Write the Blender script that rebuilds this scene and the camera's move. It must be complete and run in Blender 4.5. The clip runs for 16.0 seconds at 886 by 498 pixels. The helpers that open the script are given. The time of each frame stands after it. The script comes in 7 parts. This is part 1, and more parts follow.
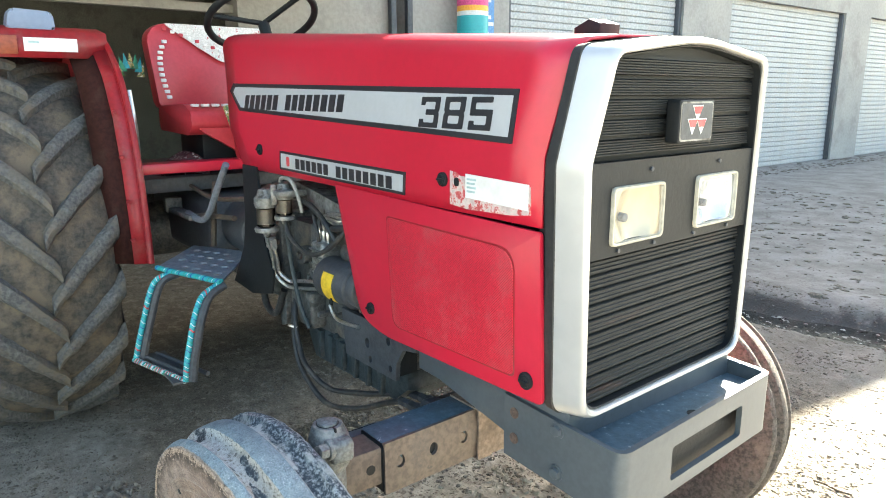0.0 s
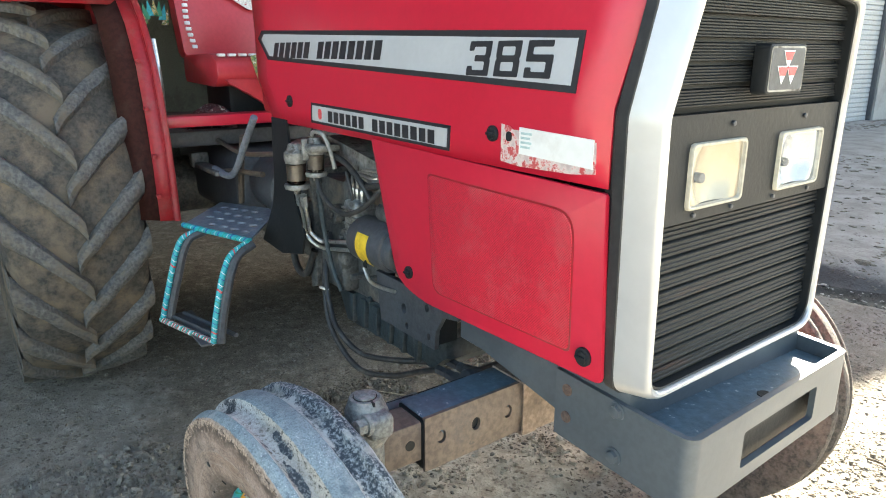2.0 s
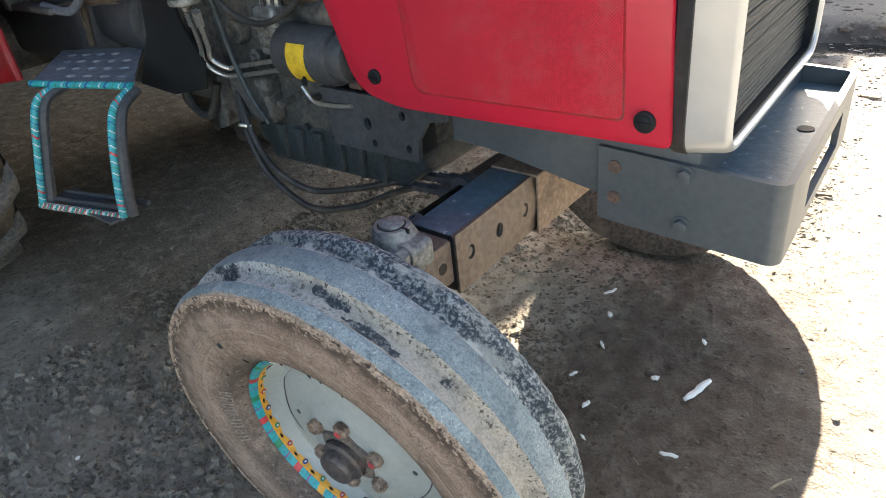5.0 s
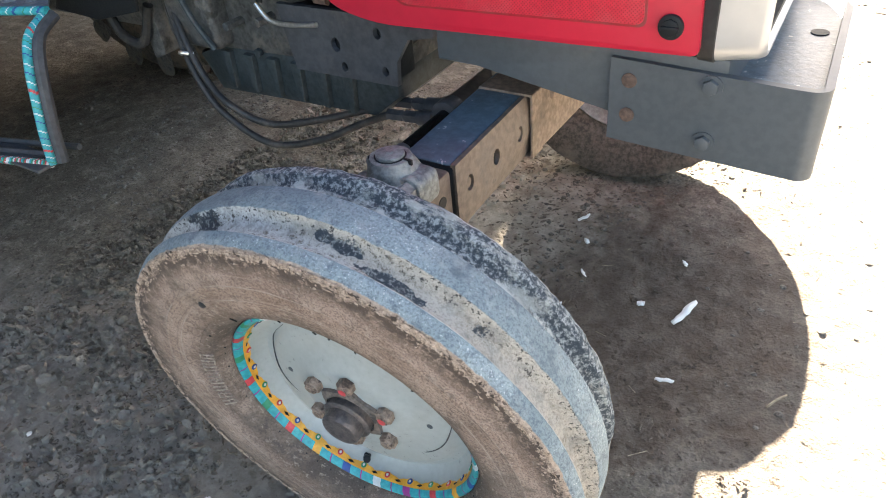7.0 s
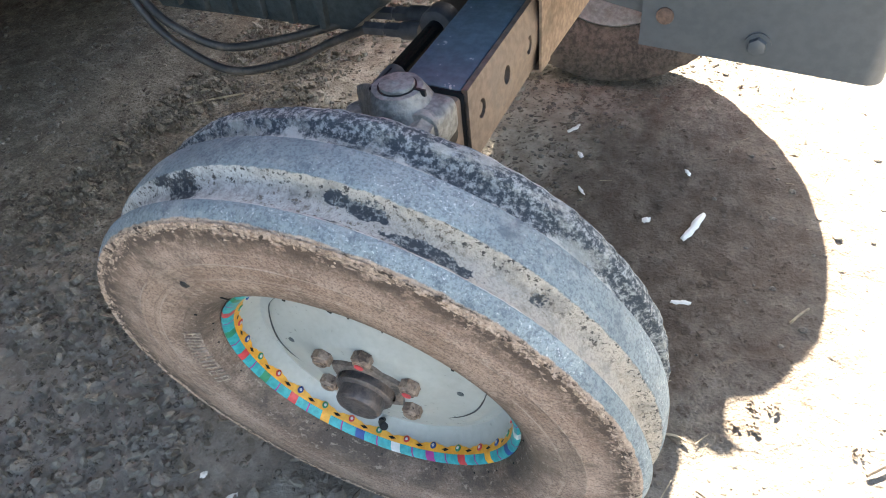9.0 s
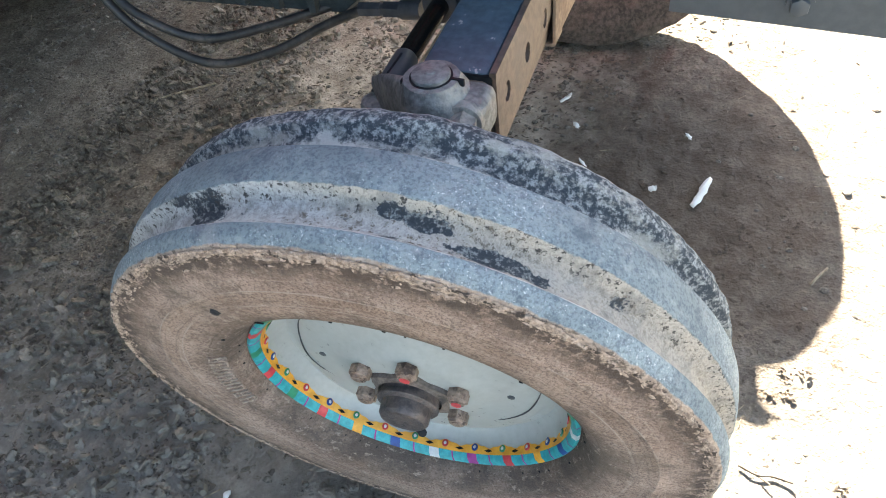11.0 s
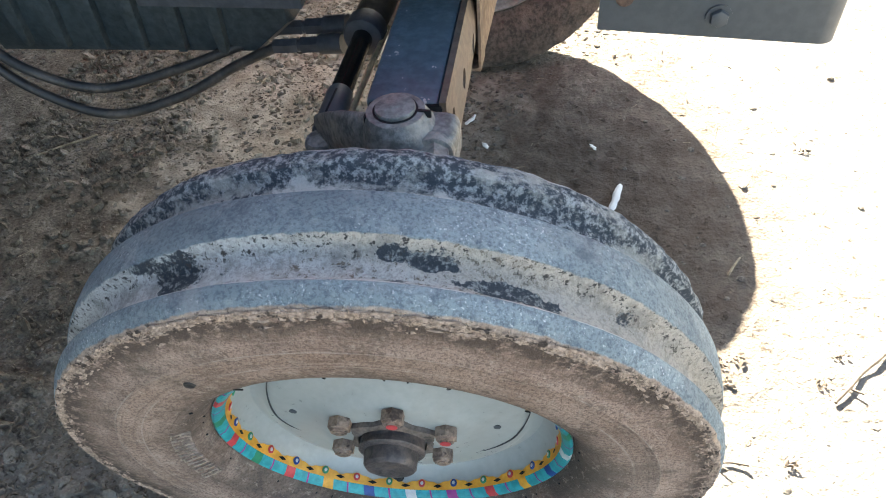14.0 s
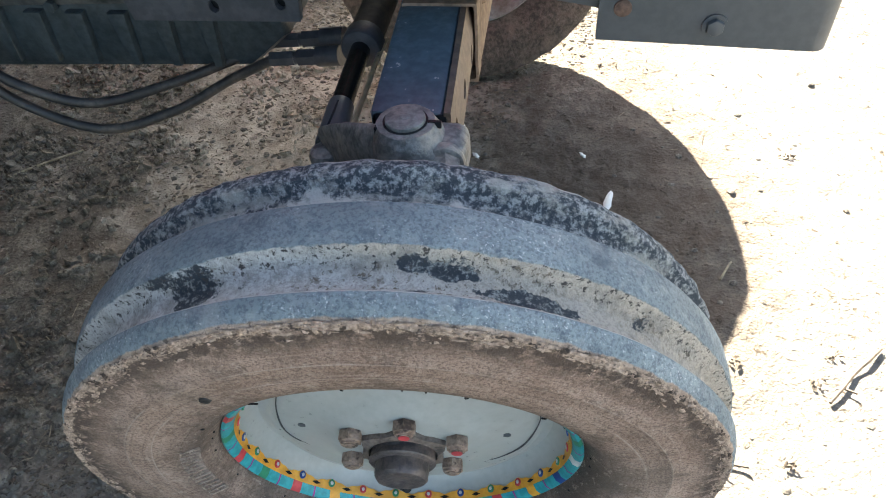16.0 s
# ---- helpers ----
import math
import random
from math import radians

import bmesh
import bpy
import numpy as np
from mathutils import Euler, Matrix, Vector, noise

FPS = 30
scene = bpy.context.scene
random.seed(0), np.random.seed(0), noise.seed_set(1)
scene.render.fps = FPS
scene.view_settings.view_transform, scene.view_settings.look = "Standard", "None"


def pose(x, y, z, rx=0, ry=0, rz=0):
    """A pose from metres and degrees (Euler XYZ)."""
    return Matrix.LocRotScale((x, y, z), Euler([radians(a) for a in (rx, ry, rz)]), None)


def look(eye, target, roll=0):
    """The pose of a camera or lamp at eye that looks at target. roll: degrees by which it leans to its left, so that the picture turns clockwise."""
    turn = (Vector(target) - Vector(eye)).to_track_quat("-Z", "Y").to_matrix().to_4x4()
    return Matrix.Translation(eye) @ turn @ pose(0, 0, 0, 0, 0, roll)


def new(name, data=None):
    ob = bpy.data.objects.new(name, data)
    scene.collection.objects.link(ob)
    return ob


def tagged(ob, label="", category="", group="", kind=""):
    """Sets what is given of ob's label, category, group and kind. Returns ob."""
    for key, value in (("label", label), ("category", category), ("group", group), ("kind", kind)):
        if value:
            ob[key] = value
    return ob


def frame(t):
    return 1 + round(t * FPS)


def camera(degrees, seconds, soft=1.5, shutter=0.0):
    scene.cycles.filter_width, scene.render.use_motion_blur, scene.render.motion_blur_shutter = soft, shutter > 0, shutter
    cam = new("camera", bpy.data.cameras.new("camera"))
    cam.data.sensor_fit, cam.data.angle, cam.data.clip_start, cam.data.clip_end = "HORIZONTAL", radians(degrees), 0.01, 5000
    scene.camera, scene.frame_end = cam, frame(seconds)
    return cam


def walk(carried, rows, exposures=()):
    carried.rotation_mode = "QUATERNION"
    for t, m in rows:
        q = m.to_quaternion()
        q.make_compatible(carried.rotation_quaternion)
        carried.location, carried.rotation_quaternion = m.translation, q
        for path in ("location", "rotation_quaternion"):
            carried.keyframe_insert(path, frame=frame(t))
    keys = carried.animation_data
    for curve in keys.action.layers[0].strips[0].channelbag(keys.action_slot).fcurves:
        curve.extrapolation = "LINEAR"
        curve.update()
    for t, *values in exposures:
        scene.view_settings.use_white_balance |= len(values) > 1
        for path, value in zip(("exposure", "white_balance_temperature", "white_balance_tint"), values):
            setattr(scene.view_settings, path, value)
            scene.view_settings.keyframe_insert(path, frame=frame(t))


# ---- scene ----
cam = camera(65.7, 16.0, soft=1.0)
PATH = [
    (0, (1.167, -1.158, 1.374), (-0.386, 0.024, 0.938), -0.2),
    (0.5, (1.137, -1.141, 1.374), (-0.412, 0.038, 0.915), -0.2),
    (1, (1.113, -1.129, 1.367), (-0.442, 0.034, 0.888), -0.0),
    (1.5, (1.075, -1.122, 1.361), (-0.483, 0.024, 0.852), 0.3),
    (2, (1.045, -1.124, 1.352), (-0.525, -0.015, 0.8), 0.1),
    (2.5, (0.995, -1.124, 1.333), (-0.542, -0.002, 0.717), 0.0),
    (3, (0.953, -1.137, 1.306), (-0.554, -0.01, 0.629), 0.2),
    (3.5, (0.886, -1.157, 1.282), (-0.539, 0.007, 0.499), -0.7),
    (4, (0.828, -1.178, 1.266), (-0.526, 0.013, 0.401), -2.3),
    (4.5, (0.755, -1.207, 1.246), (-0.48, 0.025, 0.268), -4.3),
    (5, (0.705, -1.222, 1.244), (-0.446, 0.048, 0.213), -6.6),
    (5.2, (0.686, -1.227, 1.241), (-0.432, 0.039, 0.17), -7.4),
    (7.3, (0.524, -1.206, 1.18), (-0.376, 0.06, -0.079), -6.6),
    (7.5, (0.502, -1.196, 1.169), (-0.369, 0.036, -0.145), -7.2),
    (8, (0.462, -1.171, 1.154), (-0.355, 0.048, -0.205), -6.4),
    (8.5, (0.426, -1.147, 1.152), (-0.351, 0.082, -0.221), -6.5),
    (9, (0.399, -1.132, 1.148), (-0.35, 0.056, -0.275), -8.0),
    (9.2, (0.388, -1.129, 1.147), (-0.351, 0.052, -0.289), -8.0),
    (11.3, (0.268, -1.108, 1.137), (-0.327, 0.073, -0.364), -10.0),
    (11.5, (0.254, -1.108, 1.136), (-0.297, 0.086, -0.371), -9.5),
    (12, (0.235, -1.114, 1.141), (-0.285, 0.119, -0.345), -9.8),
    (12.5, (0.221, -1.118, 1.143), (-0.242, 0.139, -0.343), -8.6),
    (13, (0.209, -1.121, 1.138), (-0.214, 0.134, -0.361), -8.1),
    (13.5, (0.197, -1.114, 1.137), (-0.158, 0.17, -0.355), -6.1),
    (14, (0.188, -1.114, 1.138), (-0.141, 0.197, -0.336), -5.7),
    (14.5, (0.177, -1.113, 1.141), (-0.14, 0.215, -0.321), -5.8),
    (15, (0.172, -1.114, 1.144), (-0.131, 0.223, -0.312), -5.8),
    (15.5, (0.164, -1.115, 1.143), (-0.113, 0.224, -0.317), -5.4),
    (16, (0.157, -1.121, 1.142), (-0.117, 0.22, -0.316), -4.9),
]
EXPOSURES = [(0, 3.95, 7200, 2), (1.5, 3.88, 7200, 3), (3, 3.62, 7300, 6), (5, 3.33, 7400, 9), (7.5, 3.78, 7450, 12), (9, 3.81, 7450, 12), (12.5, 3.71, 7350, 9), (16, 3.36, 7250, 9)]
walk(cam, [(t, look(eye, target, roll)) for t, eye, target, roll in PATH], EXPOSURES)


# ---- world and light ----
def setup_world():
    w = bpy.data.worlds.new("sky")
    scene.world = w
    w.use_nodes = True
    nt = w.node_tree
    sky = nt.nodes.new("ShaderNodeTexSky")
    sky.sky_type = "NISHITA"
    sky.sun_disc = False
    sky.sun_elevation = SUN_EL
    sky.sun_rotation = SUN_ROT
    sky.dust_density = 2.0
    bg = nt.nodes["Background"]
    bg.inputs["Strength"].default_value = SKY_STRENGTH
    nt.links.new(sky.outputs[0], bg.inputs[0])


TO_SUN = Vector((-0.64, 1.42, 1.04)).normalized()
SUN_EL = math.asin(TO_SUN.z)
SUN_ROT = math.atan2(TO_SUN.x, TO_SUN.y)
SKY_STRENGTH = 0.05
SUN_STRENGTH = 5.0
setup_world()
sun = new("sun", bpy.data.lights.new("sun", "SUN"))
sun.data.energy = SUN_STRENGTH
sun.data.angle = radians(0.5)
sun.data.color = (1.0, 0.96, 0.90)
sun.matrix_world = look(TO_SUN * 30, (0, 0, 0))


# ---- materials ----
def _ramp(nt, fac, lo, hi):
    r = nt.nodes.new("ShaderNodeMapRange")
    r.inputs["From Min"].default_value = lo
    r.inputs["From Max"].default_value = hi
    nt.links.new(fac, r.inputs["Value"])
    return r.outputs[0]


def _noise(nt, vec, scale, detail=6.0, rough=0.6):
    n = nt.nodes.new("ShaderNodeTexNoise")
    n.inputs["Scale"].default_value = scale
    n.inputs["Detail"].default_value = detail
    n.inputs["Roughness"].default_value = rough
    nt.links.new(vec, n.inputs["Vector"])
    return n.outputs[0]


def _mix(nt, fac, a, b, blend="MIX"):
    m = nt.nodes.new("ShaderNodeMix")
    m.data_type = "RGBA"
    m.blend_type = blend
    if isinstance(fac, (int, float)):
        m.inputs[0].default_value = fac
    else:
        nt.links.new(fac, m.inputs[0])
    for sock, v in ((m.inputs[6], a), (m.inputs[7], b)):
        if isinstance(v, tuple):
            sock.default_value = (*v, 1)
        else:
            nt.links.new(v, sock)
    return m.outputs[2]


def surface(name, c1, c2, rough=0.6, metal=0.0, big=4.0, fine=60.0, dust=None, dust_at=(0.5, 0.7), dust_scale=9.0,
            bump=0.15, bump_scale=90.0, coat=0.0, stretch=(1, 1, 1), rough_var=0.15, spots=None, spot_at=(0.62, 0.66), spot_scale=40.0, grain=0.35, gloss=0.5):
    """A surface of two tones at two scales, with dust in patches and fine relief."""
    m = bpy.data.materials.new(name)
    m.use_nodes = True
    nt = m.node_tree
    b = nt.nodes["Principled BSDF"]
    tc = nt.nodes.new("ShaderNodeTexCoord")
    mp = nt.nodes.new("ShaderNodeMapping")
    mp.inputs["Scale"].default_value = stretch
    nt.links.new(tc.outputs["Object"], mp.inputs[0])
    v = mp.outputs[0]
    big_n, fine_n = _noise(nt, v, big), _noise(nt, v, fine, 4.0)
    col = _mix(nt, _ramp(nt, big_n, 0.35, 0.65), c1, c2)
    col = _mix(nt, grain, col, _mix(nt, _ramp(nt, fine_n, 0.39, 0.61), tuple(x * 0.6 for x in c1), tuple(min(1, x * 1.35) for x in c2)))
    if spots:
        col = _mix(nt, _ramp(nt, _noise(nt, v, spot_scale, 3.0, 0.7), *spot_at), col, spots)
    ro = nt.nodes.new("ShaderNodeMath")
    ro.operation = "MULTIPLY_ADD"
    nt.links.new(fine_n, ro.inputs[0])
    ro.inputs[1].default_value = rough_var
    ro.inputs[2].default_value = rough - rough_var * 0.5
    rough_out = ro.outputs[0]
    if dust:
        d = _ramp(nt, _noise(nt, v, dust_scale, 8.0, 0.7), *dust_at)
        col = _mix(nt, d, col, dust)
        rm = nt.nodes.new("ShaderNodeMath")
        rm.operation = "MAXIMUM"
        nt.links.new(rough_out, rm.inputs[0])
        sc = nt.nodes.new("ShaderNodeMath")
        sc.operation = "MULTIPLY"
        nt.links.new(d, sc.inputs[0])
        sc.inputs[1].default_value = 0.9
        nt.links.new(sc.outputs[0], rm.inputs[1])
        rough_out = rm.outputs[0]
    nt.links.new(col, b.inputs["Base Color"])
    nt.links.new(rough_out, b.inputs["Roughness"])
    b.inputs["Metallic"].default_value = metal
    b.inputs["Specular IOR Level"].default_value = gloss
    b.inputs["Coat Weight"].default_value = coat
    b.inputs["Coat Roughness"].default_value = 0.15
    if bump:
        bp = nt.nodes.new("ShaderNodeBump")
        bp.inputs["Strength"].default_value = bump
        bp.inputs["Distance"].default_value = 0.006
        nt.links.new(_noise(nt, v, bump_scale, 5.0, 0.65), bp.inputs["Height"])
        nt.links.new(bp.outputs[0], b.inputs["Normal"])
    return m


def glass(name, tint=(0.9, 0.93, 0.95), rough=0.05):
    m = bpy.data.materials.new(name)
    m.use_nodes = True
    b = m.node_tree.nodes["Principled BSDF"]
    b.inputs["Base Color"].default_value = (*tint, 1)
    b.inputs["Roughness"].default_value = rough
    b.inputs["Transmission Weight"].default_value = 1.0
    b.inputs["IOR"].default_value = 1.45
    return m


RED = surface("red_paint", (0.50, 0.013, 0.038), (0.56, 0.017, 0.046), 0.34, coat=0.2, big=2, fine=40, grain=0.06, bump=0.02, bump_scale=14, dust=(0.55, 0.09, 0.09), dust_at=(0.66, 1.0), dust_scale=5)
RED_MESH = surface("red_mesh_paint", (0.53, 0.014, 0.038), (0.59, 0.020, 0.046), 0.5, big=8, fine=150, grain=0.2, dust=(0.5, 0.12, 0.12), dust_at=(0.5, 0.95), dust_scale=12)
# worn red, darkened besides: the shade at the tractor's rear is in it
RED_WORN_SHADED = surface("worn_shaded_red_paint", (0.27, 0.010, 0.017), (0.35, 0.015, 0.023), 0.5, grain=0.2, dust=(0.22, 0.10, 0.085), dust_at=(0.5, 0.85))
SILVER = surface("silver_paint", (0.52, 0.52, 0.52), (0.58, 0.575, 0.57), 0.34, metal=0.45, big=2, fine=25, grain=0.05, bump=0.01, bump_scale=15, rough_var=0.05, dust=(0.56, 0.54, 0.51), dust_at=(0.58, 0.95), dust_scale=5)
GREY = surface("grey_chassis_paint", (0.072, 0.086, 0.098), (0.09, 0.104, 0.116), 0.42, fine=80, grain=0.15, bump=0.06, bump_scale=40, dust=(0.17, 0.16, 0.142), dust_at=(0.60, 1.0), dust_scale=6)
GREY_DARK = surface("dark_grey_paint", (0.045, 0.051, 0.06), (0.068, 0.073, 0.083), 0.5, dust=(0.15, 0.135, 0.12), dust_at=(0.55, 0.9))
ENGINE = surface("dusty_engine_grey", (0.048, 0.053, 0.055), (0.092, 0.096, 0.096), 0.5, big=9, fine=70, grain=0.6, bump=0.35, bump_scale=50, dust=(0.225, 0.195, 0.165), dust_at=(0.50, 0.72), dust_scale=13, spots=(0.020, 0.020, 0.019), spot_at=(0.60, 0.68), spot_scale=17)
# darker than the engine grey: shade under the engine is in this colour
SUMP = surface("shaded_sump_grey", (0.022, 0.034, 0.040), (0.050, 0.066, 0.074), 0.45, big=9, fine=70, bump=0.25, bump_scale=50, dust=(0.095, 0.086, 0.074), dust_at=(0.62, 0.88), gloss=0.35)
HUB = surface("greasy_brown_hub", (0.060, 0.058, 0.062), (0.125, 0.102, 0.094), 0.4, big=18, fine=110, grain=0.5, bump=0.4, bump_scale=70, dust=(0.25, 0.195, 0.165), dust_at=(0.55, 0.70), dust_scale=16, spots=(0.33, 0.30, 0.28), spot_at=(0.68, 0.72), spot_scale=34)
BLACK = surface("black_plastic", (0.0115, 0.0135, 0.0155), (0.018, 0.0205, 0.023), 0.5, grain=0.15, dust=(0.036, 0.036, 0.036), dust_at=(0.58, 0.95), gloss=0.22)
SEAL = surface("black_rubber_seal", (0.02, 0.021, 0.022), (0.03, 0.03, 0.03), 0.6, dust=(0.1, 0.09, 0.08), dust_at=(0.55, 0.9))
GRILLE = surface("dusty_black_grille", (0.0125, 0.0150, 0.0165), (0.021, 0.0235, 0.0250), 0.5, big=12, fine=90, bump=0.05, dust=(0.105, 0.050, 0.034), dust_at=(0.60, 0.86), dust_scale=8, stretch=(1, 0.3, 3), gloss=0.18)
# paler than the axle face: bounced sunlight is put into the dusty tan
AXLE_TAN = surface("dusty_sunlit_axle_tan", (0.185, 0.138, 0.108), (0.275, 0.208, 0.163), 0.75, big=9, fine=80, grain=0.4, dust=(0.12, 0.095, 0.078), dust_at=(0.52, 0.72), dust_scale=11, gloss=0.3)
AXLE_TOP = surface("blue_grey_axle_paint", (0.062, 0.106, 0.142), (0.090, 0.140, 0.178), 0.32, dust=(0.24, 0.21, 0.18), dust_at=(0.60, 0.88), spots=(0.42, 0.43, 0.43), spot_at=(0.66, 0.68), spot_scale=60)
AXLE_DUST = surface("dusty_axle_steel", (0.112, 0.086, 0.070), (0.180, 0.139, 0.112), 0.6, big=7, fine=70, grain=0.35, dust=(0.075, 0.074, 0.076), dust_at=(0.52, 0.74), dust_scale=7, spots=(0.10, 0.085, 0.075), spot_at=(0.64, 0.70), spot_scale=25)
KNUCKLE = surface("greasy_cast_steel", (0.120, 0.131, 0.130), (0.195, 0.208, 0.203), 0.45, big=18, fine=110, grain=0.6, bump=0.5, bump_scale=70, dust=(0.41, 0.385, 0.335), dust_at=(0.52, 0.68), dust_scale=16)
RIM_BACK = surface("darker_wheel_back", (0.17, 0.18, 0.178), (0.24, 0.245, 0.238), 0.55, big=8, fine=90, bump=0.2, dust=(0.13, 0.105, 0.085), dust_at=(0.52, 0.70))


def tyre_skin(name):
    """Worn tyre: speckled ribs, caked grooves with bare patches, a ragged crust on the outer edge, scuffed walls."""
    m = bpy.data.materials.new(name)
    m.use_nodes = True
    nt = m.node_tree
    p = nt.nodes["Principled BSDF"]
    tc = nt.nodes.new("ShaderNodeTexCoord")
    obj = tc.outputs["Object"]

    def calc(op, a, b=0.0, c=0.0):
        n = nt.nodes.new("ShaderNodeMath")
        n.operation = op
        for sock, v in zip(n.inputs, (a, b, c)):
            if isinstance(v, (int, float)):
                sock.default_value = v
            else:
                nt.links.new(v, sock)
        return n.outputs[0]

    sep = nt.nodes.new("ShaderNodeSeparateXYZ")
    nt.links.new(obj, sep.inputs[0])
    x, y, z = sep.outputs
    r = calc("SQRT", calc("MULTIPLY_ADD", x, x, calc("MULTIPLY", z, z)))
    stretch = nt.nodes.new("ShaderNodeMapping")
    stretch.inputs["Scale"].default_value = (1, 1.9, 1)
    nt.links.new(obj, stretch.inputs[0])
    along = stretch.outputs[0]

    def noise_at(scale, detail=5.0, rough=0.6, vec=None):
        return _noise(nt, vec or obj, scale, detail, rough)

    def over(n, lo, hi):
        return _ramp(nt, n, lo, hi)

    def both(a, b):
        return calc("MULTIPLY", a, b)

    def added(v, n, amount):
        """v shifted by a noise round zero."""
        return calc("ADD", v, calc("MULTIPLY", calc("SUBTRACT", n, 0.5), amount))

    ragged = noise_at(70, 6.0, 0.7)
    lumps = noise_at(24, 5.0, 0.65)
    fine = noise_at(300, 3.0, 0.7)
    speck = noise_at(330, 3.0, 0.6)
    thread = noise_at(150, 4.0, 0.75)
    patchy = noise_at(10.0, 7.0, 0.68, along)
    cloud = noise_at(7.0, 4.0)
    yr = added(y, ragged, 0.006)

    # ribs
    rib = _mix(nt, over(cloud, 0.38, 0.62), (0.196, 0.255, 0.274), (0.305, 0.372, 0.388))
    rib = _mix(nt, both(over(fine, 0.52, 0.40), 0.55), rib, (0.080, 0.108, 0.138))
    rib = _mix(nt, both(over(noise_at(120, 5.0, 0.75), 0.54, 0.62), 0.55), rib, (0.095, 0.125, 0.155))
    rib = _mix(nt, both(over(noise_at(16, 6.0, 0.72), 0.54, 0.66), 0.55), rib, (0.36, 0.385, 0.385))
    rib = _mix(nt, both(over(noise_at(21, 6.0, 0.75), 0.46, 0.36), 0.6), rib, (0.082, 0.110, 0.138))
    rib = _mix(nt, both(over(speck, 0.61, 0.68), over(added(cloud, lumps, 0.5), 0.44, 0.58)), rib, (0.62, 0.66, 0.67))
    rib = _mix(nt, both(over(noise_at(38, 6.0, 0.7), 0.56, 0.70), 0.55), rib, (0.42, 0.46, 0.46))

    # grooves: pale cake, tan towards the middle rib, bare dark patches
    cake = _mix(nt, over(added(calc("MULTIPLY_ADD", x, 0.22, y), lumps, 0.045), -0.028, 0.000), (0.61, 0.615, 0.59), (0.53, 0.48, 0.41))
    cake = _mix(nt, both(over(fine, 0.52, 0.40), 0.5), cake, (0.24, 0.22, 0.19))
    cake = _mix(nt, both(over(noise_at(34, 6.0, 0.72), 0.50, 0.62), 0.6), cake, (0.255, 0.245, 0.225))
    cake = _mix(nt, both(over(thread, 0.54, 0.60), over(added(cloud, patchy, 0.4), 0.46, 0.56)), cake, (0.16, 0.135, 0.105))
    bare = _mix(nt, over(thread, 0.50, 0.62), (0.040, 0.050, 0.060), (0.32, 0.335, 0.32))
    cake = _mix(nt, over(added(added(patchy, ragged, 0.12), calc("MULTIPLY", y, -2.0), 1.0), 0.165, 0.185), cake, bare)
    turn = calc("ARCTAN2", z, x)
    for deg, at, wide, high in ((113.5, -0.014, 4.6, 0.0125), (119.5, -0.002, 3.0, 0.005), (66.4, -0.0268, 7.5, 0.0085), (77.5, -0.0130, 3.6, 0.0060), (83.0, -0.0105, 2.4, 0.005)):
        ex, ey = calc("DIVIDE", calc("SUBTRACT", turn, radians(deg)), radians(wide)), calc("DIVIDE", calc("SUBTRACT", y, at), high)
        spot = added(added(calc("SQRT", calc("MULTIPLY_ADD", ex, ex, calc("MULTIPLY", ey, ey))), ragged, 1.9), lumps, 1.2)
        cake = _mix(nt, over(spot, 1.02, 0.92), cake, bare)
    holes = both(over(noise_at(170, 4.0, 0.7), 0.570, 0.600), over(added(y, lumps, 0.02), -0.015, -0.008))
    cake = _mix(nt, holes, cake, (0.06, 0.055, 0.05))

    # inner shoulder: dark rubber under torn pale cake
    inner = _mix(nt, over(thread, 0.47, 0.62), (0.045, 0.060, 0.074), (0.36, 0.39, 0.395))
    inner = _mix(nt, both(over(noise_at(14, 7.0, 0.72, along), 0.52, 0.60), 0.75), inner, (0.42, 0.43, 0.40))
    left = added(added(patchy, ragged, 0.16), calc("MULTIPLY", calc("SUBTRACT", y, 0.001), -9.0), 1.0)
    inner = _mix(nt, over(added(added(left, noise_at(62, 6.0, 0.78), 1.1), lumps, 0.35), -0.53, -0.41), inner, (0.52, 0.53, 0.505))

    col = _mix(nt, both(over(yr, -0.0440, -0.0425), over(yr, -0.0022, -0.0032)), rib, cake)
    col = _mix(nt, over(yr, 0.0418, 0.0432), col, inner)
    for edge, wide in ((-0.0433, 0.0011), (0.0421, 0.0013)):
        d = calc("ABSOLUTE", calc("SUBTRACT", added(y, ragged, 0.005), edge))
        col = _mix(nt, both(over(d, wide, wide * 0.4), over(lumps, 0.42, 0.54)), col, (0.66, 0.68, 0.66))
    col = _mix(nt, over(added(y, lumps, 0.012), 0.098, 0.101), col, _mix(nt, over(lumps, 0.42, 0.56), (0.13, 0.165, 0.19), (0.44, 0.45, 0.43)))

    # outer wall
    wall = _mix(nt, over(noise_at(9.0, 6.0, 0.65), 0.38, 0.62), (0.305, 0.212, 0.166), (0.49, 0.362, 0.295))
    wall = _mix(nt, both(over(fine, 0.53, 0.40), 0.65), wall, (0.115, 0.080, 0.062))
    wall = _mix(nt, both(over(noise_at(140, 5.0, 0.8), 0.56, 0.64), 0.6), wall, (0.52, 0.42, 0.345))
    wall = _mix(nt, both(over(noise_at(26, 7.0, 0.78), 0.54, 0.62), 0.5), wall, (0.135, 0.105, 0.085))
    wall = _mix(nt, both(over(noise_at(45, 6.0, 0.7), 0.56, 0.68), 0.7), wall, (0.13, 0.10, 0.085))
    ring = nt.nodes.new("ShaderNodeCombineXYZ")
    nt.links.new(calc("MULTIPLY", added(r, noise_at(4.0, 3.0), 0.03), 330.0), ring.inputs[0])
    nt.links.new(noise_at(9.0, 3.0), ring.inputs[1])
    streak = noise_at(1.0, 4.0, 0.6, ring.outputs[0])
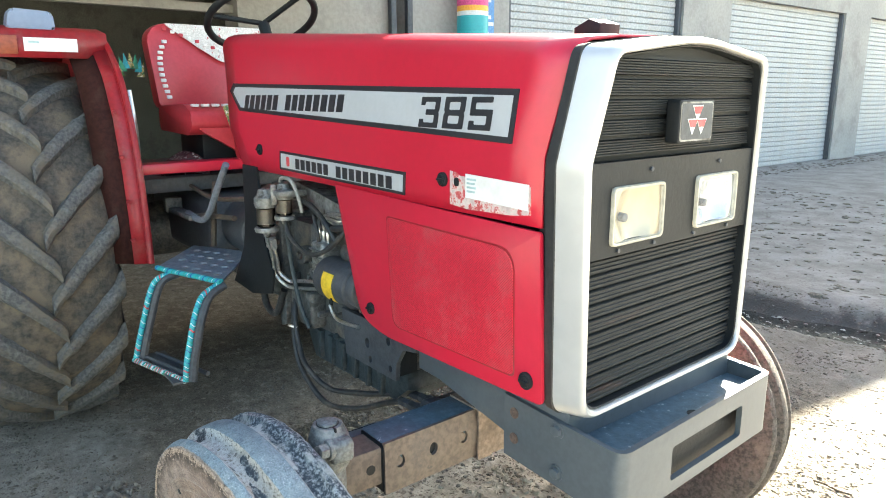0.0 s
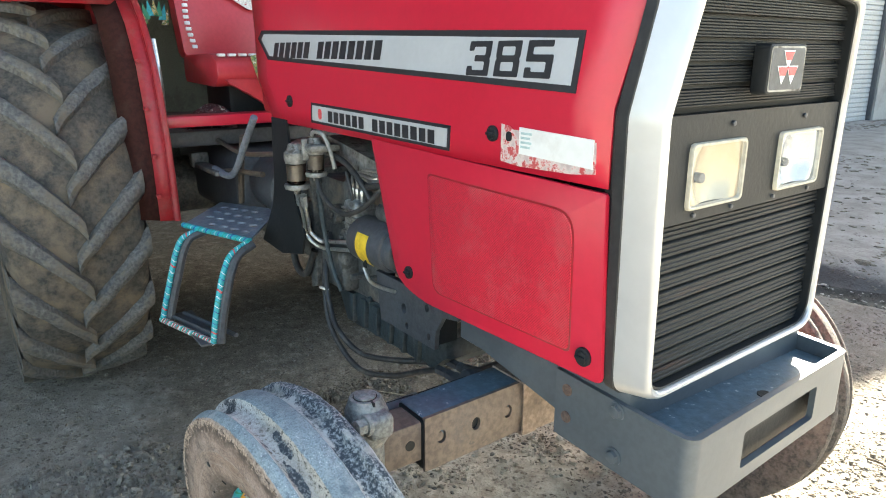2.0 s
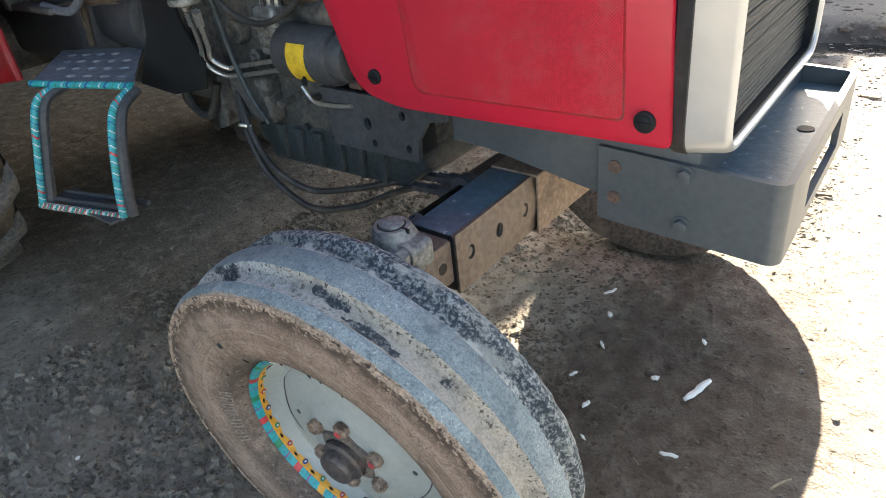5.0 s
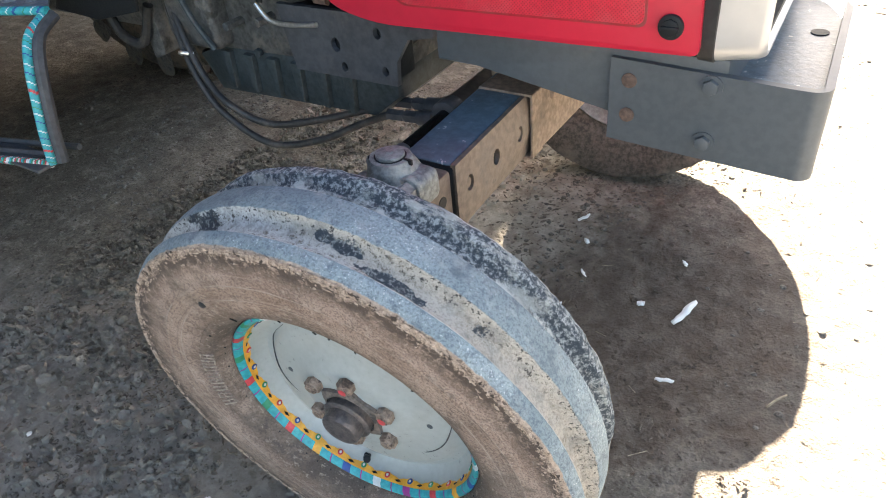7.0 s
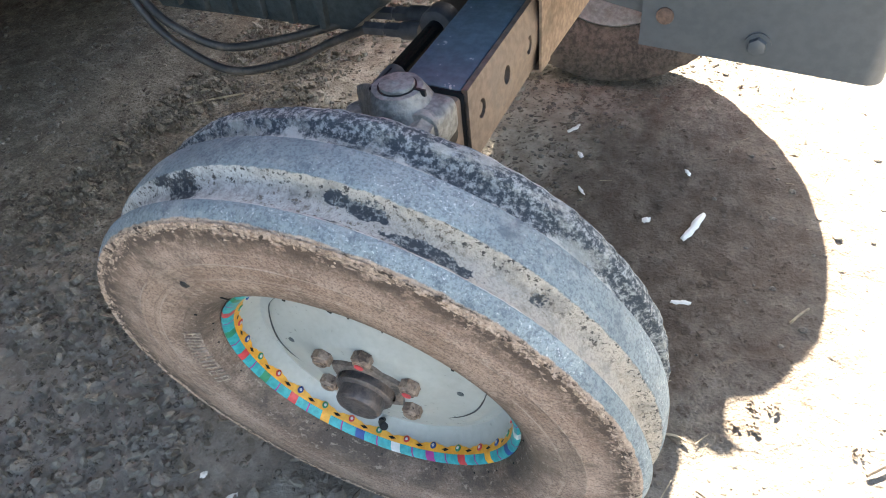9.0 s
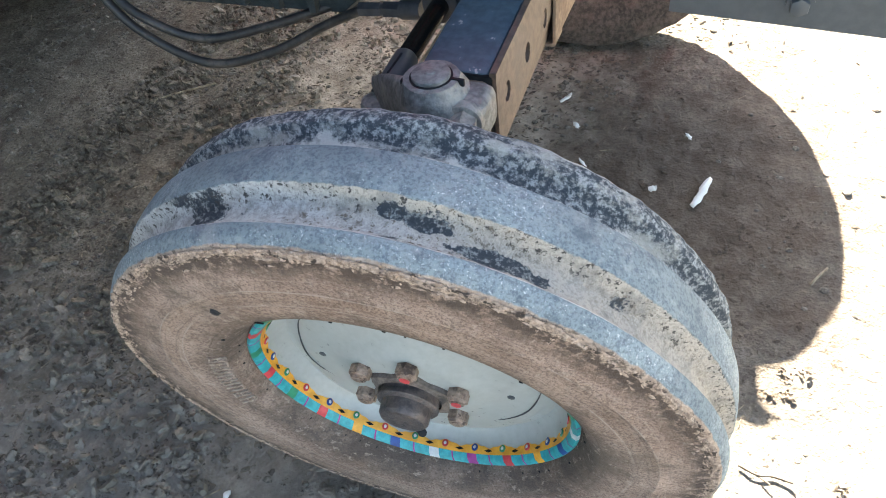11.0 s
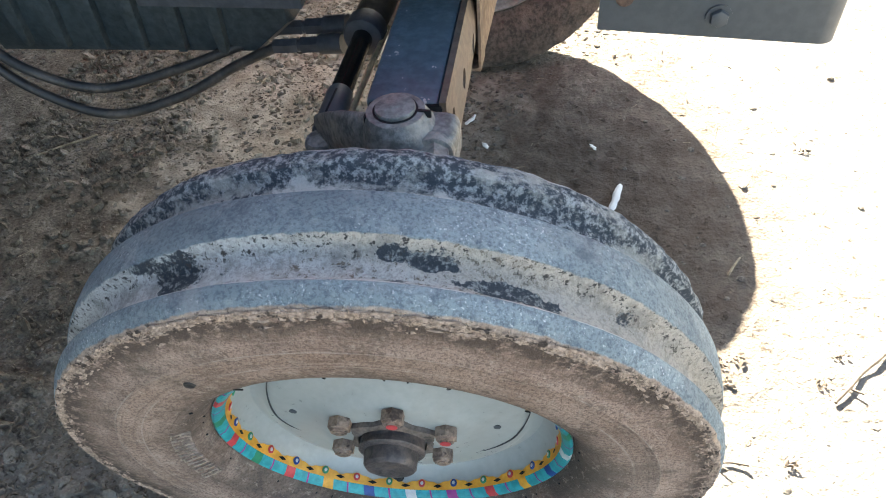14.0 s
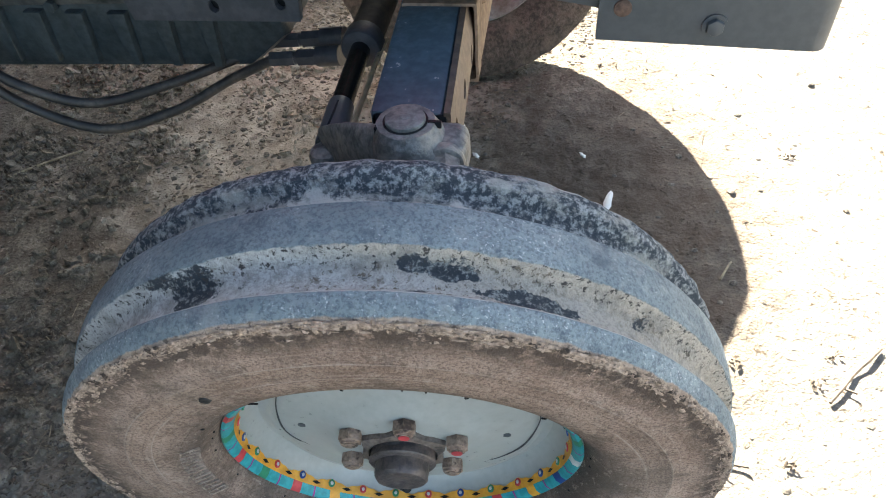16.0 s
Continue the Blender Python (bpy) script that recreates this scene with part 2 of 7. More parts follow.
    wall = _mix(nt, both(over(streak, 0.57, 0.74), 0.55), wall, (0.55, 0.44, 0.37))
    wall = _mix(nt, both(over(streak, 0.42, 0.24), 0.8), wall, (0.11, 0.085, 0.07))
    for rr in (0.278, 0.3048):
        d = calc("ABSOLUTE", calc("SUBTRACT", r, rr))
        wall = _mix(nt, both(over(d, 0.0011, 0.0004), both(over(added(cloud, lumps, 0.6), 0.42, 0.6), 0.6)), wall, (0.52, 0.44, 0.38))
    bead = added(added(r, cloud, 0.07), noise_at(30, 6.0, 0.7), 0.035)
    wall = _mix(nt, both(both(over(bead, 0.272, 0.235), over(cloud, 0.34, 0.52)), 0.85), wall, (0.070, 0.056, 0.048))
    wall = _mix(nt, both(over(noise_at(5.5, 7.0, 0.72), 0.52, 0.64), 0.55), wall, (0.15, 0.122, 0.098))
    wall = _mix(nt, both(over(noise_at(75, 4.0, 0.8, along), 0.57, 0.66), 0.6), wall, (0.50, 0.41, 0.34))
    wall = _mix(nt, both(both(over(added(r, lumps, 0.03), 0.322, 0.346), over(ragged, 0.40, 0.50)), 0.9), wall, (0.085, 0.063, 0.05))
    # crust
    crust = _mix(nt, over(noise_at(60, 6.0, 0.75), 0.38, 0.62), (0.58, 0.45, 0.35), (0.34, 0.25, 0.19))
    crust = _mix(nt, both(over(noise_at(95, 6.0, 0.78), 0.53, 0.60), 0.8), crust, (0.105, 0.080, 0.062))
    rough_r = added(added(r, ragged, 0.034), lumps, 0.03)
    wall = _mix(nt, over(rough_r, 0.3570, 0.3595), wall, crust)
    col = _mix(nt, over(yr, -0.0625, -0.0640), col, wall)
    back = _mix(nt, over(lumps, 0.4, 0.6), (0.050, 0.042, 0.035), (0.135, 0.105, 0.080))
    col = _mix(nt, both(over(y, 0.0, 0.01), over(r, 0.350, 0.346)), col, back)
    col = _mix(nt, both(over(y, 0.0, -0.01), over(r, 0.350, 0.346)), col, wall)
    nt.links.new(col, p.inputs["Base Color"])
    on_rib = both(over(yr, -0.0635, -0.060), over(yr, 0.0445, 0.0405))
    nt.links.new(calc("SUBTRACT", 0.92, both(on_rib, 0.22)), p.inputs["Roughness"])
    h = calc("ADD", both(ragged, 0.6), calc("ADD", both(fine, 0.35), both(thread, 0.3)))
    bp = nt.nodes.new("ShaderNodeBump")
    bp.inputs["Strength"].default_value = 0.9
    bp.inputs["Distance"].default_value = 0.005
    nt.links.new(h, bp.inputs["Height"])
    nt.links.new(bp.outputs[0], p.inputs["Normal"])
    return m


TYRE_SKIN = tyre_skin("worn_dusty_front_tyre")
TYRE_BROWN = surface("brown_dusty_tyre", (0.050, 0.043, 0.038), (0.100, 0.084, 0.071), 0.9, big=9, fine=90, grain=0.6, bump=0.9, bump_scale=60, dust=(0.165, 0.132, 0.104), dust_at=(0.50, 0.70), dust_scale=14)
# dark beneath the mud: shade at the tractor's rear goes into both colours
TYRE_REAR = surface("muddy_shaded_rear_tyre", (0.040, 0.039, 0.038), (0.085, 0.076, 0.064), 0.85, big=5, fine=60, grain=0.5, bump=0.9, bump_scale=45, dust=(0.165, 0.128, 0.090), dust_at=(0.45, 0.62), dust_scale=9)
LUG = surface("worn_shaded_rear_lug", (0.065, 0.068, 0.071), (0.135, 0.130, 0.122), 0.75, big=9, fine=80, grain=0.5, bump=1.0, bump_scale=38, dust=(0.155, 0.130, 0.100), dust_at=(0.49, 0.66), dust_scale=11, spots=(0.20, 0.205, 0.20), spot_at=(0.58, 0.74), spot_scale=26)
RIM = surface("grey_wheel_paint", (0.385, 0.418, 0.408), (0.445, 0.475, 0.460), 0.30, big=6, fine=100, grain=0.08, bump=0.03, bump_scale=30, dust=(0.33, 0.325, 0.30), dust_at=(0.50, 0.85), dust_scale=7)
RUST_DARK = surface("dark_rust", (0.080, 0.050, 0.040), (0.135, 0.088, 0.070), 0.65, big=40, fine=160, bump=0.4, bump_scale=160)
RUST = surface("rusty_steel", (0.25, 0.175, 0.135), (0.42, 0.32, 0.255), 0.5, metal=0.25, big=45, fine=160, grain=0.5, bump=0.5, bump_scale=160, spots=(0.10, 0.07, 0.058), spot_at=(0.55, 0.62))
RUST_DUSTY = surface("dusty_brown_steel", (0.125, 0.100, 0.086), (0.215, 0.175, 0.150), 0.6, big=26, fine=140, grain=0.5, bump=0.4, bump_scale=80, spots=(0.06, 0.055, 0.052), spot_at=(0.56, 0.64), spot_scale=32)
STEEL = surface("bright_steel", (0.55, 0.55, 0.54), (0.62, 0.62, 0.6), 0.3, metal=0.9, fine=150, bump=0.05, dust=(0.3, 0.27, 0.24), dust_at=(0.6, 0.85))
RUBBER = surface("black_hose_rubber", (0.022, 0.023, 0.024), (0.038, 0.038, 0.038), 0.5, dust=(0.120, 0.104, 0.086), dust_at=(0.54, 0.76), dust_scale=16)
CHROME_ROD = surface("oily_black_rod", (0.015, 0.015, 0.016), (0.025, 0.025, 0.025), 0.2, metal=0.5)
PALE_ALLOY = surface("pale_alloy", (0.20, 0.20, 0.19), (0.33, 0.33, 0.315), 0.45, metal=0.4, big=20, bump=0.3, dust=(0.085, 0.076, 0.066), dust_at=(0.46, 0.66), dust_scale=22)
# near-black maroon that stands for the shade inside the mudguard
FENDER_UNDER = surface("shaded_maroon_underside", (0.026, 0.009, 0.008), (0.045, 0.015, 0.012), 0.8, dust=(0.060, 0.036, 0.028), dust_at=(0.55, 0.85), gloss=0.15)
DECAL_GREY = surface("grey_decal", (0.42, 0.43, 0.44), (0.45, 0.46, 0.47), 0.45, grain=0.05, bump=0.0, dust=(0.38, 0.38, 0.37), dust_at=(0.6, 0.95))
DECAL_BLACK = surface("black_decal", (0.02, 0.02, 0.024), (0.026, 0.026, 0.03), 0.45, bump=0.0)
WHITE = surface("white_sticker", (0.75, 0.75, 0.73), (0.8, 0.8, 0.78), 0.55, grain=0.06, bump=0.0, dust=(0.62, 0.6, 0.56), dust_at=(0.55, 0.8))
STICKER_TORN = surface("torn_sticker", (0.55, 0.42, 0.40), (0.7, 0.62, 0.58), 0.7, big=30, dust=(0.5, 0.08, 0.08), dust_at=(0.5, 0.58), dust_scale=60)
YELLOW = surface("yellow_label", (0.75, 0.48, 0.03), (0.8, 0.53, 0.05), 0.5, bump=0.0)
CREAM = surface("cream_bezel", (0.40, 0.375, 0.30), (0.47, 0.445, 0.37), 0.5, dust=(0.38, 0.34, 0.28), dust_at=(0.55, 0.85))
REFLECTOR = surface("yellowed_lamp_reflector", (0.34, 0.28, 0.18), (0.46, 0.40, 0.29), 0.32, metal=0.8, big=9, grain=0.05, bump=0.04, bump_scale=20)
REFLECTOR_CLEAN = surface("lamp_reflector", (0.36, 0.40, 0.44), (0.46, 0.49, 0.52), 0.22, metal=0.85, big=9, grain=0.05, bump=0.04, bump_scale=20)
LENS = surface("dusty_fluted_glass", (0.80, 0.78, 0.70), (0.86, 0.86, 0.84), 0.12, big=11, fine=60, grain=0.15, bump=0.10, bump_scale=35)
LENS.node_tree.nodes["Principled BSDF"].inputs["Alpha"].default_value = 0.14
BOWL = glass("sediment_bowl_glass", (0.82, 0.78, 0.68), 0.1)
TEAL = surface("teal_tape", (0.015, 0.33, 0.37), (0.025, 0.40, 0.44), 0.4, fine=100, bump=0.05)
TAPE_RED = surface("red_tape", (0.6, 0.05, 0.06), (0.65, 0.08, 0.09), 0.4, bump=0.05)
TAPE_BLUE = surface("blue_tape", (0.015, 0.055, 0.24), (0.02, 0.08, 0.30), 0.4, bump=0.05)
TAPE_WHITE = surface("white_tape", (0.65, 0.68, 0.68), (0.7, 0.72, 0.72), 0.4, bump=0.05)
TAPE_GREEN = surface("green_tape", (0.02, 0.22, 0.12), (0.03, 0.28, 0.15), 0.4, bump=0.05)
TAPE_ORANGE = surface("orange_tape", (0.86, 0.37, 0.035), (0.88, 0.42, 0.06), 0.45, bump=0.05)
TAPE_PURPLE = surface("magenta_tape", (0.34, 0.04, 0.24), (0.40, 0.06, 0.29), 0.4, bump=0.05)


def earth(name):
    """Trodden earth: packed tan stretches with flaky edges, and patches of loose dark brown crumbs."""
    m = bpy.data.materials.new(name)
    m.use_nodes = True
    nt = m.node_tree
    p = nt.nodes["Principled BSDF"]
    v = nt.nodes.new("ShaderNodeTexCoord").outputs["Object"]

    def calc(op, a, b=0.0, c=0.0):
        n = nt.nodes.new("ShaderNodeMath")
        n.operation = op
        for sock, q in zip(n.inputs, (a, b, c)):
            if isinstance(q, (int, float)):
                sock.default_value = q
            else:
                nt.links.new(q, sock)
        return n.outputs[0]

    def flakes(scale, warp):
        """Cells of uneven crumbs: the distance from each cell's middle, and a chance for each cell."""
        w = nt.nodes.new("ShaderNodeVectorMath")
        w.operation = "MULTIPLY_ADD"
        nz = nt.nodes.new("ShaderNodeTexNoise")
        nz.inputs["Scale"].default_value = scale * 0.8
        nz.inputs["Detail"].default_value = 4.0
        nt.links.new(v, nz.inputs["Vector"])
        nt.links.new(nz.outputs["Color"], w.inputs[0])
        w.inputs[1].default_value = (warp * 2.6, warp * 1.4, 0)
        nt.links.new(v, w.inputs[2])
        vo = nt.nodes.new("ShaderNodeTexVoronoi")
        vo.inputs["Scale"].default_value = scale
        nt.links.new(w.outputs[0], vo.inputs["Vector"])
        sep = nt.nodes.new("ShaderNodeSeparateColor")
        nt.links.new(vo.outputs["Color"], sep.inputs[0])
        return vo.outputs["Distance"], sep.outputs[0], sep.outputs[1]

    sep = nt.nodes.new("ShaderNodeSeparateXYZ")
    nt.links.new(v, sep.inputs[0])
    wide = _noise(nt, v, 1.7, 5.0, 0.6)
    loose = _ramp(nt, _noise(nt, v, 3.4, 6.0, 0.65), 0.45, 0.60)
    mid = _noise(nt, v, 13.0, 6.0, 0.7)
    crumbs = _noise(nt, v, 46.0, 5.0, 0.7)
    small = _noise(nt, v, 130.0, 3.0, 0.65)
    col = _mix(nt, _ramp(nt, wide, 0.36, 0.64), (0.130, 0.109, 0.083), (0.190, 0.163, 0.126))
    col = _mix(nt, _ramp(nt, mid, 0.50, 0.66), col, (0.285, 0.250, 0.200))
    col = _mix(nt, _ramp(nt, mid, 0.44, 0.34), col, (0.105, 0.083, 0.060))
    col = _mix(nt, calc("MULTIPLY", _ramp(nt, small, 0.50, 0.36), 0.65), col, (0.080, 0.062, 0.045))
    col = _mix(nt, _ramp(nt, small, 0.60, 0.72), col, (0.33, 0.295, 0.24))
    # paler and greyer ground beyond the drain
    past_drain = calc("MULTIPLY_ADD", _noise(nt, v, 1.6, 6.0, 0.65), 2.4, sep.outputs[1])
    far = _mix(nt, _ramp(nt, _noise(nt, v, 2.6, 8.0, 0.75), 0.40, 0.60), (0.190, 0.175, 0.160), (0.285, 0.268, 0.250))
    col = _mix(nt, _ramp(nt, past_drain, 2.9, 4.6), col, far)
    # paler over the sunlit yard: the sun's glare is put into the colour
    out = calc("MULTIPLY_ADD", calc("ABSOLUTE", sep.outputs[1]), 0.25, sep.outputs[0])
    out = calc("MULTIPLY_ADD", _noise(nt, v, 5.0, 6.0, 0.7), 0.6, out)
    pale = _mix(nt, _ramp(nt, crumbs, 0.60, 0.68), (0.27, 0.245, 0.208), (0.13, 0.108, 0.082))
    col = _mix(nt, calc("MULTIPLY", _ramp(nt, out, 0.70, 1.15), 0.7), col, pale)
    # a paler tan stretch under the engine
    dx, dy = calc("MULTIPLY", calc("ADD", sep.outputs[0], 0.42), 1.75), calc("SUBTRACT", sep.outputs[1], 0.25)
    tan_stretch = calc("SQRT", calc("MULTIPLY_ADD", dx, dx, calc("MULTIPLY", dy, dy)))
    tan_stretch = calc("MULTIPLY_ADD", calc("SUBTRACT", _noise(nt, v, 4.5, 7.0, 0.7), 0.5), 1.3, tan_stretch)
    col = _mix(nt, calc("MULTIPLY", _ramp(nt, tan_stretch, 0.92, 0.56), 0.85), col, _mix(nt, _ramp(nt, mid, 0.40, 0.60), (0.325, 0.276, 0.213), (0.53, 0.468, 0.38)))
    # browner ground before the axle: the far wheel's shadow deepened in the colour
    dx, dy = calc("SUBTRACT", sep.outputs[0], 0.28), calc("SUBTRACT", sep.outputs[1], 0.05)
    shadow_brown = calc("SQRT", calc("MULTIPLY_ADD", dx, dx, calc("MULTIPLY", dy, calc("MULTIPLY", dy, 0.5))))
    shadow_brown = calc("MULTIPLY_ADD", calc("SUBTRACT", _noise(nt, v, 6.0, 7.0, 0.7), 0.5), 0.7, shadow_brown)
    col = _mix(nt, calc("MULTIPLY", _ramp(nt, shadow_brown, 0.46, 0.24), 0.8), col, _mix(nt, _ramp(nt, mid, 0.40, 0.62), (0.098, 0.071, 0.052), (0.160, 0.122, 0.092)))
    # paler grey-brown ground on the near side of the wheels
    near_ground = calc("MULTIPLY_ADD", calc("SUBTRACT", _noise(nt, v, 3.0, 7.0, 0.68), 0.5), 0.9, sep.outputs[1])
    col = _mix(nt, calc("MULTIPLY", _ramp(nt, near_ground, -0.48, -0.78), 0.75), col, _mix(nt, _ramp(nt, mid, 0.36, 0.64), (0.225, 0.203, 0.170), (0.345, 0.318, 0.272)))
    # wet mud in the drain
    mud = calc("SUBTRACT", calc("SUBTRACT", sep.outputs[1], 3.25), calc("MULTIPLY", calc("ADD", sep.outputs[0], 0.69), 0.2))
    mud = calc("MULTIPLY_ADD", calc("SUBTRACT", _noise(nt, v, 5.0, 7.0, 0.72), 0.5), 0.5, calc("ABSOLUTE", mud))
    wet = _ramp(nt, mud, 0.34, 0.26)
    col = _mix(nt, calc("MULTIPLY", wet, 0.85), col, (0.045, 0.042, 0.038))
    # loose crumbs and flakes of dung and leaf
    d1, chance1, tone1 = flakes(62.0, 0.010)
    d2, chance2, tone2 = flakes(28.0, 0.024)
    few = _mix(nt, loose, _ramp(nt, chance1, 0.965, 0.975), _ramp(nt, chance1, 0.78, 0.80))
    on1 = calc("MULTIPLY", few, _ramp(nt, d1, 0.50, 0.42))
    few = _mix(nt, loose, _ramp(nt, chance2, 0.985, 0.99), _ramp(nt, chance2, 0.86, 0.88))
    on2 = calc("MULTIPLY", few, _ramp(nt, d2, 0.44, 0.36))
    on = calc("MULTIPLY", calc("MAXIMUM", on1, on2), calc("MULTIPLY", calc("MULTIPLY_ADD", _ramp(nt, sep.outputs[1], 1.4, 2.4), -0.8, 1.0), calc("MULTIPLY_ADD", _ramp(nt, sep.outputs[0], 0.25, 0.55), -0.6, 1.0)))
    col = _mix(nt, calc("MULTIPLY", on, 0.6), col, _mix(nt, tone1, (0.045, 0.033, 0.023), (0.125, 0.094, 0.066)))
    col = _mix(nt, calc("MULTIPLY", _mix(nt, loose, _ramp(nt, crumbs, 0.63, 0.67), _ramp(nt, crumbs, 0.57, 0.63)), 0.75), col, (0.050, 0.037, 0.026))
    nt.links.new(col, p.inputs["Base Color"])
    nt.links.new(calc("MULTIPLY_ADD", wet, -0.5, 0.95), p.inputs["Roughness"])
    p.inputs["Specular IOR Level"].default_value = 0.3
    rel = calc("MULTIPLY_ADD", crumbs, 1.4, calc("MULTIPLY", small, 0.8))
    rel = calc("MULTIPLY_ADD", on, calc("SUBTRACT", 1.1, d1), rel)
    rel = calc("MULTIPLY_ADD", mid, 2.2, rel)
    rel = calc("MULTIPLY", rel, calc("MULTIPLY_ADD", _ramp(nt, sep.outputs[1], 2.0, 4.5), -0.75, 1.0))
    bp = nt.nodes.new("ShaderNodeBump")
    bp.inputs["Strength"].default_value = 1.0
    bp.inputs["Distance"].default_value = 0.006
    nt.links.new(rel, bp.inputs["Height"])
    nt.links.new(bp.outputs[0], p.inputs["Normal"])
    return m


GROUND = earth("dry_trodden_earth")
SEAT_RED = surface("red_vinyl", (0.47, 0.035, 0.05), (0.53, 0.05, 0.065), 0.35, big=6, grain=0.1, bump=0.08, bump_scale=12)
SEAT_WHITE = surface("white_vinyl_trim", (0.72, 0.7, 0.7), (0.78, 0.77, 0.76), 0.45)
BROCADE = surface("gold_embroidered_cloth", (0.35, 0.26, 0.06), (0.5, 0.42, 0.2), 0.8, big=60, fine=200, bump=0.5, dust=(0.1, 0.2, 0.08), dust_at=(0.5, 0.56), dust_scale=70, spots=(0.7, 0.68, 0.6), spot_at=(0.55, 0.6), spot_scale=110)
WALL = surface("weathered_concrete", (0.30, 0.295, 0.28), (0.37, 0.355, 0.33), 0.9, big=1.2, fine=20, grain=0.15, bump=0.2, bump_scale=14, dust=(0.23, 0.215, 0.20), dust_at=(0.50, 0.72), dust_scale=2)
SHUTTER = surface("galvanised_shutter", (0.37, 0.39, 0.40), (0.45, 0.46, 0.46), 0.6, metal=0.15, big=1.0, fine=30, bump=0.1, dust=(0.36, 0.33, 0.3), dust_at=(0.5, 0.8), dust_scale=2)
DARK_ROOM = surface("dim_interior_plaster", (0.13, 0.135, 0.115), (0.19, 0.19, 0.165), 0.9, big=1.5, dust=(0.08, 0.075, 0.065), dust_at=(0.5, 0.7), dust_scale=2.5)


# ---- mesh helpers ----
def part(name, bm, material, parent=None, label="", smooth=True, angle=35):
    """Link a bmesh as one mesh object, under a thing or a part."""
    me = bpy.data.meshes.new(name)
    bmesh.ops.recalc_face_normals(bm, faces=bm.faces)
    bm.to_mesh(me)
    bm.free()
    for m in material if isinstance(material, (list, tuple)) else [material]:
        me.materials.append(m)
    if smooth:
        me.polygons.foreach_set("use_smooth", [True] * len(me.polygons))
        me.set_sharp_from_angle(angle=radians(angle))
    ob = new(name, me)
    ob.parent = parent
    if label:
        tagged(ob, label)
    return ob


def thing(name, label, category, group="", kind=""):
    return tagged(new(name), label, category, group, kind)


def box(bm, lo, hi, bevel=0.0, segs=2):
    lo, hi = Vector(lo), Vector(hi)
    r = bmesh.ops.create_cube(bm, size=1.0, matrix=Matrix.Translation((lo + hi) / 2) @ Matrix.Diagonal((*(hi - lo), 1)))
    if bevel:
        edges = list({e for v in r["verts"] for e in v.link_edges})
        bmesh.ops.bevel(bm, geom=edges, offset=bevel, segments=segs, affect="EDGES", profile=0.5)
    return bm


def new_box(lo, hi, bevel=0.0, segs=2):
    return box(bmesh.new(), lo, hi, bevel, segs)


def cyl(bm, a, b, r, r2=None, n=24, bevel=0.0):
    a, b = Vector(a), Vector(b)
    d = b - a
    m = Matrix.Translation((a + b) / 2) @ d.to_track_quat("Z", "Y").to_matrix().to_4x4()
    g = bmesh.ops.create_cone(bm, cap_ends=True, segments=n, radius1=r, radius2=r if r2 is None else r2, depth=d.length, matrix=m)
    if bevel:
        edges = [e for e in {e for v in g["verts"] for e in v.link_edges} if any(len(f.verts) > 4 for f in e.link_faces)]
        bmesh.ops.bevel(bm, geom=edges, offset=bevel, segments=2, affect="EDGES", profile=0.5)
    return bm


def smooth_path(pts, n=8):
    """Catmull-Rom through the points."""
    p = [Vector(q) for q in pts]
    p = [2 * p[0] - p[1], *p, 2 * p[-1] - p[-2]]
    out = []
    for i in range(1, len(p) - 2):
        a, b, c, d = p[i - 1:i + 3]
        for k in range(n):
            t = k / n
            out.append(0.5 * (2 * b + (c - a) * t + (2 * a - 5 * b + 4 * c - d) * t * t + (3 * b - a - 3 * c + d) * t ** 3))
    return out + [p[-2]]


def pipe(bm, pts, r, n=10, curved=True, steps=8):
    """A round bar along points; r is one radius or one for each point of the path."""
    path = smooth_path(pts, steps) if curved else [Vector(q) for q in pts]
    rings, up = [], None
    for i, q in enumerate(path):
        d = (path[min(i + 1, len(path) - 1)] - path[max(i - 1, 0)]).normalized()
        if up is None:
            up = d.orthogonal().normalized()
        up = (up - d * up.dot(d)).normalized()
        side = d.cross(up)
        rr = r if isinstance(r, (int, float)) else r[min(i * len(r) // len(path), len(r) - 1)]
        rings.append([bm.verts.new(q + rr * (math.cos(2 * math.pi * k / n) * up + math.sin(2 * math.pi * k / n) * side)) for k in range(n)])
    for ra, rb in zip(rings, rings[1:]):
        for k in range(n):
            bm.faces.new((ra[k], ra[(k + 1) % n], rb[(k + 1) % n], rb[k]))
    bm.faces.new(rings[0])
    bm.faces.new(rings[-1])
    return bm


def prism(bm, poly, axis, lo, hi, bevel=0.0):
    """A plate with the outline poly in the plane across axis, from lo to hi along it."""
    def place(u, v, w):
        return {"x": (w, u, v), "y": (u, w, v), "z": (u, v, w)}[axis]
    a = [bm.verts.new(place(u, v, lo)) for u, v in poly]
    b = [bm.verts.new(place(u, v, hi)) for u, v in poly]
    faces = [bm.faces.new(a), bm.faces.new(b)]
    n = len(poly)
    for k in range(n):
        faces.append(bm.faces.new((a[k], a[(k + 1) % n], b[(k + 1) % n], b[k])))
    if bevel:
        bmesh.ops.bevel(bm, geom=list({e for f in faces[:2] for e in f.edges}), offset=bevel, segments=2, affect="EDGES", profile=0.5)
    return bm


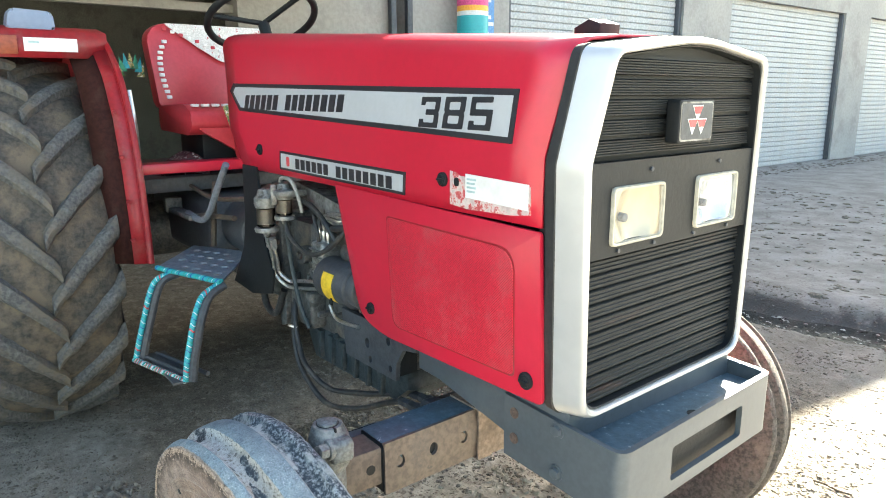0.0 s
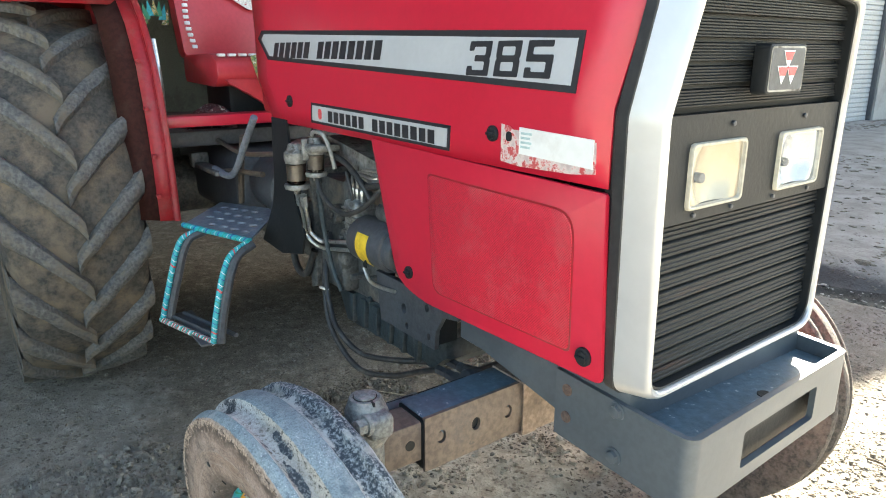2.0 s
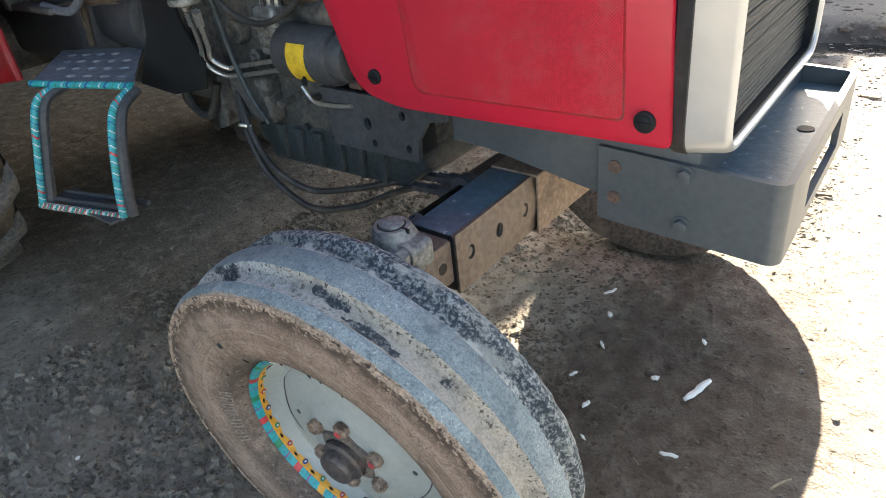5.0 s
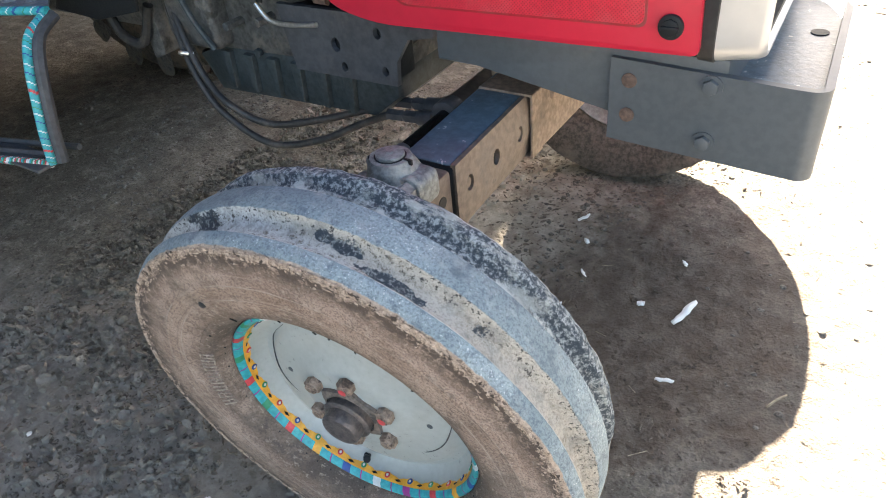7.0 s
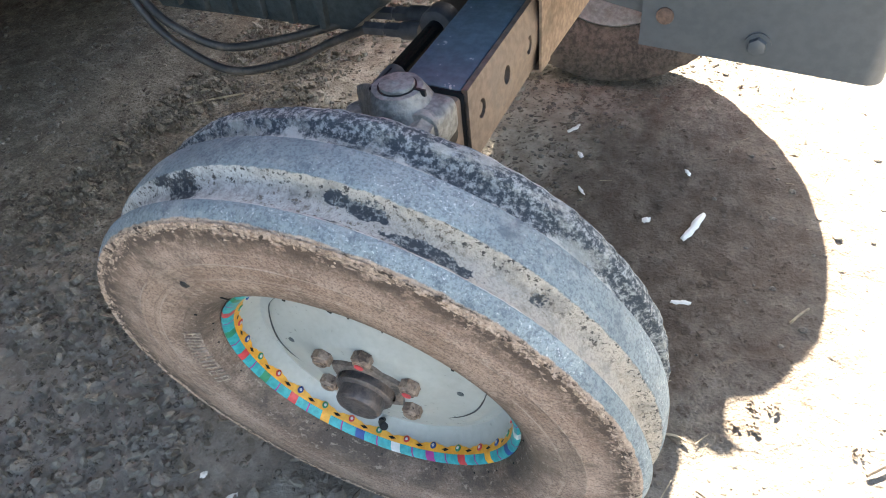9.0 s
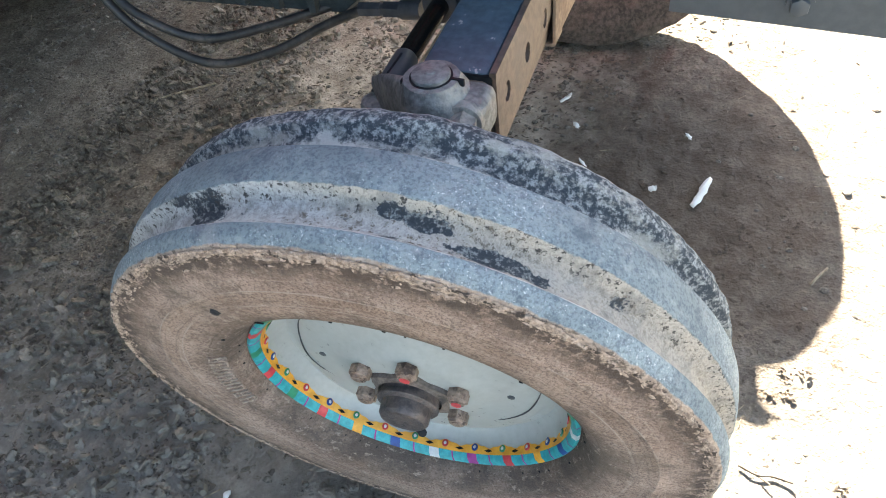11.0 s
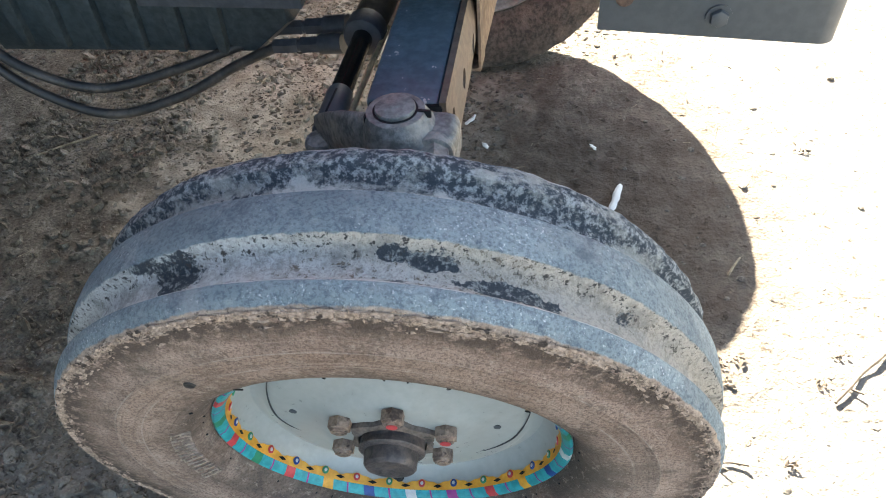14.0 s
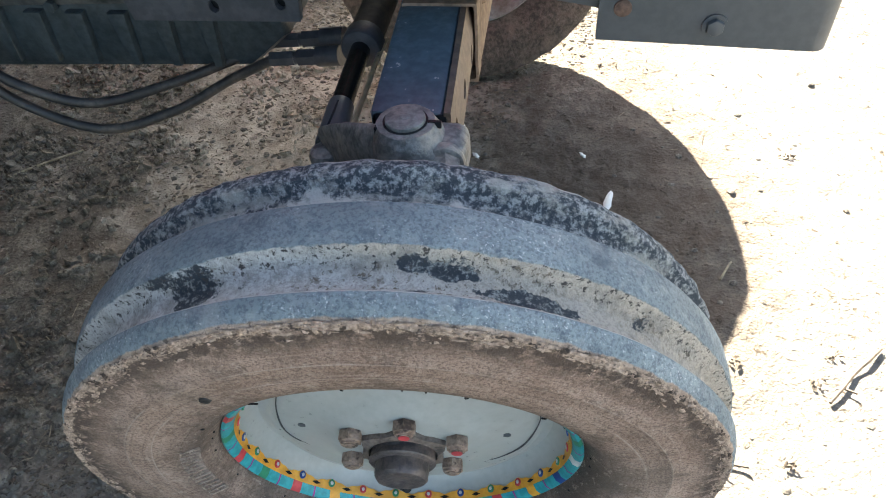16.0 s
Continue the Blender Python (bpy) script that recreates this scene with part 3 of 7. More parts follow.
def round_poly(pts, radii, n=5):
    """Round the corners of a polygon."""
    out, m = [], len(pts)
    for i in range(m):
        p, a, b = Vector(pts[i]), Vector(pts[i - 1]), Vector(pts[(i + 1) % m])
        r = radii[i] if isinstance(radii, (list, tuple)) else radii
        if r <= 0:
            out.append(tuple(p))
            continue
        p0, p1 = p + (a - p).normalized() * r, p + (b - p).normalized() * r
        for k in range(n + 1):
            t = k / n
            out.append(tuple((1 - t) ** 2 * p0 + 2 * t * (1 - t) * p + t * t * p1))
    return out


def lathe(bm, profile, seg, mats=None, wobble=None):
    """Turn a profile of (across, radius) round the y axis. mats: the material of each step; wobble(y, r, angle) adds to the radius."""
    rings = []
    for k in range(seg):
        a = 2 * math.pi * k / seg
        ring = []
        for i, (y, r) in enumerate(profile):
            rr = r + (wobble(i, y, r, a) if wobble else 0)
            ring.append(bm.verts.new((rr * math.cos(a), y, rr * math.sin(a))))
        rings.append(ring)
    for k in range(seg):
        ra, rb = rings[k], rings[(k + 1) % seg]
        for i in range(len(profile) - 1):
            f = bm.faces.new((ra[i], ra[i + 1], rb[i + 1], rb[i]))
            if mats:
                f.material_index = mats[i]
    return bm


def bridge(bm, loop_a, loop_b, mat=0):
    n = len(loop_a)
    for k in range(n):
        f = bm.faces.new((loop_a[k], loop_a[(k + 1) % n], loop_b[(k + 1) % n], loop_b[k]))
        f.material_index = mat


# ---- ground ----
def spaced(lo, hi, step, far):
    """Coordinates close together between lo and hi, and wider and wider out to far."""
    inner = list(np.arange(lo, hi + step / 2, step))
    s, x, out = step, hi, []
    while x < far:
        s *= 1.25
        x += s
        out.append(x)
    s, x, low = step, lo, []
    while x > -far:
        s *= 1.25
        x -= s
        low.append(x)
    return low[::-1] + inner + out


def ditch_depth(x, y):
    """The open drain that crosses beyond the tractor: a flat wet bed, and a steeper bank on the far side."""
    d = (y - 3.22 - 0.2 * (x + 0.69)) * 0.98
    if abs(d) > 1.5:
        return 0.0
    d += 0.06 * noise.noise((x * 2.2, y * 2.2, 7.0)) + 0.025 * noise.noise((x * 8, y * 8, 2.0))
    return -0.13 * math.exp(-(d / 0.27) ** 4) + 0.035 * math.exp(-((d - 0.50) / 0.2) ** 2)


def ground_height(x, y):
    h = 0.018 * noise.noise((x * 0.9, y * 0.9, 0.0)) + 0.008 * noise.noise((x * 3.5, y * 3.5, 3.0))
    h += 0.006 * noise.fractal((x * 17, y * 17, 5.0), 0.75, 2.0, 4)
    return h * min(1.0, 6 / (1 + abs(x) + abs(y))) + ditch_depth(x, y)


def build_ground():
    xs, ys = spaced(-2.4, 1.4, 0.018, 900), spaced(-1.3, 4.2, 0.02, 900)
    verts = [(x, y, ground_height(x, y) if abs(x) < 60 and abs(y) < 60 else 0.0) for y in ys for x in xs]
    w = len(xs)
    faces = [(j * w + i, j * w + i + 1, (j + 1) * w + i + 1, (j + 1) * w + i) for j in range(len(ys) - 1) for i in range(w - 1)]
    me = bpy.data.meshes.new("ground")
    me.from_pydata(verts, [], faces)
    me.polygons.foreach_set("use_smooth", [True] * len(faces))
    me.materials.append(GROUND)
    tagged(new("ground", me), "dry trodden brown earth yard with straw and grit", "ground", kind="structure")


build_ground()


# ---- shops behind ----
FACE_X = -5.6


def build_facade():
    """A row of shops along y; its front faces the yard."""
    bays = [(-7.0, -3.6, "open"), (-3.2, 1.5, "open"), (3.24, 3.46, "gap"), (5.06, 8.8, "shutter"), (10.17, 14.47, "shutter"), (15.67, 19.6, "shutter"), (20.9, 24.5, "shutter")]
    head = 3.0
    bm = bmesh.new()
    edge = -9.0
    for a, b, kind in bays:
        box(bm, (FACE_X - 0.35, edge, -0.2), (FACE_X, a, head))
        edge = b
    box(bm, (FACE_X - 0.35, edge, -0.2), (FACE_X, 30.0, head))
    # unseen upper wall, its sloping top fitted to cast the yard's shadow edge
    prism(bm, [(-9.0, head), (30.0, head), (30.0, 11.26), (14.80, 9.11), (11.72, 8.71), (8.36, 8.25), (-9.0, 8.25)], "x", FACE_X - 0.35, FACE_X)
    wall = part("wall_north", bm, WALL, smooth=False)
    tagged(wall, "weathered grey concrete shop front", "wall", kind="structure")
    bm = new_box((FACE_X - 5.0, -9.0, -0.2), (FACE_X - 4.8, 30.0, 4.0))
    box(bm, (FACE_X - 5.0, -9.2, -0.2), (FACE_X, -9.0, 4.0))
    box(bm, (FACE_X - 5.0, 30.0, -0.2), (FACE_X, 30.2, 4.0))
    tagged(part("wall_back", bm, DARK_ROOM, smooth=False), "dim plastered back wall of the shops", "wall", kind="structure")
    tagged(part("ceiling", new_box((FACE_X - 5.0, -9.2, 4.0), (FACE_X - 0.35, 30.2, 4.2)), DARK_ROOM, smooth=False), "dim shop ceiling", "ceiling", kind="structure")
    # unseen slab, added to keep sky light off the tractor's rear
    porch = part("ceiling_shade_slab", new_box((FACE_X + 0.002, -9.0, 2.75), (-1.1, 2.6, 2.87)), WALL, smooth=False)
    tagged(porch, "unseen plain concrete roof added to shade the tractor's rear", "porch roof", kind="structure")
    for a, b, kind in bays:
        if kind != "shutter":
            continue
        sh = thing("roller_shutter", "closed galvanised steel roller shutter, dusty", "shutter", "shop shutters")
        n = 32
        pitch = head / n
        mesh = None
        for k in range(n):
            if mesh is None:
                bm = bmesh.new()
                prof = [(-0.012, 0.0), (0.004, pitch * 0.12), (0.008, pitch * 0.5), (0.004, pitch * 0.86), (-0.010, pitch * 0.98), (-0.02, pitch * 0.98), (-0.02, 0.0)]
                lo = [bm.verts.new((x, 0.05, z)) for x, z in prof]
                hi = [bm.verts.new((x, b - a - 0.05, z)) for x, z in prof]
                bridge(bm, lo, hi)
                bm.faces.new(lo)
                bm.faces.new(hi)
                ob = part("slat", bm, SHUTTER, sh)
                mesh = ob.data
            else:
                ob = new("slat", mesh)
                ob.parent = sh
            ob.location = (FACE_X - 0.12, a, k * pitch)
        for y in (a, b - 0.07):
            part("guide_rail", new_box((FACE_X - 0.17, y, 0), (FACE_X - 0.04, y + 0.07, head), 0.008), GREY_DARK, sh)

build_facade()

# ---- tractor ----
tractor = thing("tractor", "red farm tractor with silver nose and grey chassis, parked on earth", "tractor")


def z_top(x):
    return 1.468 + (0.33 - x) * 0.074


def hood_side(z):
    """Half width of the bonnet at a height."""
    if z < 1.27:
        return 0.302
    return 0.302 - 0.030 * min(1.0, (z - 1.27) / 0.15)


def hood_section(x):
    zt = z_top(x)
    side = [(0.302, 1.145), (0.302, 1.20), (0.302, 1.27), (0.272, 1.42), (0.270, zt - 0.038),
            (0.263, zt - 0.021), (0.250, zt - 0.008), (0.225, zt + 0.002), (0.15, zt + 0.010), (0.0, zt + 0.014)]
    return [(-y, z) for y, z in side] + [(y, z) for y, z in side[-2::-1]]


def hood_rear(z):
    return -1.04 - 0.18 * max(0.0, min(1.0, (z - 1.15) / 0.2)) - 0.03 * max(0.0, min(1.0, (z - 1.35) / 0.2))


def hood_front(z):
    return 0.328 + 0.03 * max(0.0, min(1.0, (z - 1.26) / 0.2))


def build_hood():
    bm = bmesh.new()
    n, rows = 16, []
    for i in range(n + 1):
        row = []
        for y, z in hood_section(-1.2 + 1.52 * i / n):
            x0, x1 = hood_rear(z), hood_front(z)
            row.append(bm.verts.new((x0 + (x1 - x0) * i / n, y, z)))
        rows.append(row)
    for ra, rb in zip(rows, rows[1:]):
        for k in range(len(ra) - 1):
            bm.faces.new((ra[k], ra[k + 1], rb[k + 1], rb[k]))
    hood = part("bonnet", bm, RED, tractor)
    mod = hood.modifiers.new("thick", "SOLIDIFY")
    mod.thickness = 0.006
    return hood


hood = build_hood()


def on_hood(poly, off, material, name, parent, label=""):
    """A thin plate on the near bonnet side, from an outline in x and z."""
    bm = bmesh.new()
    a = [bm.verts.new((x, -hood_side(z) - off, z)) for x, z in poly]
    b = [bm.verts.new((x, -hood_side(z) + 0.001, z)) for x, z in poly]
    bm.faces.new(a)
    bridge(bm, a, b)
    return part(name, bm, material, parent, label, smooth=False)


# near and far side panels
def build_side_panel(side):
    poly = round_poly([(-0.415, 1.15), (0.33, 1.138), (0.345, 0.815), (-0.20, 0.800), (-0.305, 0.825)], [0.005, 0.005, 0.01, 0.05, 0.04])
    y = -0.302 * -side
    bm = prism(bmesh.new(), poly, "y", y - 0.004, y + 0.004, 0.002)
    return part("side_panel", bm, RED, tractor)


panel = build_side_panel(-1)
build_side_panel(1)


# nose shell
def nose_loop(bm, x, grow, zgrow=0.0, lean=0.02, shear=0.05):
    pts = [(-0.280, 0.803), (0.280, 0.803), (0.291, 1.26), (0.256, 1.447), (0.0, 1.477), (-0.256, 1.447), (-0.291, 1.26)]
    cy, cz = 0.0, 1.14
    grown = []
    for y, z in pts:
        gy = y + grow * (1 if y > 0 else -1 if y < 0 else 0)
        gz = z + (grow + zgrow) * (1 if z > 1.3 else -1 if z < 1.0 else 0)
        grown.append((gy, gz))
    pts = round_poly(grown, [0.045, 0.045, 0.012, 0.022, 0.08, 0.022, 0.012], 6)
    out = []
    for y, z in pts:
        xx = x - shear * y + lean * max(0.0, (z - 1.26) / 0.19)
        out.append(bm.verts.new((xx, y, z)))
    return out


bm = bmesh.new()
loops = [nose_loop(bm, 0.345, 0.014, -0.006), nose_loop(bm, 0.398, 0.003), nose_loop(bm, 0.406, 0.0), nose_loop(bm, 0.409, -0.003), nose_loop(bm, 0.408, -0.007), nose_loop(bm, 0.404, -0.0095), nose_loop(bm, 0.36, -0.011)]
for a, b in zip(loops, loops[1:]):
    bridge(bm, a, b)
liner = bmesh.new()
inner = [nose_loop(liner, 0.401, -0.0112), nose_loop(liner, 0.399, -0.0135), nose_loop(liner, 0.366, -0.0135)]
for a, b in zip(inner, inner[1:]):
    bridge(liner, a, b)
shell = part("nose_shell", bm, SILVER, tractor, "silver painted sheet nose surround")
part("grille_surround", liner, BLACK, shell)
bm = bmesh.new()
loops = [nose_loop(bm, 0.300, 0.004, -0.01), nose_loop(bm, 0.318, 0.008, -0.01), nose_loop(bm, 0.324, 0.015, -0.006), nose_loop(bm, 0.345, 0.016, -0.006), nose_loop(bm, 0.349, 0.010, -0.006)]
for a, b in zip(loops, loops[1:]):
    bridge(bm, a, b)
part("nose_seal", bm, SEAL, tractor, "black rubber seal behind the nose")

# grille
bm = bmesh.new()
lp = nose_loop(bm, 0.372, -0.0105)
bm.faces.new(lp)
grille = part("grille", bm, GRILLE, tractor, "dusty black slatted radiator grille")


def grille_x(y, z):
    return 0.380 - 0.05 * y + 0.02 * max(0.0, (z - 1.26) / 0.19)


def slat(z, h, half, depth=0.012, teeth=4):
    """A louvre: deep at its lower edge and sloping back, with shallow ribs along its face."""
    bm = bmesh.new()
    prof = [(-0.008, 0.0), (depth * 0.3, 0.0)]
    for k in range(teeth):
        v0, step = h * 0.78 * k / teeth, h * 0.78 / teeth
        base = depth * (1.0 - 0.65 * k / teeth)
        prof += [(base, v0 + step * 0.12), (base, v0 + step * 0.60), (base - 0.0022, v0 + step * 0.85)]
    prof += [(-0.003, h * 0.80), (-0.004, h * 0.97)]
    a = [bm.verts.new((grille_x(-half, z + v) + u, -half, z + v)) for u, v in prof]
    b = [bm.verts.new((grille_x(half, z + v) + u, half, z + v)) for u, v in prof]
    bridge(bm, a, b)
    bm.faces.new(a)
    bm.faces.new(b)
    return part("slat", bm, GRILLE, grille, smooth=False)


for k in range(10):
    slat(0.820 + k * 0.0275, 0.0275, 0.266 + 0.0006 * k, 0.0065, 3)
for k in range(5):
    zz = 1.272 + k * 0.034
    slat(zz, 0.034, 0.270 - 0.19 * max(0, zz - 1.272), 0.008, 6)
bm = bmesh.new()
LAMP_Y, LAMP_Z, LAMP_W, LAMP_H = 0.136, 1.166, 0.078, 0.051
cols = [-0.2755, -LAMP_Y - LAMP_W, -LAMP_Y + LAMP_W, LAMP_Y - LAMP_W, LAMP_Y + LAMP_W, 0.2755]
levels = [1.095, LAMP_Z - LAMP_H, LAMP_Z + LAMP_H, 1.262]
front = [[bm.verts.new((0.398 - 0.05 * y, y, z)) for y in cols] for z in levels]
rear = [[bm.verts.new((0.376 - 0.05 * y, y, z)) for y in cols] for z in levels]
for j in range(3):
    for i in range(5):
        if j == 1 and i in (1, 3):
            bridge(bm, [front[j][i], front[j][i + 1], front[j + 1][i + 1], front[j + 1][i]], [rear[j][i], rear[j][i + 1], rear[j + 1][i + 1], rear[j + 1][i]])
            continue
        bm.faces.new((front[j][i], front[j][i + 1], front[j + 1][i + 1], front[j + 1][i]))
rim_of = lambda g: g[0] + [row[-1] for row in g[1:]] + g[-1][-2::-1] + [row[0] for row in g[-2:0:-1]]
bridge(bm, rim_of(front), rim_of(rear))
band = part("lamp_panel", bm, BLACK, tractor, "flat black panel round the headlamps", smooth=False)


def headlight(cy, mirror, label):
    w, h = LAMP_W, LAMP_H
    def rect(bm, x, g, r, dy=0.0):
        pts = round_poly([(cy - w - g, LAMP_Z - h - g), (cy + w + g, LAMP_Z - h - g), (cy + w + g, LAMP_Z + h + g), (cy - w - g, LAMP_Z + h + g)], r, 4)
        return [bm.verts.new((x - 0.05 * y, y + dy, z)) for y, z in pts]
    bm = bmesh.new()
    lo = [rect(bm, 0.396, 0.002, 0.012), rect(bm, 0.403, 0.0015, 0.012), rect(bm, 0.405, 0.0, 0.011), rect(bm, 0.4045, -0.0035, 0.009), rect(bm, 0.396, -0.0045, 0.009)]
    for a, b in zip(lo, lo[1:]):
        bridge(bm, a, b)
    lamp = part("headlight", bm, CREAM, tractor, label)
    # bowl: a dish cut off square, meeting straight side walls
    bm = bmesh.new()
    rows = []
    for j in range(13):
        row = []
        for i in range(19):
            v, u = -1 + 2 * j / 12, -1 + 2 * i / 18
            yy, zz = cy + u * (w - 0.004), LAMP_Z + v * (h - 0.004)
            depth = 0.025 - 0.034 * ((yy - cy) ** 2 + (zz - LAMP_Z) ** 2) / w ** 2
            row.append(bm.verts.new((0.400 - max(0.002, min(0.0235, depth)) - 0.05 * yy, yy, zz)))
        rows.append(row)
    for ra, rb in zip(rows, rows[1:]):
        for k in range(18):
            bm.faces.new((ra[k], ra[k + 1], rb[k + 1], rb[k]))
    part("reflector", bm, mirror, lamp, angle=60)
    # lens with upright flutes towards one end
    bm = bmesh.new()
    us = [-1, -0.4, 0.3] + [0.3 + 0.7 * k / 14 for k in range(1, 15)]
    cols = []
    for k, u in enumerate(us):
        yy = cy + u * (w - 0.004)
        xx = 0.4035 + 0.0016 * (1 - u * u) + (0.0009 * (k % 2) if 2 < k < 16 else 0)
        cols.append([bm.verts.new((xx - 0.05 * yy, yy, LAMP_Z + v * (h - 0.004))) for v in (-1, 1)])
    for ca, cb in zip(cols, cols[1:]):
        bm.faces.new((ca[0], cb[0], cb[1], ca[1]))
    part("lens", bm, LENS, lamp, smooth=False).visible_shadow = False
    bm = cyl(bmesh.new(), (0.376 - 0.05 * cy, cy - 0.03, LAMP_Z - 0.006), (0.396 - 0.05 * cy, cy - 0.03, LAMP_Z - 0.006), 0.0085, n=14, bevel=0.002)
    part("bulb", bm, GREY_DARK, lamp)


headlight(-LAMP_Y, REFLECTOR, "rectangular headlamp with cream bezel and yellowed reflector")
headlight(LAMP_Y, REFLECTOR_CLEAN, "rectangular headlamp with cream bezel and clear reflector")

# badge
bm = bmesh.new()
prism(bm, round_poly([(-0.062, 1.287), (0.048, 1.287), (0.048, 1.366), (-0.062, 1.366)], 0.008, 3), "x", 0.40, 0.428, 0.003)
badge = part("badge", bm, BLACK, tractor, "black maker's plate with red and white triangles")

# bumper
def bumper_front(y):
    return 0.495 - 0.062 * y


def bumper_outline(inset):
    n, rad = 6, 0.024
    r = rad - inset
    side = 0.278 - rad
    pts = [(0.215, -0.278 + inset), (bumper_front(-side) - rad - 0.02, -0.278 + inset)]
    for k in range(n + 1):
        a = -math.pi / 2 + math.pi / 2 * k / n
        pts.append((bumper_front(-side) - rad + r * math.cos(a), -side + r * math.sin(a)))
    for k in range(n + 1):
        a = math.pi / 2 * k / n
        pts.append((bumper_front(side) - rad + r * math.cos(a), side + r * math.sin(a)))
    pts.append((0.215, 0.278 - inset))
    return pts


def bumper_low(x):
    return 0.655 - 0.012 * max(0, (x - 0.22) / 0.28)


def build_bumper():
    bm = bmesh.new()
    out, inn = bumper_outline(0), bumper_outline(0.012)
    ob_, ot = [bm.verts.new((x, y, bumper_low(x))) for x, y in out], [bm.verts.new((x, y, 0.787 - 0.01 * (x > 0.4))) for x, y in out]
    ib, it = [bm.verts.new((x, y, bumper_low(x))) for x, y in inn], [bm.verts.new((x, y, 0.787 - 0.01 * (x > 0.4))) for x, y in inn]
    n = len(out)
    mid = 8
    for k in range(n - 1):
        if k == mid:
            continue
        bm.faces.new((ob_[k], ob_[k + 1], ot[k + 1], ot[k]))
        bm.faces.new((ib[k], ib[k + 1], it[k + 1], it[k]))
        bm.faces.new((ot[k], ot[k + 1], it[k + 1], it[k]))
        bm.faces.new((ob_[k], ob_[k + 1], ib[k + 1], ib[k]))
    # the front sheet, with its slot
    def slot(bm, x_off):
        pts = round_poly([(-0.12, 0.668), (0.15, 0.668), (0.15, 0.738), (-0.12, 0.738)], 0.008, 3)
        return [bm.verts.new((bumper_front(y) + x_off, y, z)) for y, z in pts]
    so, si = slot(bm, 0.0), slot(bm, -0.012)
    bridge(bm, so, si)
    bm.edges.ensure_lookup_table()
    for ring, quad in ((so, (ob_[mid], ob_[mid + 1], ot[mid + 1], ot[mid])), (si, (ib[mid], ib[mid + 1], it[mid + 1], it[mid]))):
        edges = [bm.edges.get((ring[k], ring[(k + 1) % len(ring)])) for k in range(len(ring))]
        for k in range(4):
            e = bm.edges.get((quad[k], quad[(k + 1) % 4])) or bm.edges.new((quad[k], quad[(k + 1) % 4]))
            edges.append(e)
        bmesh.ops.triangle_fill(bm, use_beauty=True, edges=edges)
    bm.faces.new((ot[mid], ot[mid + 1], it[mid + 1], it[mid]))
    bm.faces.new((ob_[mid], ob_[mid + 1], ib[mid + 1], ib[mid]))
    for k in (0, n - 1):
        bm.faces.new((ob_[k], ot[k], it[k], ib[k]))
    return part("bumper", bm, GREY, tractor, "folded grey steel front bumper with slot")


bumper = build_bumper()
bm = bmesh.new()
prism(bm, [(x, y) for x, y in bumper_outline(0.0125)], "z", 0.738, 0.746)
part("tray", bm, AXLE_TOP, bumper)
# plate added behind the slot, black for the shade inside it
bm = prism(bmesh.new(), [(bumper_front(y) - d, y) for y, d in ((-0.24, 0.034), (0.24, 0.034), (0.24, 0.028), (-0.24, 0.028))], "z", 0.648, 0.736)
part("slot_backing", bm, BLACK, bumper)

# chassis and engine
bm = bmesh.new()
prism(bm, [(-0.10, 0.80), (0.38, 0.80), (0.38, 0.69), (0.22, 0.69), (0.21, 0.70), (-0.02, 0.735), (-0.10, 0.735)], "y", -0.268, 0.268, 0.004)
part("front_frame", bm, GREY, tractor, "grey cast front frame")
bm = bmesh.new()
prism(bm, [(-1.0, 0.98), (-0.15, 0.98), (-0.15, 0.76), (-0.24, 0.70), (-0.24, 0.66), (-0.9, 0.64), (-1.0, 0.70)], "y", -0.20, 0.20, 0.008)
engine = part("engine_block", bm, ENGINE, tractor, "oily grey cast engine block")
bm = bmesh.new()
prism(bm, [(-0.75, 0.66), (-0.25, 0.67), (-0.25, 0.60), (-0.32, 0.545), (-0.80, 0.53), (-0.85, 0.62)], "y", -0.2, 0.2, 0.02)
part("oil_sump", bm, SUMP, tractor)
bm = bmesh.new()
box(bm, (-1.9, -0.15, 0.62), (-0.85, 0.15, 0.93), 0.05, 3)
cyl(bm, (-1.45, 0, 0.84), (-0.98, 0, 0.84), 0.2, n=40, bevel=0.02)
part("gearbox", bm, ENGINE, tractor)
bm = bmesh.new()
box(bm, (-0.9, -0.13, 0.98), (-0.2, 0.13, 1.22), 0.02)
part("cylinder_head", bm, ENGINE, tractor)
# unseen bulk filling the engine bay, to stop sun leaking through
part("radiator", new_box((0.20, -0.26, 0.82), (0.29, 0.26, 1.40), 0.01), BLACK, tractor)
part("battery_tray", new_box((-0.35, -0.25, 1.16), (0.18, 0.25, 1.36), 0.02), GREY_DARK, tractor)
part("fuel_tank", new_box((-1.02, -0.24, 1.20), (-0.40, 0.24, 1.46), 0.04), GREY_DARK, tractor)
part("far_bay_filler", new_box((-0.95, 0.13, 0.95), (-0.15, 0.24, 1.19), 0.03), RUST, tractor)

# axle
bm = bmesh.new()
box(bm, (-0.055, -0.46, 0.541), (0.0355, 0.46, 0.66), 0.008)
part("axle_beam", bm, AXLE_TOP, tractor, "square steel front axle sleeve")
for s in (-1, 1):
    part("axle_arm", new_box((-0.045, min(s * 0.44, s * 0.56), 0.563), (0.035, max(s * 0.44, s * 0.56), 0.65), 0.006), AXLE_DUST, tractor)


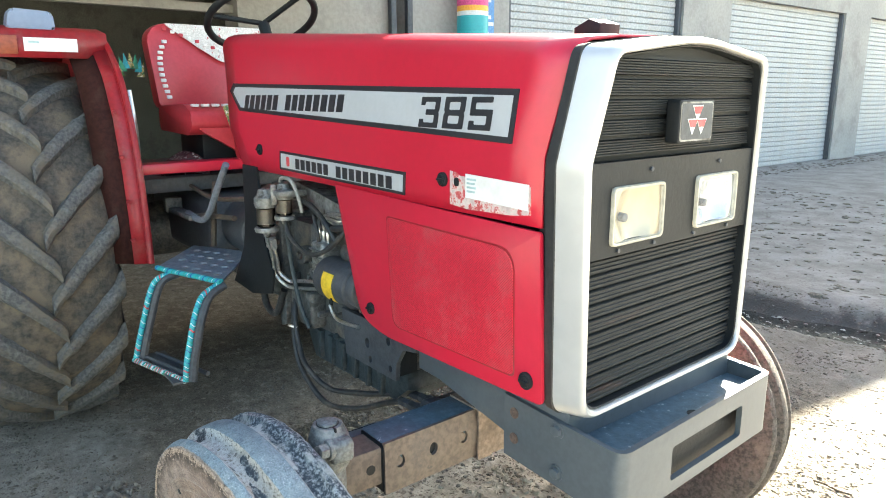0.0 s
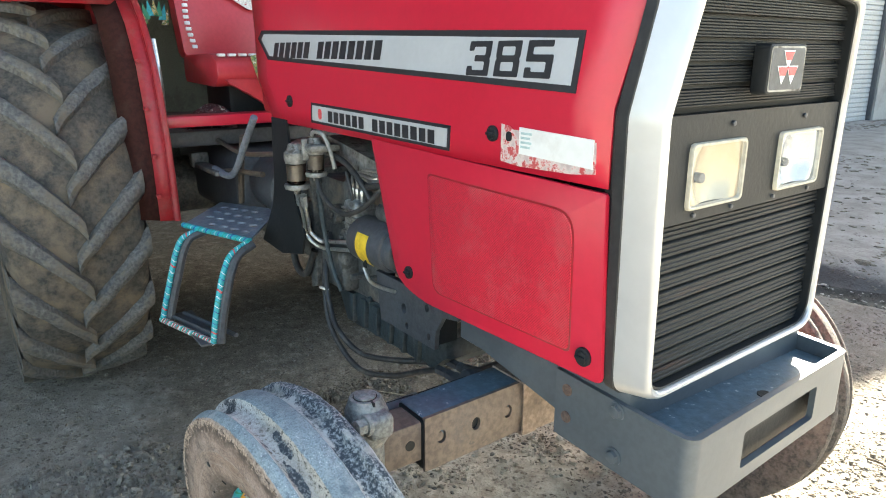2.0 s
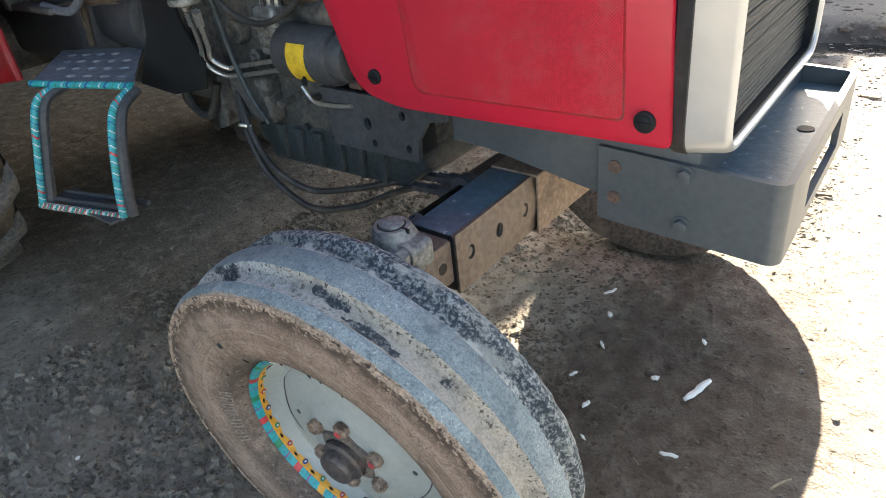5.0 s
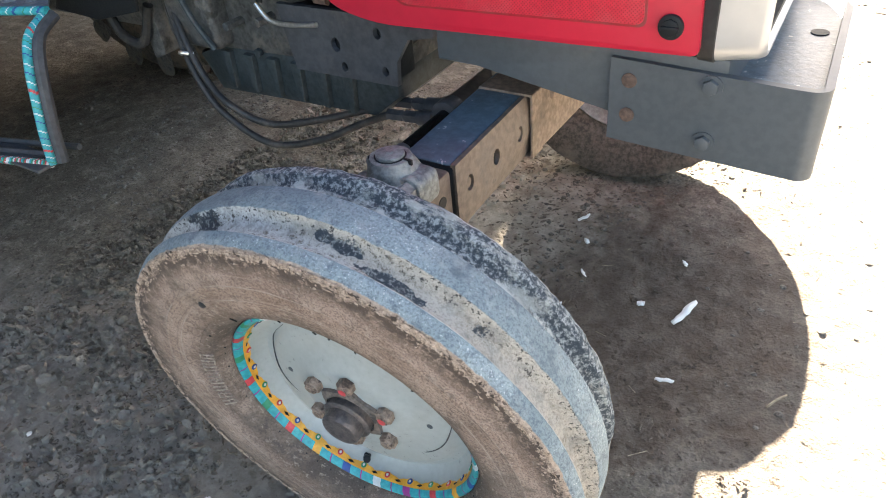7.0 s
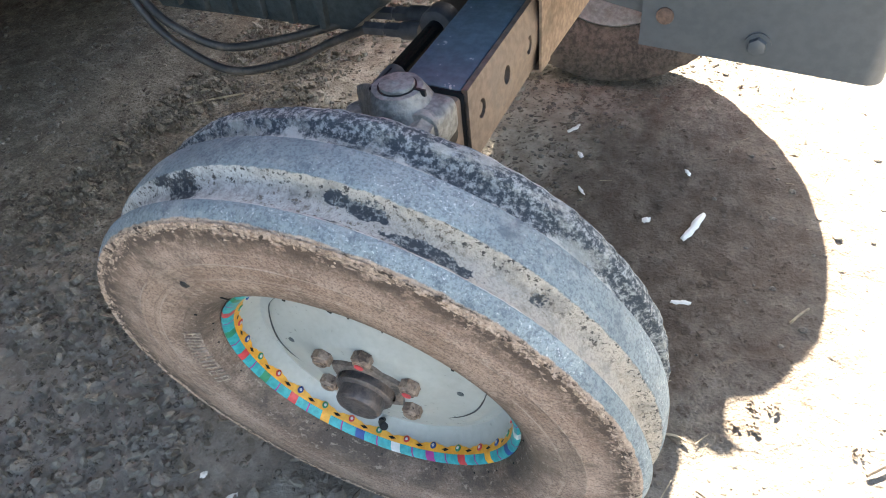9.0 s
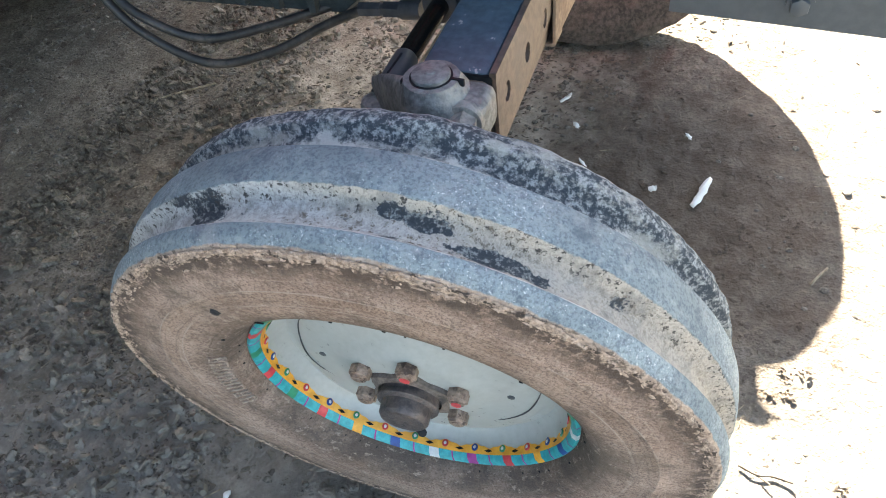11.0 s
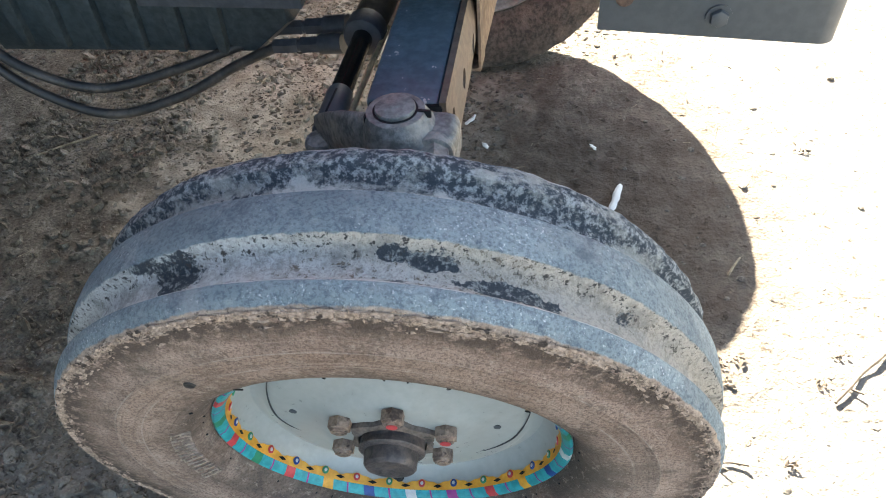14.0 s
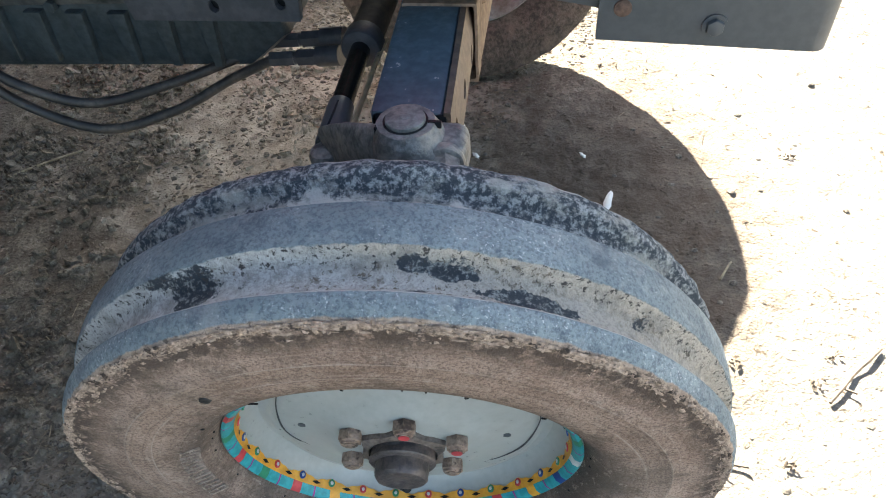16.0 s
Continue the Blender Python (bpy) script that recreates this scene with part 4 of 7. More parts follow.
# front wheels
def tyre_profile():
    return [(-0.02, 0.21), (-0.03, 0.215), (-0.044, 0.2212), (-0.0555, 0.2305), (-0.063, 0.2425), (-0.0675, 0.259), (-0.0692, 0.274), (-0.07, 0.2765), (-0.07, 0.28), (-0.0705, 0.302),
            (-0.0714, 0.3037), (-0.0714, 0.3055), (-0.0706, 0.307), (-0.07, 0.33), (-0.069, 0.341), (-0.0685, 0.348), (-0.068, 0.355), (-0.0672, 0.3605), (-0.065, 0.3648),
            (-0.0589, 0.3695), (-0.0505, 0.3725), (-0.0449, 0.373), (-0.0419, 0.3705), (-0.0375, 0.3625), (-0.0319, 0.3575), (-0.0226, 0.356), (-0.0133, 0.3575), (-0.0077, 0.3635),
            (-0.0044, 0.3745), (-0.0021, 0.3775), (0.0062, 0.379), (0.0202, 0.3795), (0.0341, 0.379), (0.0407, 0.3775), (0.043, 0.3745), (0.0462, 0.3635), (0.0518, 0.3575),
            (0.0611, 0.356), (0.0704, 0.3575), (0.0751, 0.3625), (0.0788, 0.3695), (0.0853, 0.371), (0.0946, 0.3695), (0.102, 0.365), (0.1048, 0.3555), (0.1075, 0.335), (0.1105, 0.305),
            (0.11, 0.28), (0.103, 0.255), (0.093, 0.236), (0.084, 0.2245), (0.078, 0.218), (0.074, 0.21)]


def tyre_wobble(i, y, r, a):
    if r < 0.25:
        return 0
    p = (math.cos(a) * r, y, math.sin(a) * r)
    d = 0.0016 * noise.noise((p[0] * 9, y * 9, p[2] * 9))
    if r < 0.369 and -0.046 < y < 0.081:
        d += 0.0024 * noise.noise((p[0] * 45, y * 45, p[2] * 45)) + 0.0014 * noise.noise((p[0] * 110, y * 90, p[2] * 110))
    if r > 0.347 and (y < -0.059 or y > 0.085):
        d += 0.0020 * noise.noise((p[0] * 30, y * 30, p[2] * 30)) + 0.0022 * noise.noise((p[0] * 75, y * 40, p[2] * 75))
    # pressed flat where it stands on the ground
    low = -math.sin(a)
    if low > 0.8:
        d = min(d, 0.377 / low - r)
    return d


ROLL = radians(-7.2)


def front_wheel(m, skin):
    bm = bmesh.new()
    prof = [(-0.026, 0.2142), (-0.032, 0.2136), (-0.0345, 0.2100), (-0.031, 0.2045), (-0.022, 0.2005), (-0.008, 0.1965), (0.006, 0.190), (0.012, 0.181), (0.011, 0.172), (0.004, 0.164), (-0.002, 0.157),
            (-0.0045, 0.147), (-0.006, 0.124), (-0.0095, 0.108), (-0.0160, 0.094), (-0.0205, 0.084), (-0.0220, 0.074), (-0.0222, 0.03), (-0.0222, 0.0001)]
    lathe(bm, prof, 96)
    seen = len(bm.faces)
    back = [(-0.025, 0.2138), (0.020, 0.192), (0.080, 0.214), (0.088, 0.208), (0.078, 0.196), (0.022, 0.17), (0.010, 0.16), (0.004, 0.0001)]
    lathe(bm, back, 64)
    bm.faces.ensure_lookup_table()
    for f in bm.faces[seen:]:
        f.material_index = 1
    wheel = part("front_wheel", bm, [RIM, RIM_BACK], tractor, "grey pressed steel front wheel with painted rim")
    bm = lathe(bmesh.new(), tyre_profile(), 560, None, tyre_wobble)
    part("tyre", bm, skin, wheel, "worn three-rib tyre caked with dust")
    # hub: a flange with an ear to each nut, and a drum with a dented cap
    bm = bmesh.new()
    star = [((0.057 if k % 4 == 0 else 0.051 if k % 4 in (1, 3) else 0.046), ROLL + math.pi / 2 + k * math.pi / 12) for k in range(24)]
    a = [bm.verts.new((r * math.cos(t), -0.021, r * math.sin(t))) for r, t in star]
    b = [bm.verts.new((r * math.cos(t), -0.0285, r * math.sin(t))) for r, t in star]
    c = [bm.verts.new((0.042 * math.cos(t), -0.0315, 0.042 * math.sin(t))) for r, t in star]
    bridge(bm, a, b)
    bridge(bm, b, c)
    part("hub_flange", bm, RUST_DUSTY, wheel, "brown dusty flange under the hub cap")
    bm = bmesh.new()
    lathe(bm, [(-0.029, 0.0395), (-0.034, 0.0385), (-0.0375, 0.0400), (-0.0415, 0.0405), (-0.0435, 0.0385), (-0.0445, 0.0325), (-0.052, 0.0322), (-0.0595, 0.0318), (-0.0632, 0.0290), (-0.0642, 0.025), (-0.0630, 0.015), (-0.0612, 0.010), (-0.0608, 0.0001)], 40,
          None, lambda i, y, r, t: 0.0008 * noise.noise((9 * math.cos(t), y * 90, 9 * math.sin(t))) if r > 0.02 else 0)
    part("hub", bm, HUB, wheel, "greasy steel hub cap")
    for k in range(6):
        a = math.pi / 2 + ROLL + k * math.pi / 3
        bm = bmesh.new()
        c, d = 0.0718 * math.cos(a), 0.0718 * math.sin(a)
        cyl(bm, (c, -0.0215, d), (c, -0.0345, d), 0.0142, n=6, bevel=0.0012)
        cyl(bm, (c, -0.0335, d), (c, -0.0375, d), 0.0118, 0.0098, n=18)
        cyl(bm, (c, -0.0360, d), (c, -0.0392, d), 0.0070, n=12, bevel=0.0008)
        nut = part("wheel_nut", bm, RUST, wheel)
        if k in (0, 5):
            part("paint_mark", cyl(bmesh.new(), (c, -0.0388, d - 0.001), (c, -0.0398, d - 0.001), 0.0066, n=10), TAPE_RED, nut)
    wheel.matrix_basis = m
    return wheel


near_wheel = front_wheel(pose(0.0091, -0.7241, 0.3791, 5.75, 0, 5.4), TYRE_SKIN)
far_wheel = front_wheel(pose(-0.075, 0.724, 0.3791, 5.75, 0, 190), TYRE_BROWN)


# rear wheels
def rear_wheel(cy):
    R, half = 0.75, 0.225
    bm = bmesh.new()
    prof = [(-0.19, 0.40), (-0.225, 0.48), (-0.235, 0.57), (-0.228, 0.65), (-0.215, 0.70), (-0.19, 0.725), (-0.10, 0.742), (0, 0.748), (0.10, 0.742), (0.19, 0.725), (0.215, 0.70), (0.228, 0.65), (0.235, 0.57), (0.225, 0.48), (0.19, 0.40)]
    lathe(bm, prof, 120)
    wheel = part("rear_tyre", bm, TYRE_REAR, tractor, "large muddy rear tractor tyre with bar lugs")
    n = 20
    for side in (-1, 1):
        mesh = None
        for k in range(n):
            if mesh is None:
                bm = bmesh.new()
                steps, rows = 12, []
                for j in range(steps + 1):
                    t = j / steps
                    y = side * (-0.02 + 0.245 * t)
                    a = 0.36 * t ** 0.9
                    rr = 0.742 - 0.02 * t ** 3
                    top = rr + 0.036 - 0.012 * t
                    w0, w1 = 0.046 + 0.012 * t, 0.022 + 0.010 * t
                    row = []
                    for r, dw in ((rr - 0.02, -w0), (rr + 0.014, -w1 - 0.009), (top - 0.004, -w1 - 0.003), (top, -w1 * 0.6), (top + 0.002, 0.0), (top, w1 * 0.6), (top - 0.004, w1 + 0.003), (rr + 0.014, w1 + 0.009), (rr - 0.02, w0)):
                        aa = a + dw / rr
                        q = Vector((r * math.cos(aa), y, r * math.sin(aa)))
                        row.append(bm.verts.new(q + (0.005 * noise.noise_vector(q * 22) + 0.003 * noise.noise_vector(q * 60)) * (r > rr)))
                    rows.append(row)
                # down the side wall
                a = 0.36 + 0.03
                row = []
                for k2 in range(9):
                    dw = -0.05 + 0.0125 * k2
                    row.append(bm.verts.new((0.63 * math.cos(a + dw / 0.63), side * 0.231, 0.63 * math.sin(a + dw / 0.63))))
                rows.append(row)
                for ra, rb in zip(rows, rows[1:]):
                    bridge(bm, ra, rb)
                bm.faces.new(rows[0])
                bm.faces.new(rows[-1])
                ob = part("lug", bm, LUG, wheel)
                mesh = ob.data
            else:
                ob = new("lug", mesh)
                ob.parent = wheel
            ob.rotation_euler = (0, -2 * math.pi * (k + (0.5 if side > 0 else 0)) / n, 0)
    bm = lathe(bmesh.new(), [(-0.20, 0.41), (-0.205, 0.39), (-0.15, 0.37), (-0.05, 0.34), (-0.03, 0.2), (-0.05, 0.1), (-0.05, 0.0001)], 64)
    part("rim", bm, RIM, wheel)
    wheel.location = (-2.25, cy, 0.765)
    return wheel


rear_near = rear_wheel(-0.83)
rear_far = rear_wheel(0.83)


# rear fenders
def fender(side):
    arc = [(-1.46, 0.77), (-1.475, 0.95), (-1.50, 1.11), (-1.56, 1.30), (-1.66, 1.45), (-1.80, 1.56), (-1.95, 1.62), (-2.3, 1.66), (-2.7, 1.58), (-3.0, 1.35)]
    y0, y1 = 0.52 * side, 1.02 * side
    bm = bmesh.new()
    poly = arc + [(-3.0, 0.95), (-1.62, 0.77)]
    prism(bm, poly, "y", min(y0, y0 + 0.012 * side), max(y0, y0 + 0.012 * side))
    f = part("fender", bm, RED_WORN_SHADED, tractor, "red sheet-metal rear mudguard, worn and painted darker for shade")
    bm = bmesh.new()
    a = [bm.verts.new((x, y0, z)) for x, z in arc[:6]]
    b = [bm.verts.new((x - 0.02, y0 + side * 0.055, z)) for x, z in arc[:6]]
    for k in range(5):
        bm.faces.new((a[k], a[k + 1], b[k + 1], b[k]))
    rim = part("front_lip", bm, RED_WORN_SHADED, f)
    s = rim.modifiers.new("thick", "SOLIDIFY")
    s.thickness = 0.008
    # dark sheet added behind the lip for the shade in the wheel arch
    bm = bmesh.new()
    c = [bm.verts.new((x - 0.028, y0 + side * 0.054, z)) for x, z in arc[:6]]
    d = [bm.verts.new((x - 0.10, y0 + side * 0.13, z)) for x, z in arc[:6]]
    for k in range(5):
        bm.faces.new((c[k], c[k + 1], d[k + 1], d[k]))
    back = part("shaded_lining", bm, FENDER_UNDER, f)
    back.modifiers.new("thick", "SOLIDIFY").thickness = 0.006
    part("lip_bead", pipe(bmesh.new(), [(x + 0.004, y0, z) for x, z in arc[:7]], 0.011, 10), RED_WORN_SHADED, f)
    bm = bmesh.new()
    top = [(-1.80, 1.607), (-1.95, 1.635)] + arc[7:]
    a = [bm.verts.new((x, y0, z + 0.002)) for x, z in top]
    b = [bm.verts.new((x, y1, z + 0.002)) for x, z in top]
    lo = [bm.verts.new((top[0][0] + 0.01, y, top[0][1] - 0.092)) for y in (y0, y1)]
    for k in range(len(top) - 1):
        bm.faces.new((a[k], a[k + 1], b[k + 1], b[k]))
    bm.faces.new((a[0], b[0], lo[1], lo[0]))
    t = part("top_sheet", bm, RED_WORN_SHADED, f, angle=20)
    s = t.modifiers.new("thick", "SOLIDIFY")
    s.thickness = 0.008
    return f


fender_near = fender(-1)
fender_far = fender(1)


# ---- bonnet markings ----
def numerals(x0, x1, z0, z1, parent, name, material, off):
    """The broad square 385 on the near bonnet side."""
    three = [(0, 0), (1, 0), (1, 0.45), (0.94, 0.505), (1, 0.56), (1, 1), (0, 1), (0, 0.72), (0.24, 0.72), (0.24, 0.835), (0.755, 0.835), (0.755, 0.595), (0.30, 0.595), (0.30, 0.41), (0.755, 0.41), (0.755, 0.165), (0.24, 0.165), (0.24, 0.28), (0, 0.28)]
    eight = [(0, 0), (1, 0), (1, 0.45), (0.94, 0.505), (1, 0.56), (1, 1), (0, 1), (0, 0.56), (0.06, 0.505), (0, 0.45)]
    five = [(0, 0), (1, 0), (1, 0.625), (0.235, 0.625), (0.235, 0.825), (0.95, 0.825), (0.95, 1), (0, 1), (0, 0.43), (0.755, 0.43), (0.755, 0.165), (0.24, 0.165), (0.24, 0.28), (0, 0.28)]
    eyes = [[(0.245, a), (0.755, a), (0.755, b), (0.245, b)] for a, b in ((0.165, 0.41), (0.595, 0.835))]
    wide = (x1 - x0) / 3.46
    bm = bmesh.new()
    for k, loops in enumerate(([three], [eight, *eyes], [five])):
        edges = []
        for loop in loops:
            vs = []
            for u, v in round_poly(loop, 0.05, 3):
                z = z0 + v * (z1 - z0)
                vs.append(bm.verts.new((x0 + wide * (1.23 * k + u), -hood_side(z) - off, z)))
            edges += [bm.edges.new((vs[q], vs[(q + 1) % len(vs)])) for q in range(len(vs))]
        bmesh.ops.triangle_fill(bm, use_beauty=True, edges=edges)
    return part(name, bm, material, parent, smooth=False)


def letter_bars(x0, x1, z0, z1, count, gaps, off, name, parent, wide=0.62, slope=0.0):
    """Plain bars where a maker's name stands."""
    step = (x1 - x0) / count
    for k in range(count):
        if k in gaps:
            continue
        bm = bmesh.new()
        xa = x0 + k * step
        xb = xa + step * wide
        q = []
        for x, z in ((xa, z0), (xb, z0), (xb, z1), (xa, z1)):
            z += slope * (x - x0)
            q.append(bm.verts.new((x, -hood_side(z) - off, z)))
        bm.faces.new(q)
        part(name, bm, DECAL_BLACK, parent, smooth=False)


stripe = on_hood([(-1.162, 1.417), (-1.185, 1.392), (-1.077, 1.328), (0.246, 1.288), (0.243, 1.386)], 0.002, DECAL_BLACK, "stripe_decal", hood, "grey and black decal stripe along the bonnet")
on_hood([(-1.135, 1.405), (-1.15, 1.388), (-1.066, 1.339), (0.233, 1.300), (0.231, 1.374)], 0.003, DECAL_GREY, "decal_field", stripe)
letter_bars(-1.034, -0.376, 1.334, 1.378, 15, (6,), 0.004, "name_bar", stripe, 0.78)
numerals(-0.050, 0.184, 1.309, 1.372, stripe, "model_number", DECAL_BLACK, 0.004)
plate = on_hood([(-0.752, 1.217), (-0.757, 1.162), (-0.096, 1.157), (-0.092, 1.209)], 0.002, DECAL_BLACK, "name_plate", hood, "small grey and black maker's decal")
on_hood([(-0.742, 1.210), (-0.746, 1.169), (-0.104, 1.164), (-0.101, 1.202)], 0.003, DECAL_GREY, "plate_field", plate)
letter_bars(-0.645, -0.137, 1.172, 1.201, 15, (6,), 0.004, "name_bar", plate, 0.76, -0.012)
on_hood(round_poly([(-0.705, 1.175), (-0.685, 1.175), (-0.685, 1.203), (-0.705, 1.203)], 0.008, 3), 0.004, TAPE_RED, "red_mark", plate)
torn = on_hood([(0.068, 1.226), (0.09, 1.224), (0.10, 1.218), (0.30, 1.215), (0.302, 1.165), (0.25, 1.158), (0.12, 1.154), (0.068, 1.158)], 0.0015, STICKER_TORN, "torn_sticker", hood, "torn remains of an older sticker")
sticker = on_hood([(0.119, 1.224), (0.296, 1.219), (0.296, 1.172), (0.119, 1.177)], 0.0025, WHITE, "white_sticker", hood, "white paper sticker with faint print")
BAR_TEAL = surface("faded_print", (0.35, 0.5, 0.5), (0.42, 0.55, 0.55), 0.6, bump=0)
for k in range(4):
    z = 1.216 - k * 0.008
    on_hood([(0.124, z), (0.152 - 0.004 * (k % 2), z), (0.152 - 0.004 * (k % 2), z - 0.004), (0.124, z - 0.004)], 0.0032, BAR_TEAL, "print_bar", sticker)
on_hood(round_poly([(0.083, 1.196), (0.098, 1.196), (0.098, 1.214), (0.083, 1.214)], 0.007, 3), 0.003, BLACK, "sticker_hole", torn)


def knob(x, y, z, r, parent):
    bm = bmesh.new()
    cyl(bm, (x, y + 0.004, z), (x, y - 0.004, z), r, n=24, bevel=0.0015)
    cyl(bm, (x, y - 0.003, z), (x, y - 0.007, z), r * 0.72, n=8, bevel=0.0015)
    box(bm, (x - r * 0.7, y - 0.010, z - r * 0.16), (x + r * 0.7, y - 0.005, z + r * 0.16), 0.001)
    part("fastener_knob", bm, BLACK, parent, "black plastic turn fastener")


knob(0.044, -0.304, 1.206, 0.015, hood)
knob(-0.899, -0.304, 1.212, 0.017, hood)
knob(0.305, -0.308, 0.852, 0.017, panel)
knob(-0.249, -0.308, 0.856, 0.015, panel)


def perforated():
    m = RED_MESH.copy()
    m.name = "perforated_red_sheet"
    nt = m.node_tree
    b = nt.nodes["Principled BSDF"]
    tc = nt.nodes.new("ShaderNodeTexCoord")
    mp = nt.nodes.new("ShaderNodeMapping")
    mp.inputs["Scale"].default_value = (260, 1, 260)
    mp.inputs["Rotation"].default_value = (0, radians(45), 0)
    nt.links.new(tc.outputs["Object"], mp.inputs[0])
    ch = nt.nodes.new("ShaderNodeTexVoronoi")
    ch.inputs["Randomness"].default_value = 0.0
    ch.inputs["Scale"].default_value = 1.0
    nt.links.new(mp.outputs[0], ch.inputs["Vector"])
    hole = _ramp(nt, ch.outputs["Distance"], 0.30, 0.42)
    old = b.inputs["Base Color"].links[0].from_socket
    nt.links.new(_mix(nt, hole, (0.12, 0.008, 0.012), old), b.inputs["Base Color"])
    return m


bm = prism(bmesh.new(), round_poly([(-0.168, 1.098), (0.262, 1.094), (0.268, 0.850), (-0.148, 0.840)], [0.012, 0.045, 0.012, 0.03], 6), "y", -0.3085, -0.300, 0.002)
part("perforated_inset", bm, perforated(), panel, "fine perforated red sheet inset")
bm = bmesh.new()
prism(bm, round_poly([(-0.172, 1.102), (0.266, 1.098), (0.272, 0.846), (-0.152, 0.836)], [0.014, 0.047, 0.014, 0.032], 6), "y", -0.3066, -0.300)
part("inset_seam", bm, RED_WORN_SHADED, panel)

# nose details
for y in (-0.10, 0.14):
    bm = cyl(bmesh.new(), (0.396 - 0.05 * y, y, 1.243), (0.402 - 0.05 * y, y, 1.243), 0.0045, n=10, bevel=0.001)
    part("screw", bm, GREY_DARK, band)
for y in (-0.19, -0.08, 0.06, 0.19):
    bm = cyl(bmesh.new(), (0.396 - 0.05 * y, y, 1.104), (0.402 - 0.05 * y, y, 1.104), 0.004, n=10, bevel=0.001)
    part("screw", bm, GREY_DARK, band)
bm = prism(bmesh.new(), round_poly([(-0.058, 1.291), (0.044, 1.291), (0.044, 1.362), (-0.058, 1.362)], 0.007, 3), "x", 0.4278, 0.4286)
part("badge_rim", bm, PALE_ALLOY, badge)
bm = prism(bmesh.new(), round_poly([(-0.055, 1.294), (0.041, 1.294), (0.041, 1.359), (-0.055, 1.359)], 0.006, 3), "x", 0.4284, 0.4290)
part("badge_field", bm, GREY_DARK, badge)


def triangle(cy, cz, w, h, x, material, nm):
    bm = prism(bmesh.new(), [(cy - w, cz + h), (cy + w, cz + h), (cy, cz - h)], "x", 0.4288, x)
    part(nm, bm, material, badge, smooth=False)


for cy, cz in ((-0.007, 1.341), (-0.021, 1.317), (0.007, 1.317)):
    triangle(cy, cz, 0.0165, 0.0145, 0.4296, WHITE, "white_triangle")
    bm = prism(bmesh.new(), [(cy - 0.0138, cz + 0.0125), (cy + 0.0138, cz + 0.0125), (cy + 0.007, cz - 0.001), (cy - 0.007, cz - 0.001)], "x", 0.4290, 0.4302)
    part("red_triangle", bm, TAPE_RED, badge, smooth=False)

# cap on the bonnet
bm = bmesh.new()
prism(bm, [(0.14, 1.485), (0.21, 1.480), (0.212, 1.516), (0.18, 1.527), (0.14, 1.512)], "y", -0.032, 0.032, 0.005)
part("filler_cap_cover", bm, BLACK, tractor, "black wedge-shaped cover on the bonnet")

# bumper bolts
for x, z in ((0.362, 0.765), (0.362, 0.678)):
    bm = bmesh.new()
    cyl(bm, (x, -0.276, z), (x, -0.288, z), 0.0115, n=6, bevel=0.0015)
    cyl(bm, (x, -0.276, z), (x, -0.2805, z), 0.016, n=20)
    part("bolt", bm, GREY, bumper)
for z in (0.755, 0.70):
    bm = cyl(bmesh.new(), (0.245, -0.276, z), (0.245, -0.2805, z), 0.0115, n=20, bevel=0.001)
    part("bolt", bm, RUST_DARK, bumper)
# flat black disc stands for the shade in the tray's hole
bm = cyl(bmesh.new(), (0.455, 0.02, 0.7455), (0.455, 0.02, 0.7475), 0.014, n=24)
part("tray_hole", bm, BLACK, bumper)


# plates with holes
def holed(bm, outline, holes, place, w0, w1):
    rings = []
    for w in (w0, w1):
        edges, loops = [], []
        for loop in [outline, *holes]:
            vs = [bm.verts.new(place(u, v, w)) for u, v in loop]
            loops.append(vs)
            edges += [bm.edges.new((vs[k], vs[(k + 1) % len(vs)])) for k in range(len(vs))]
        bmesh.ops.triangle_fill(bm, use_beauty=True, edges=edges)
        rings.append(loops)
    for a, b in zip(*rings):
        bridge(bm, a, b)
    return bm


def circle(u, v, r, n=16, squash=1.0):
    return [(u + r * math.cos(2 * math.pi * k / n), v + r * squash * math.sin(2 * math.pi * k / n)) for k in range(n)]


bm = holed(bmesh.new(), [(-0.46, 0.541), (0.46, 0.541), (0.46, 0.66), (-0.46, 0.66)], [circle(y, 0.608, 0.0112, 16, 1.35) for y in (-0.42, -0.332, -0.245, 0.245, 0.332, 0.42)], lambda u, v, w: (w, u, v), 0.0365, 0.045)
part("axle_face", bm, AXLE_DUST, tractor, "rust-brown dusty face of the axle")
# black discs behind the open holes stand for the shade inside
for y in (-0.332, 0.332):
    part("axle_hole_shade", cyl(bmesh.new(), (0.030, y, 0.606), (0.0366, y, 0.606), 0.02, n=16), BLACK, tractor)
# black plate and disc stand for the shade in each mouth and hole
for s in (-1, 1):
    bm = bmesh.new()
    box(bm, (-0.051, min(s * 0.455, s * 0.463), 0.545), (0.041, max(s * 0.455, s * 0.463), 0.656), 0.006)
    part("sleeve_mouth", bm, BLACK, tractor)
    part("arm_hole", cyl(bmesh.new(), (0.02, s * 0.489, 0.606), (0.0358, s * 0.489, 0.606), 0.011, n=16), BLACK, tractor)
part("axle_pivot_bracket", new_box((-0.08, -0.13, 0.62), (0.058, 0.13, 0.75), 0.012), AXLE_TAN, tractor)
bm = holed(bmesh.new(), round_poly([(-0.060, 0.536), (0.0495, 0.536), (0.0495, 0.665), (-0.060, 0.665)], 0.004, 3), [round_poly([(-0.0555, 0.5405), (0.0452, 0.5405), (0.0452, 0.6605), (-0.0555, 0.6605)], 0.003, 2)], lambda u, v, w: (u, w, v), -0.205, -0.165)
part("axle_collar", bm, AXLE_TAN, tractor, "welded steel collar round the axle")
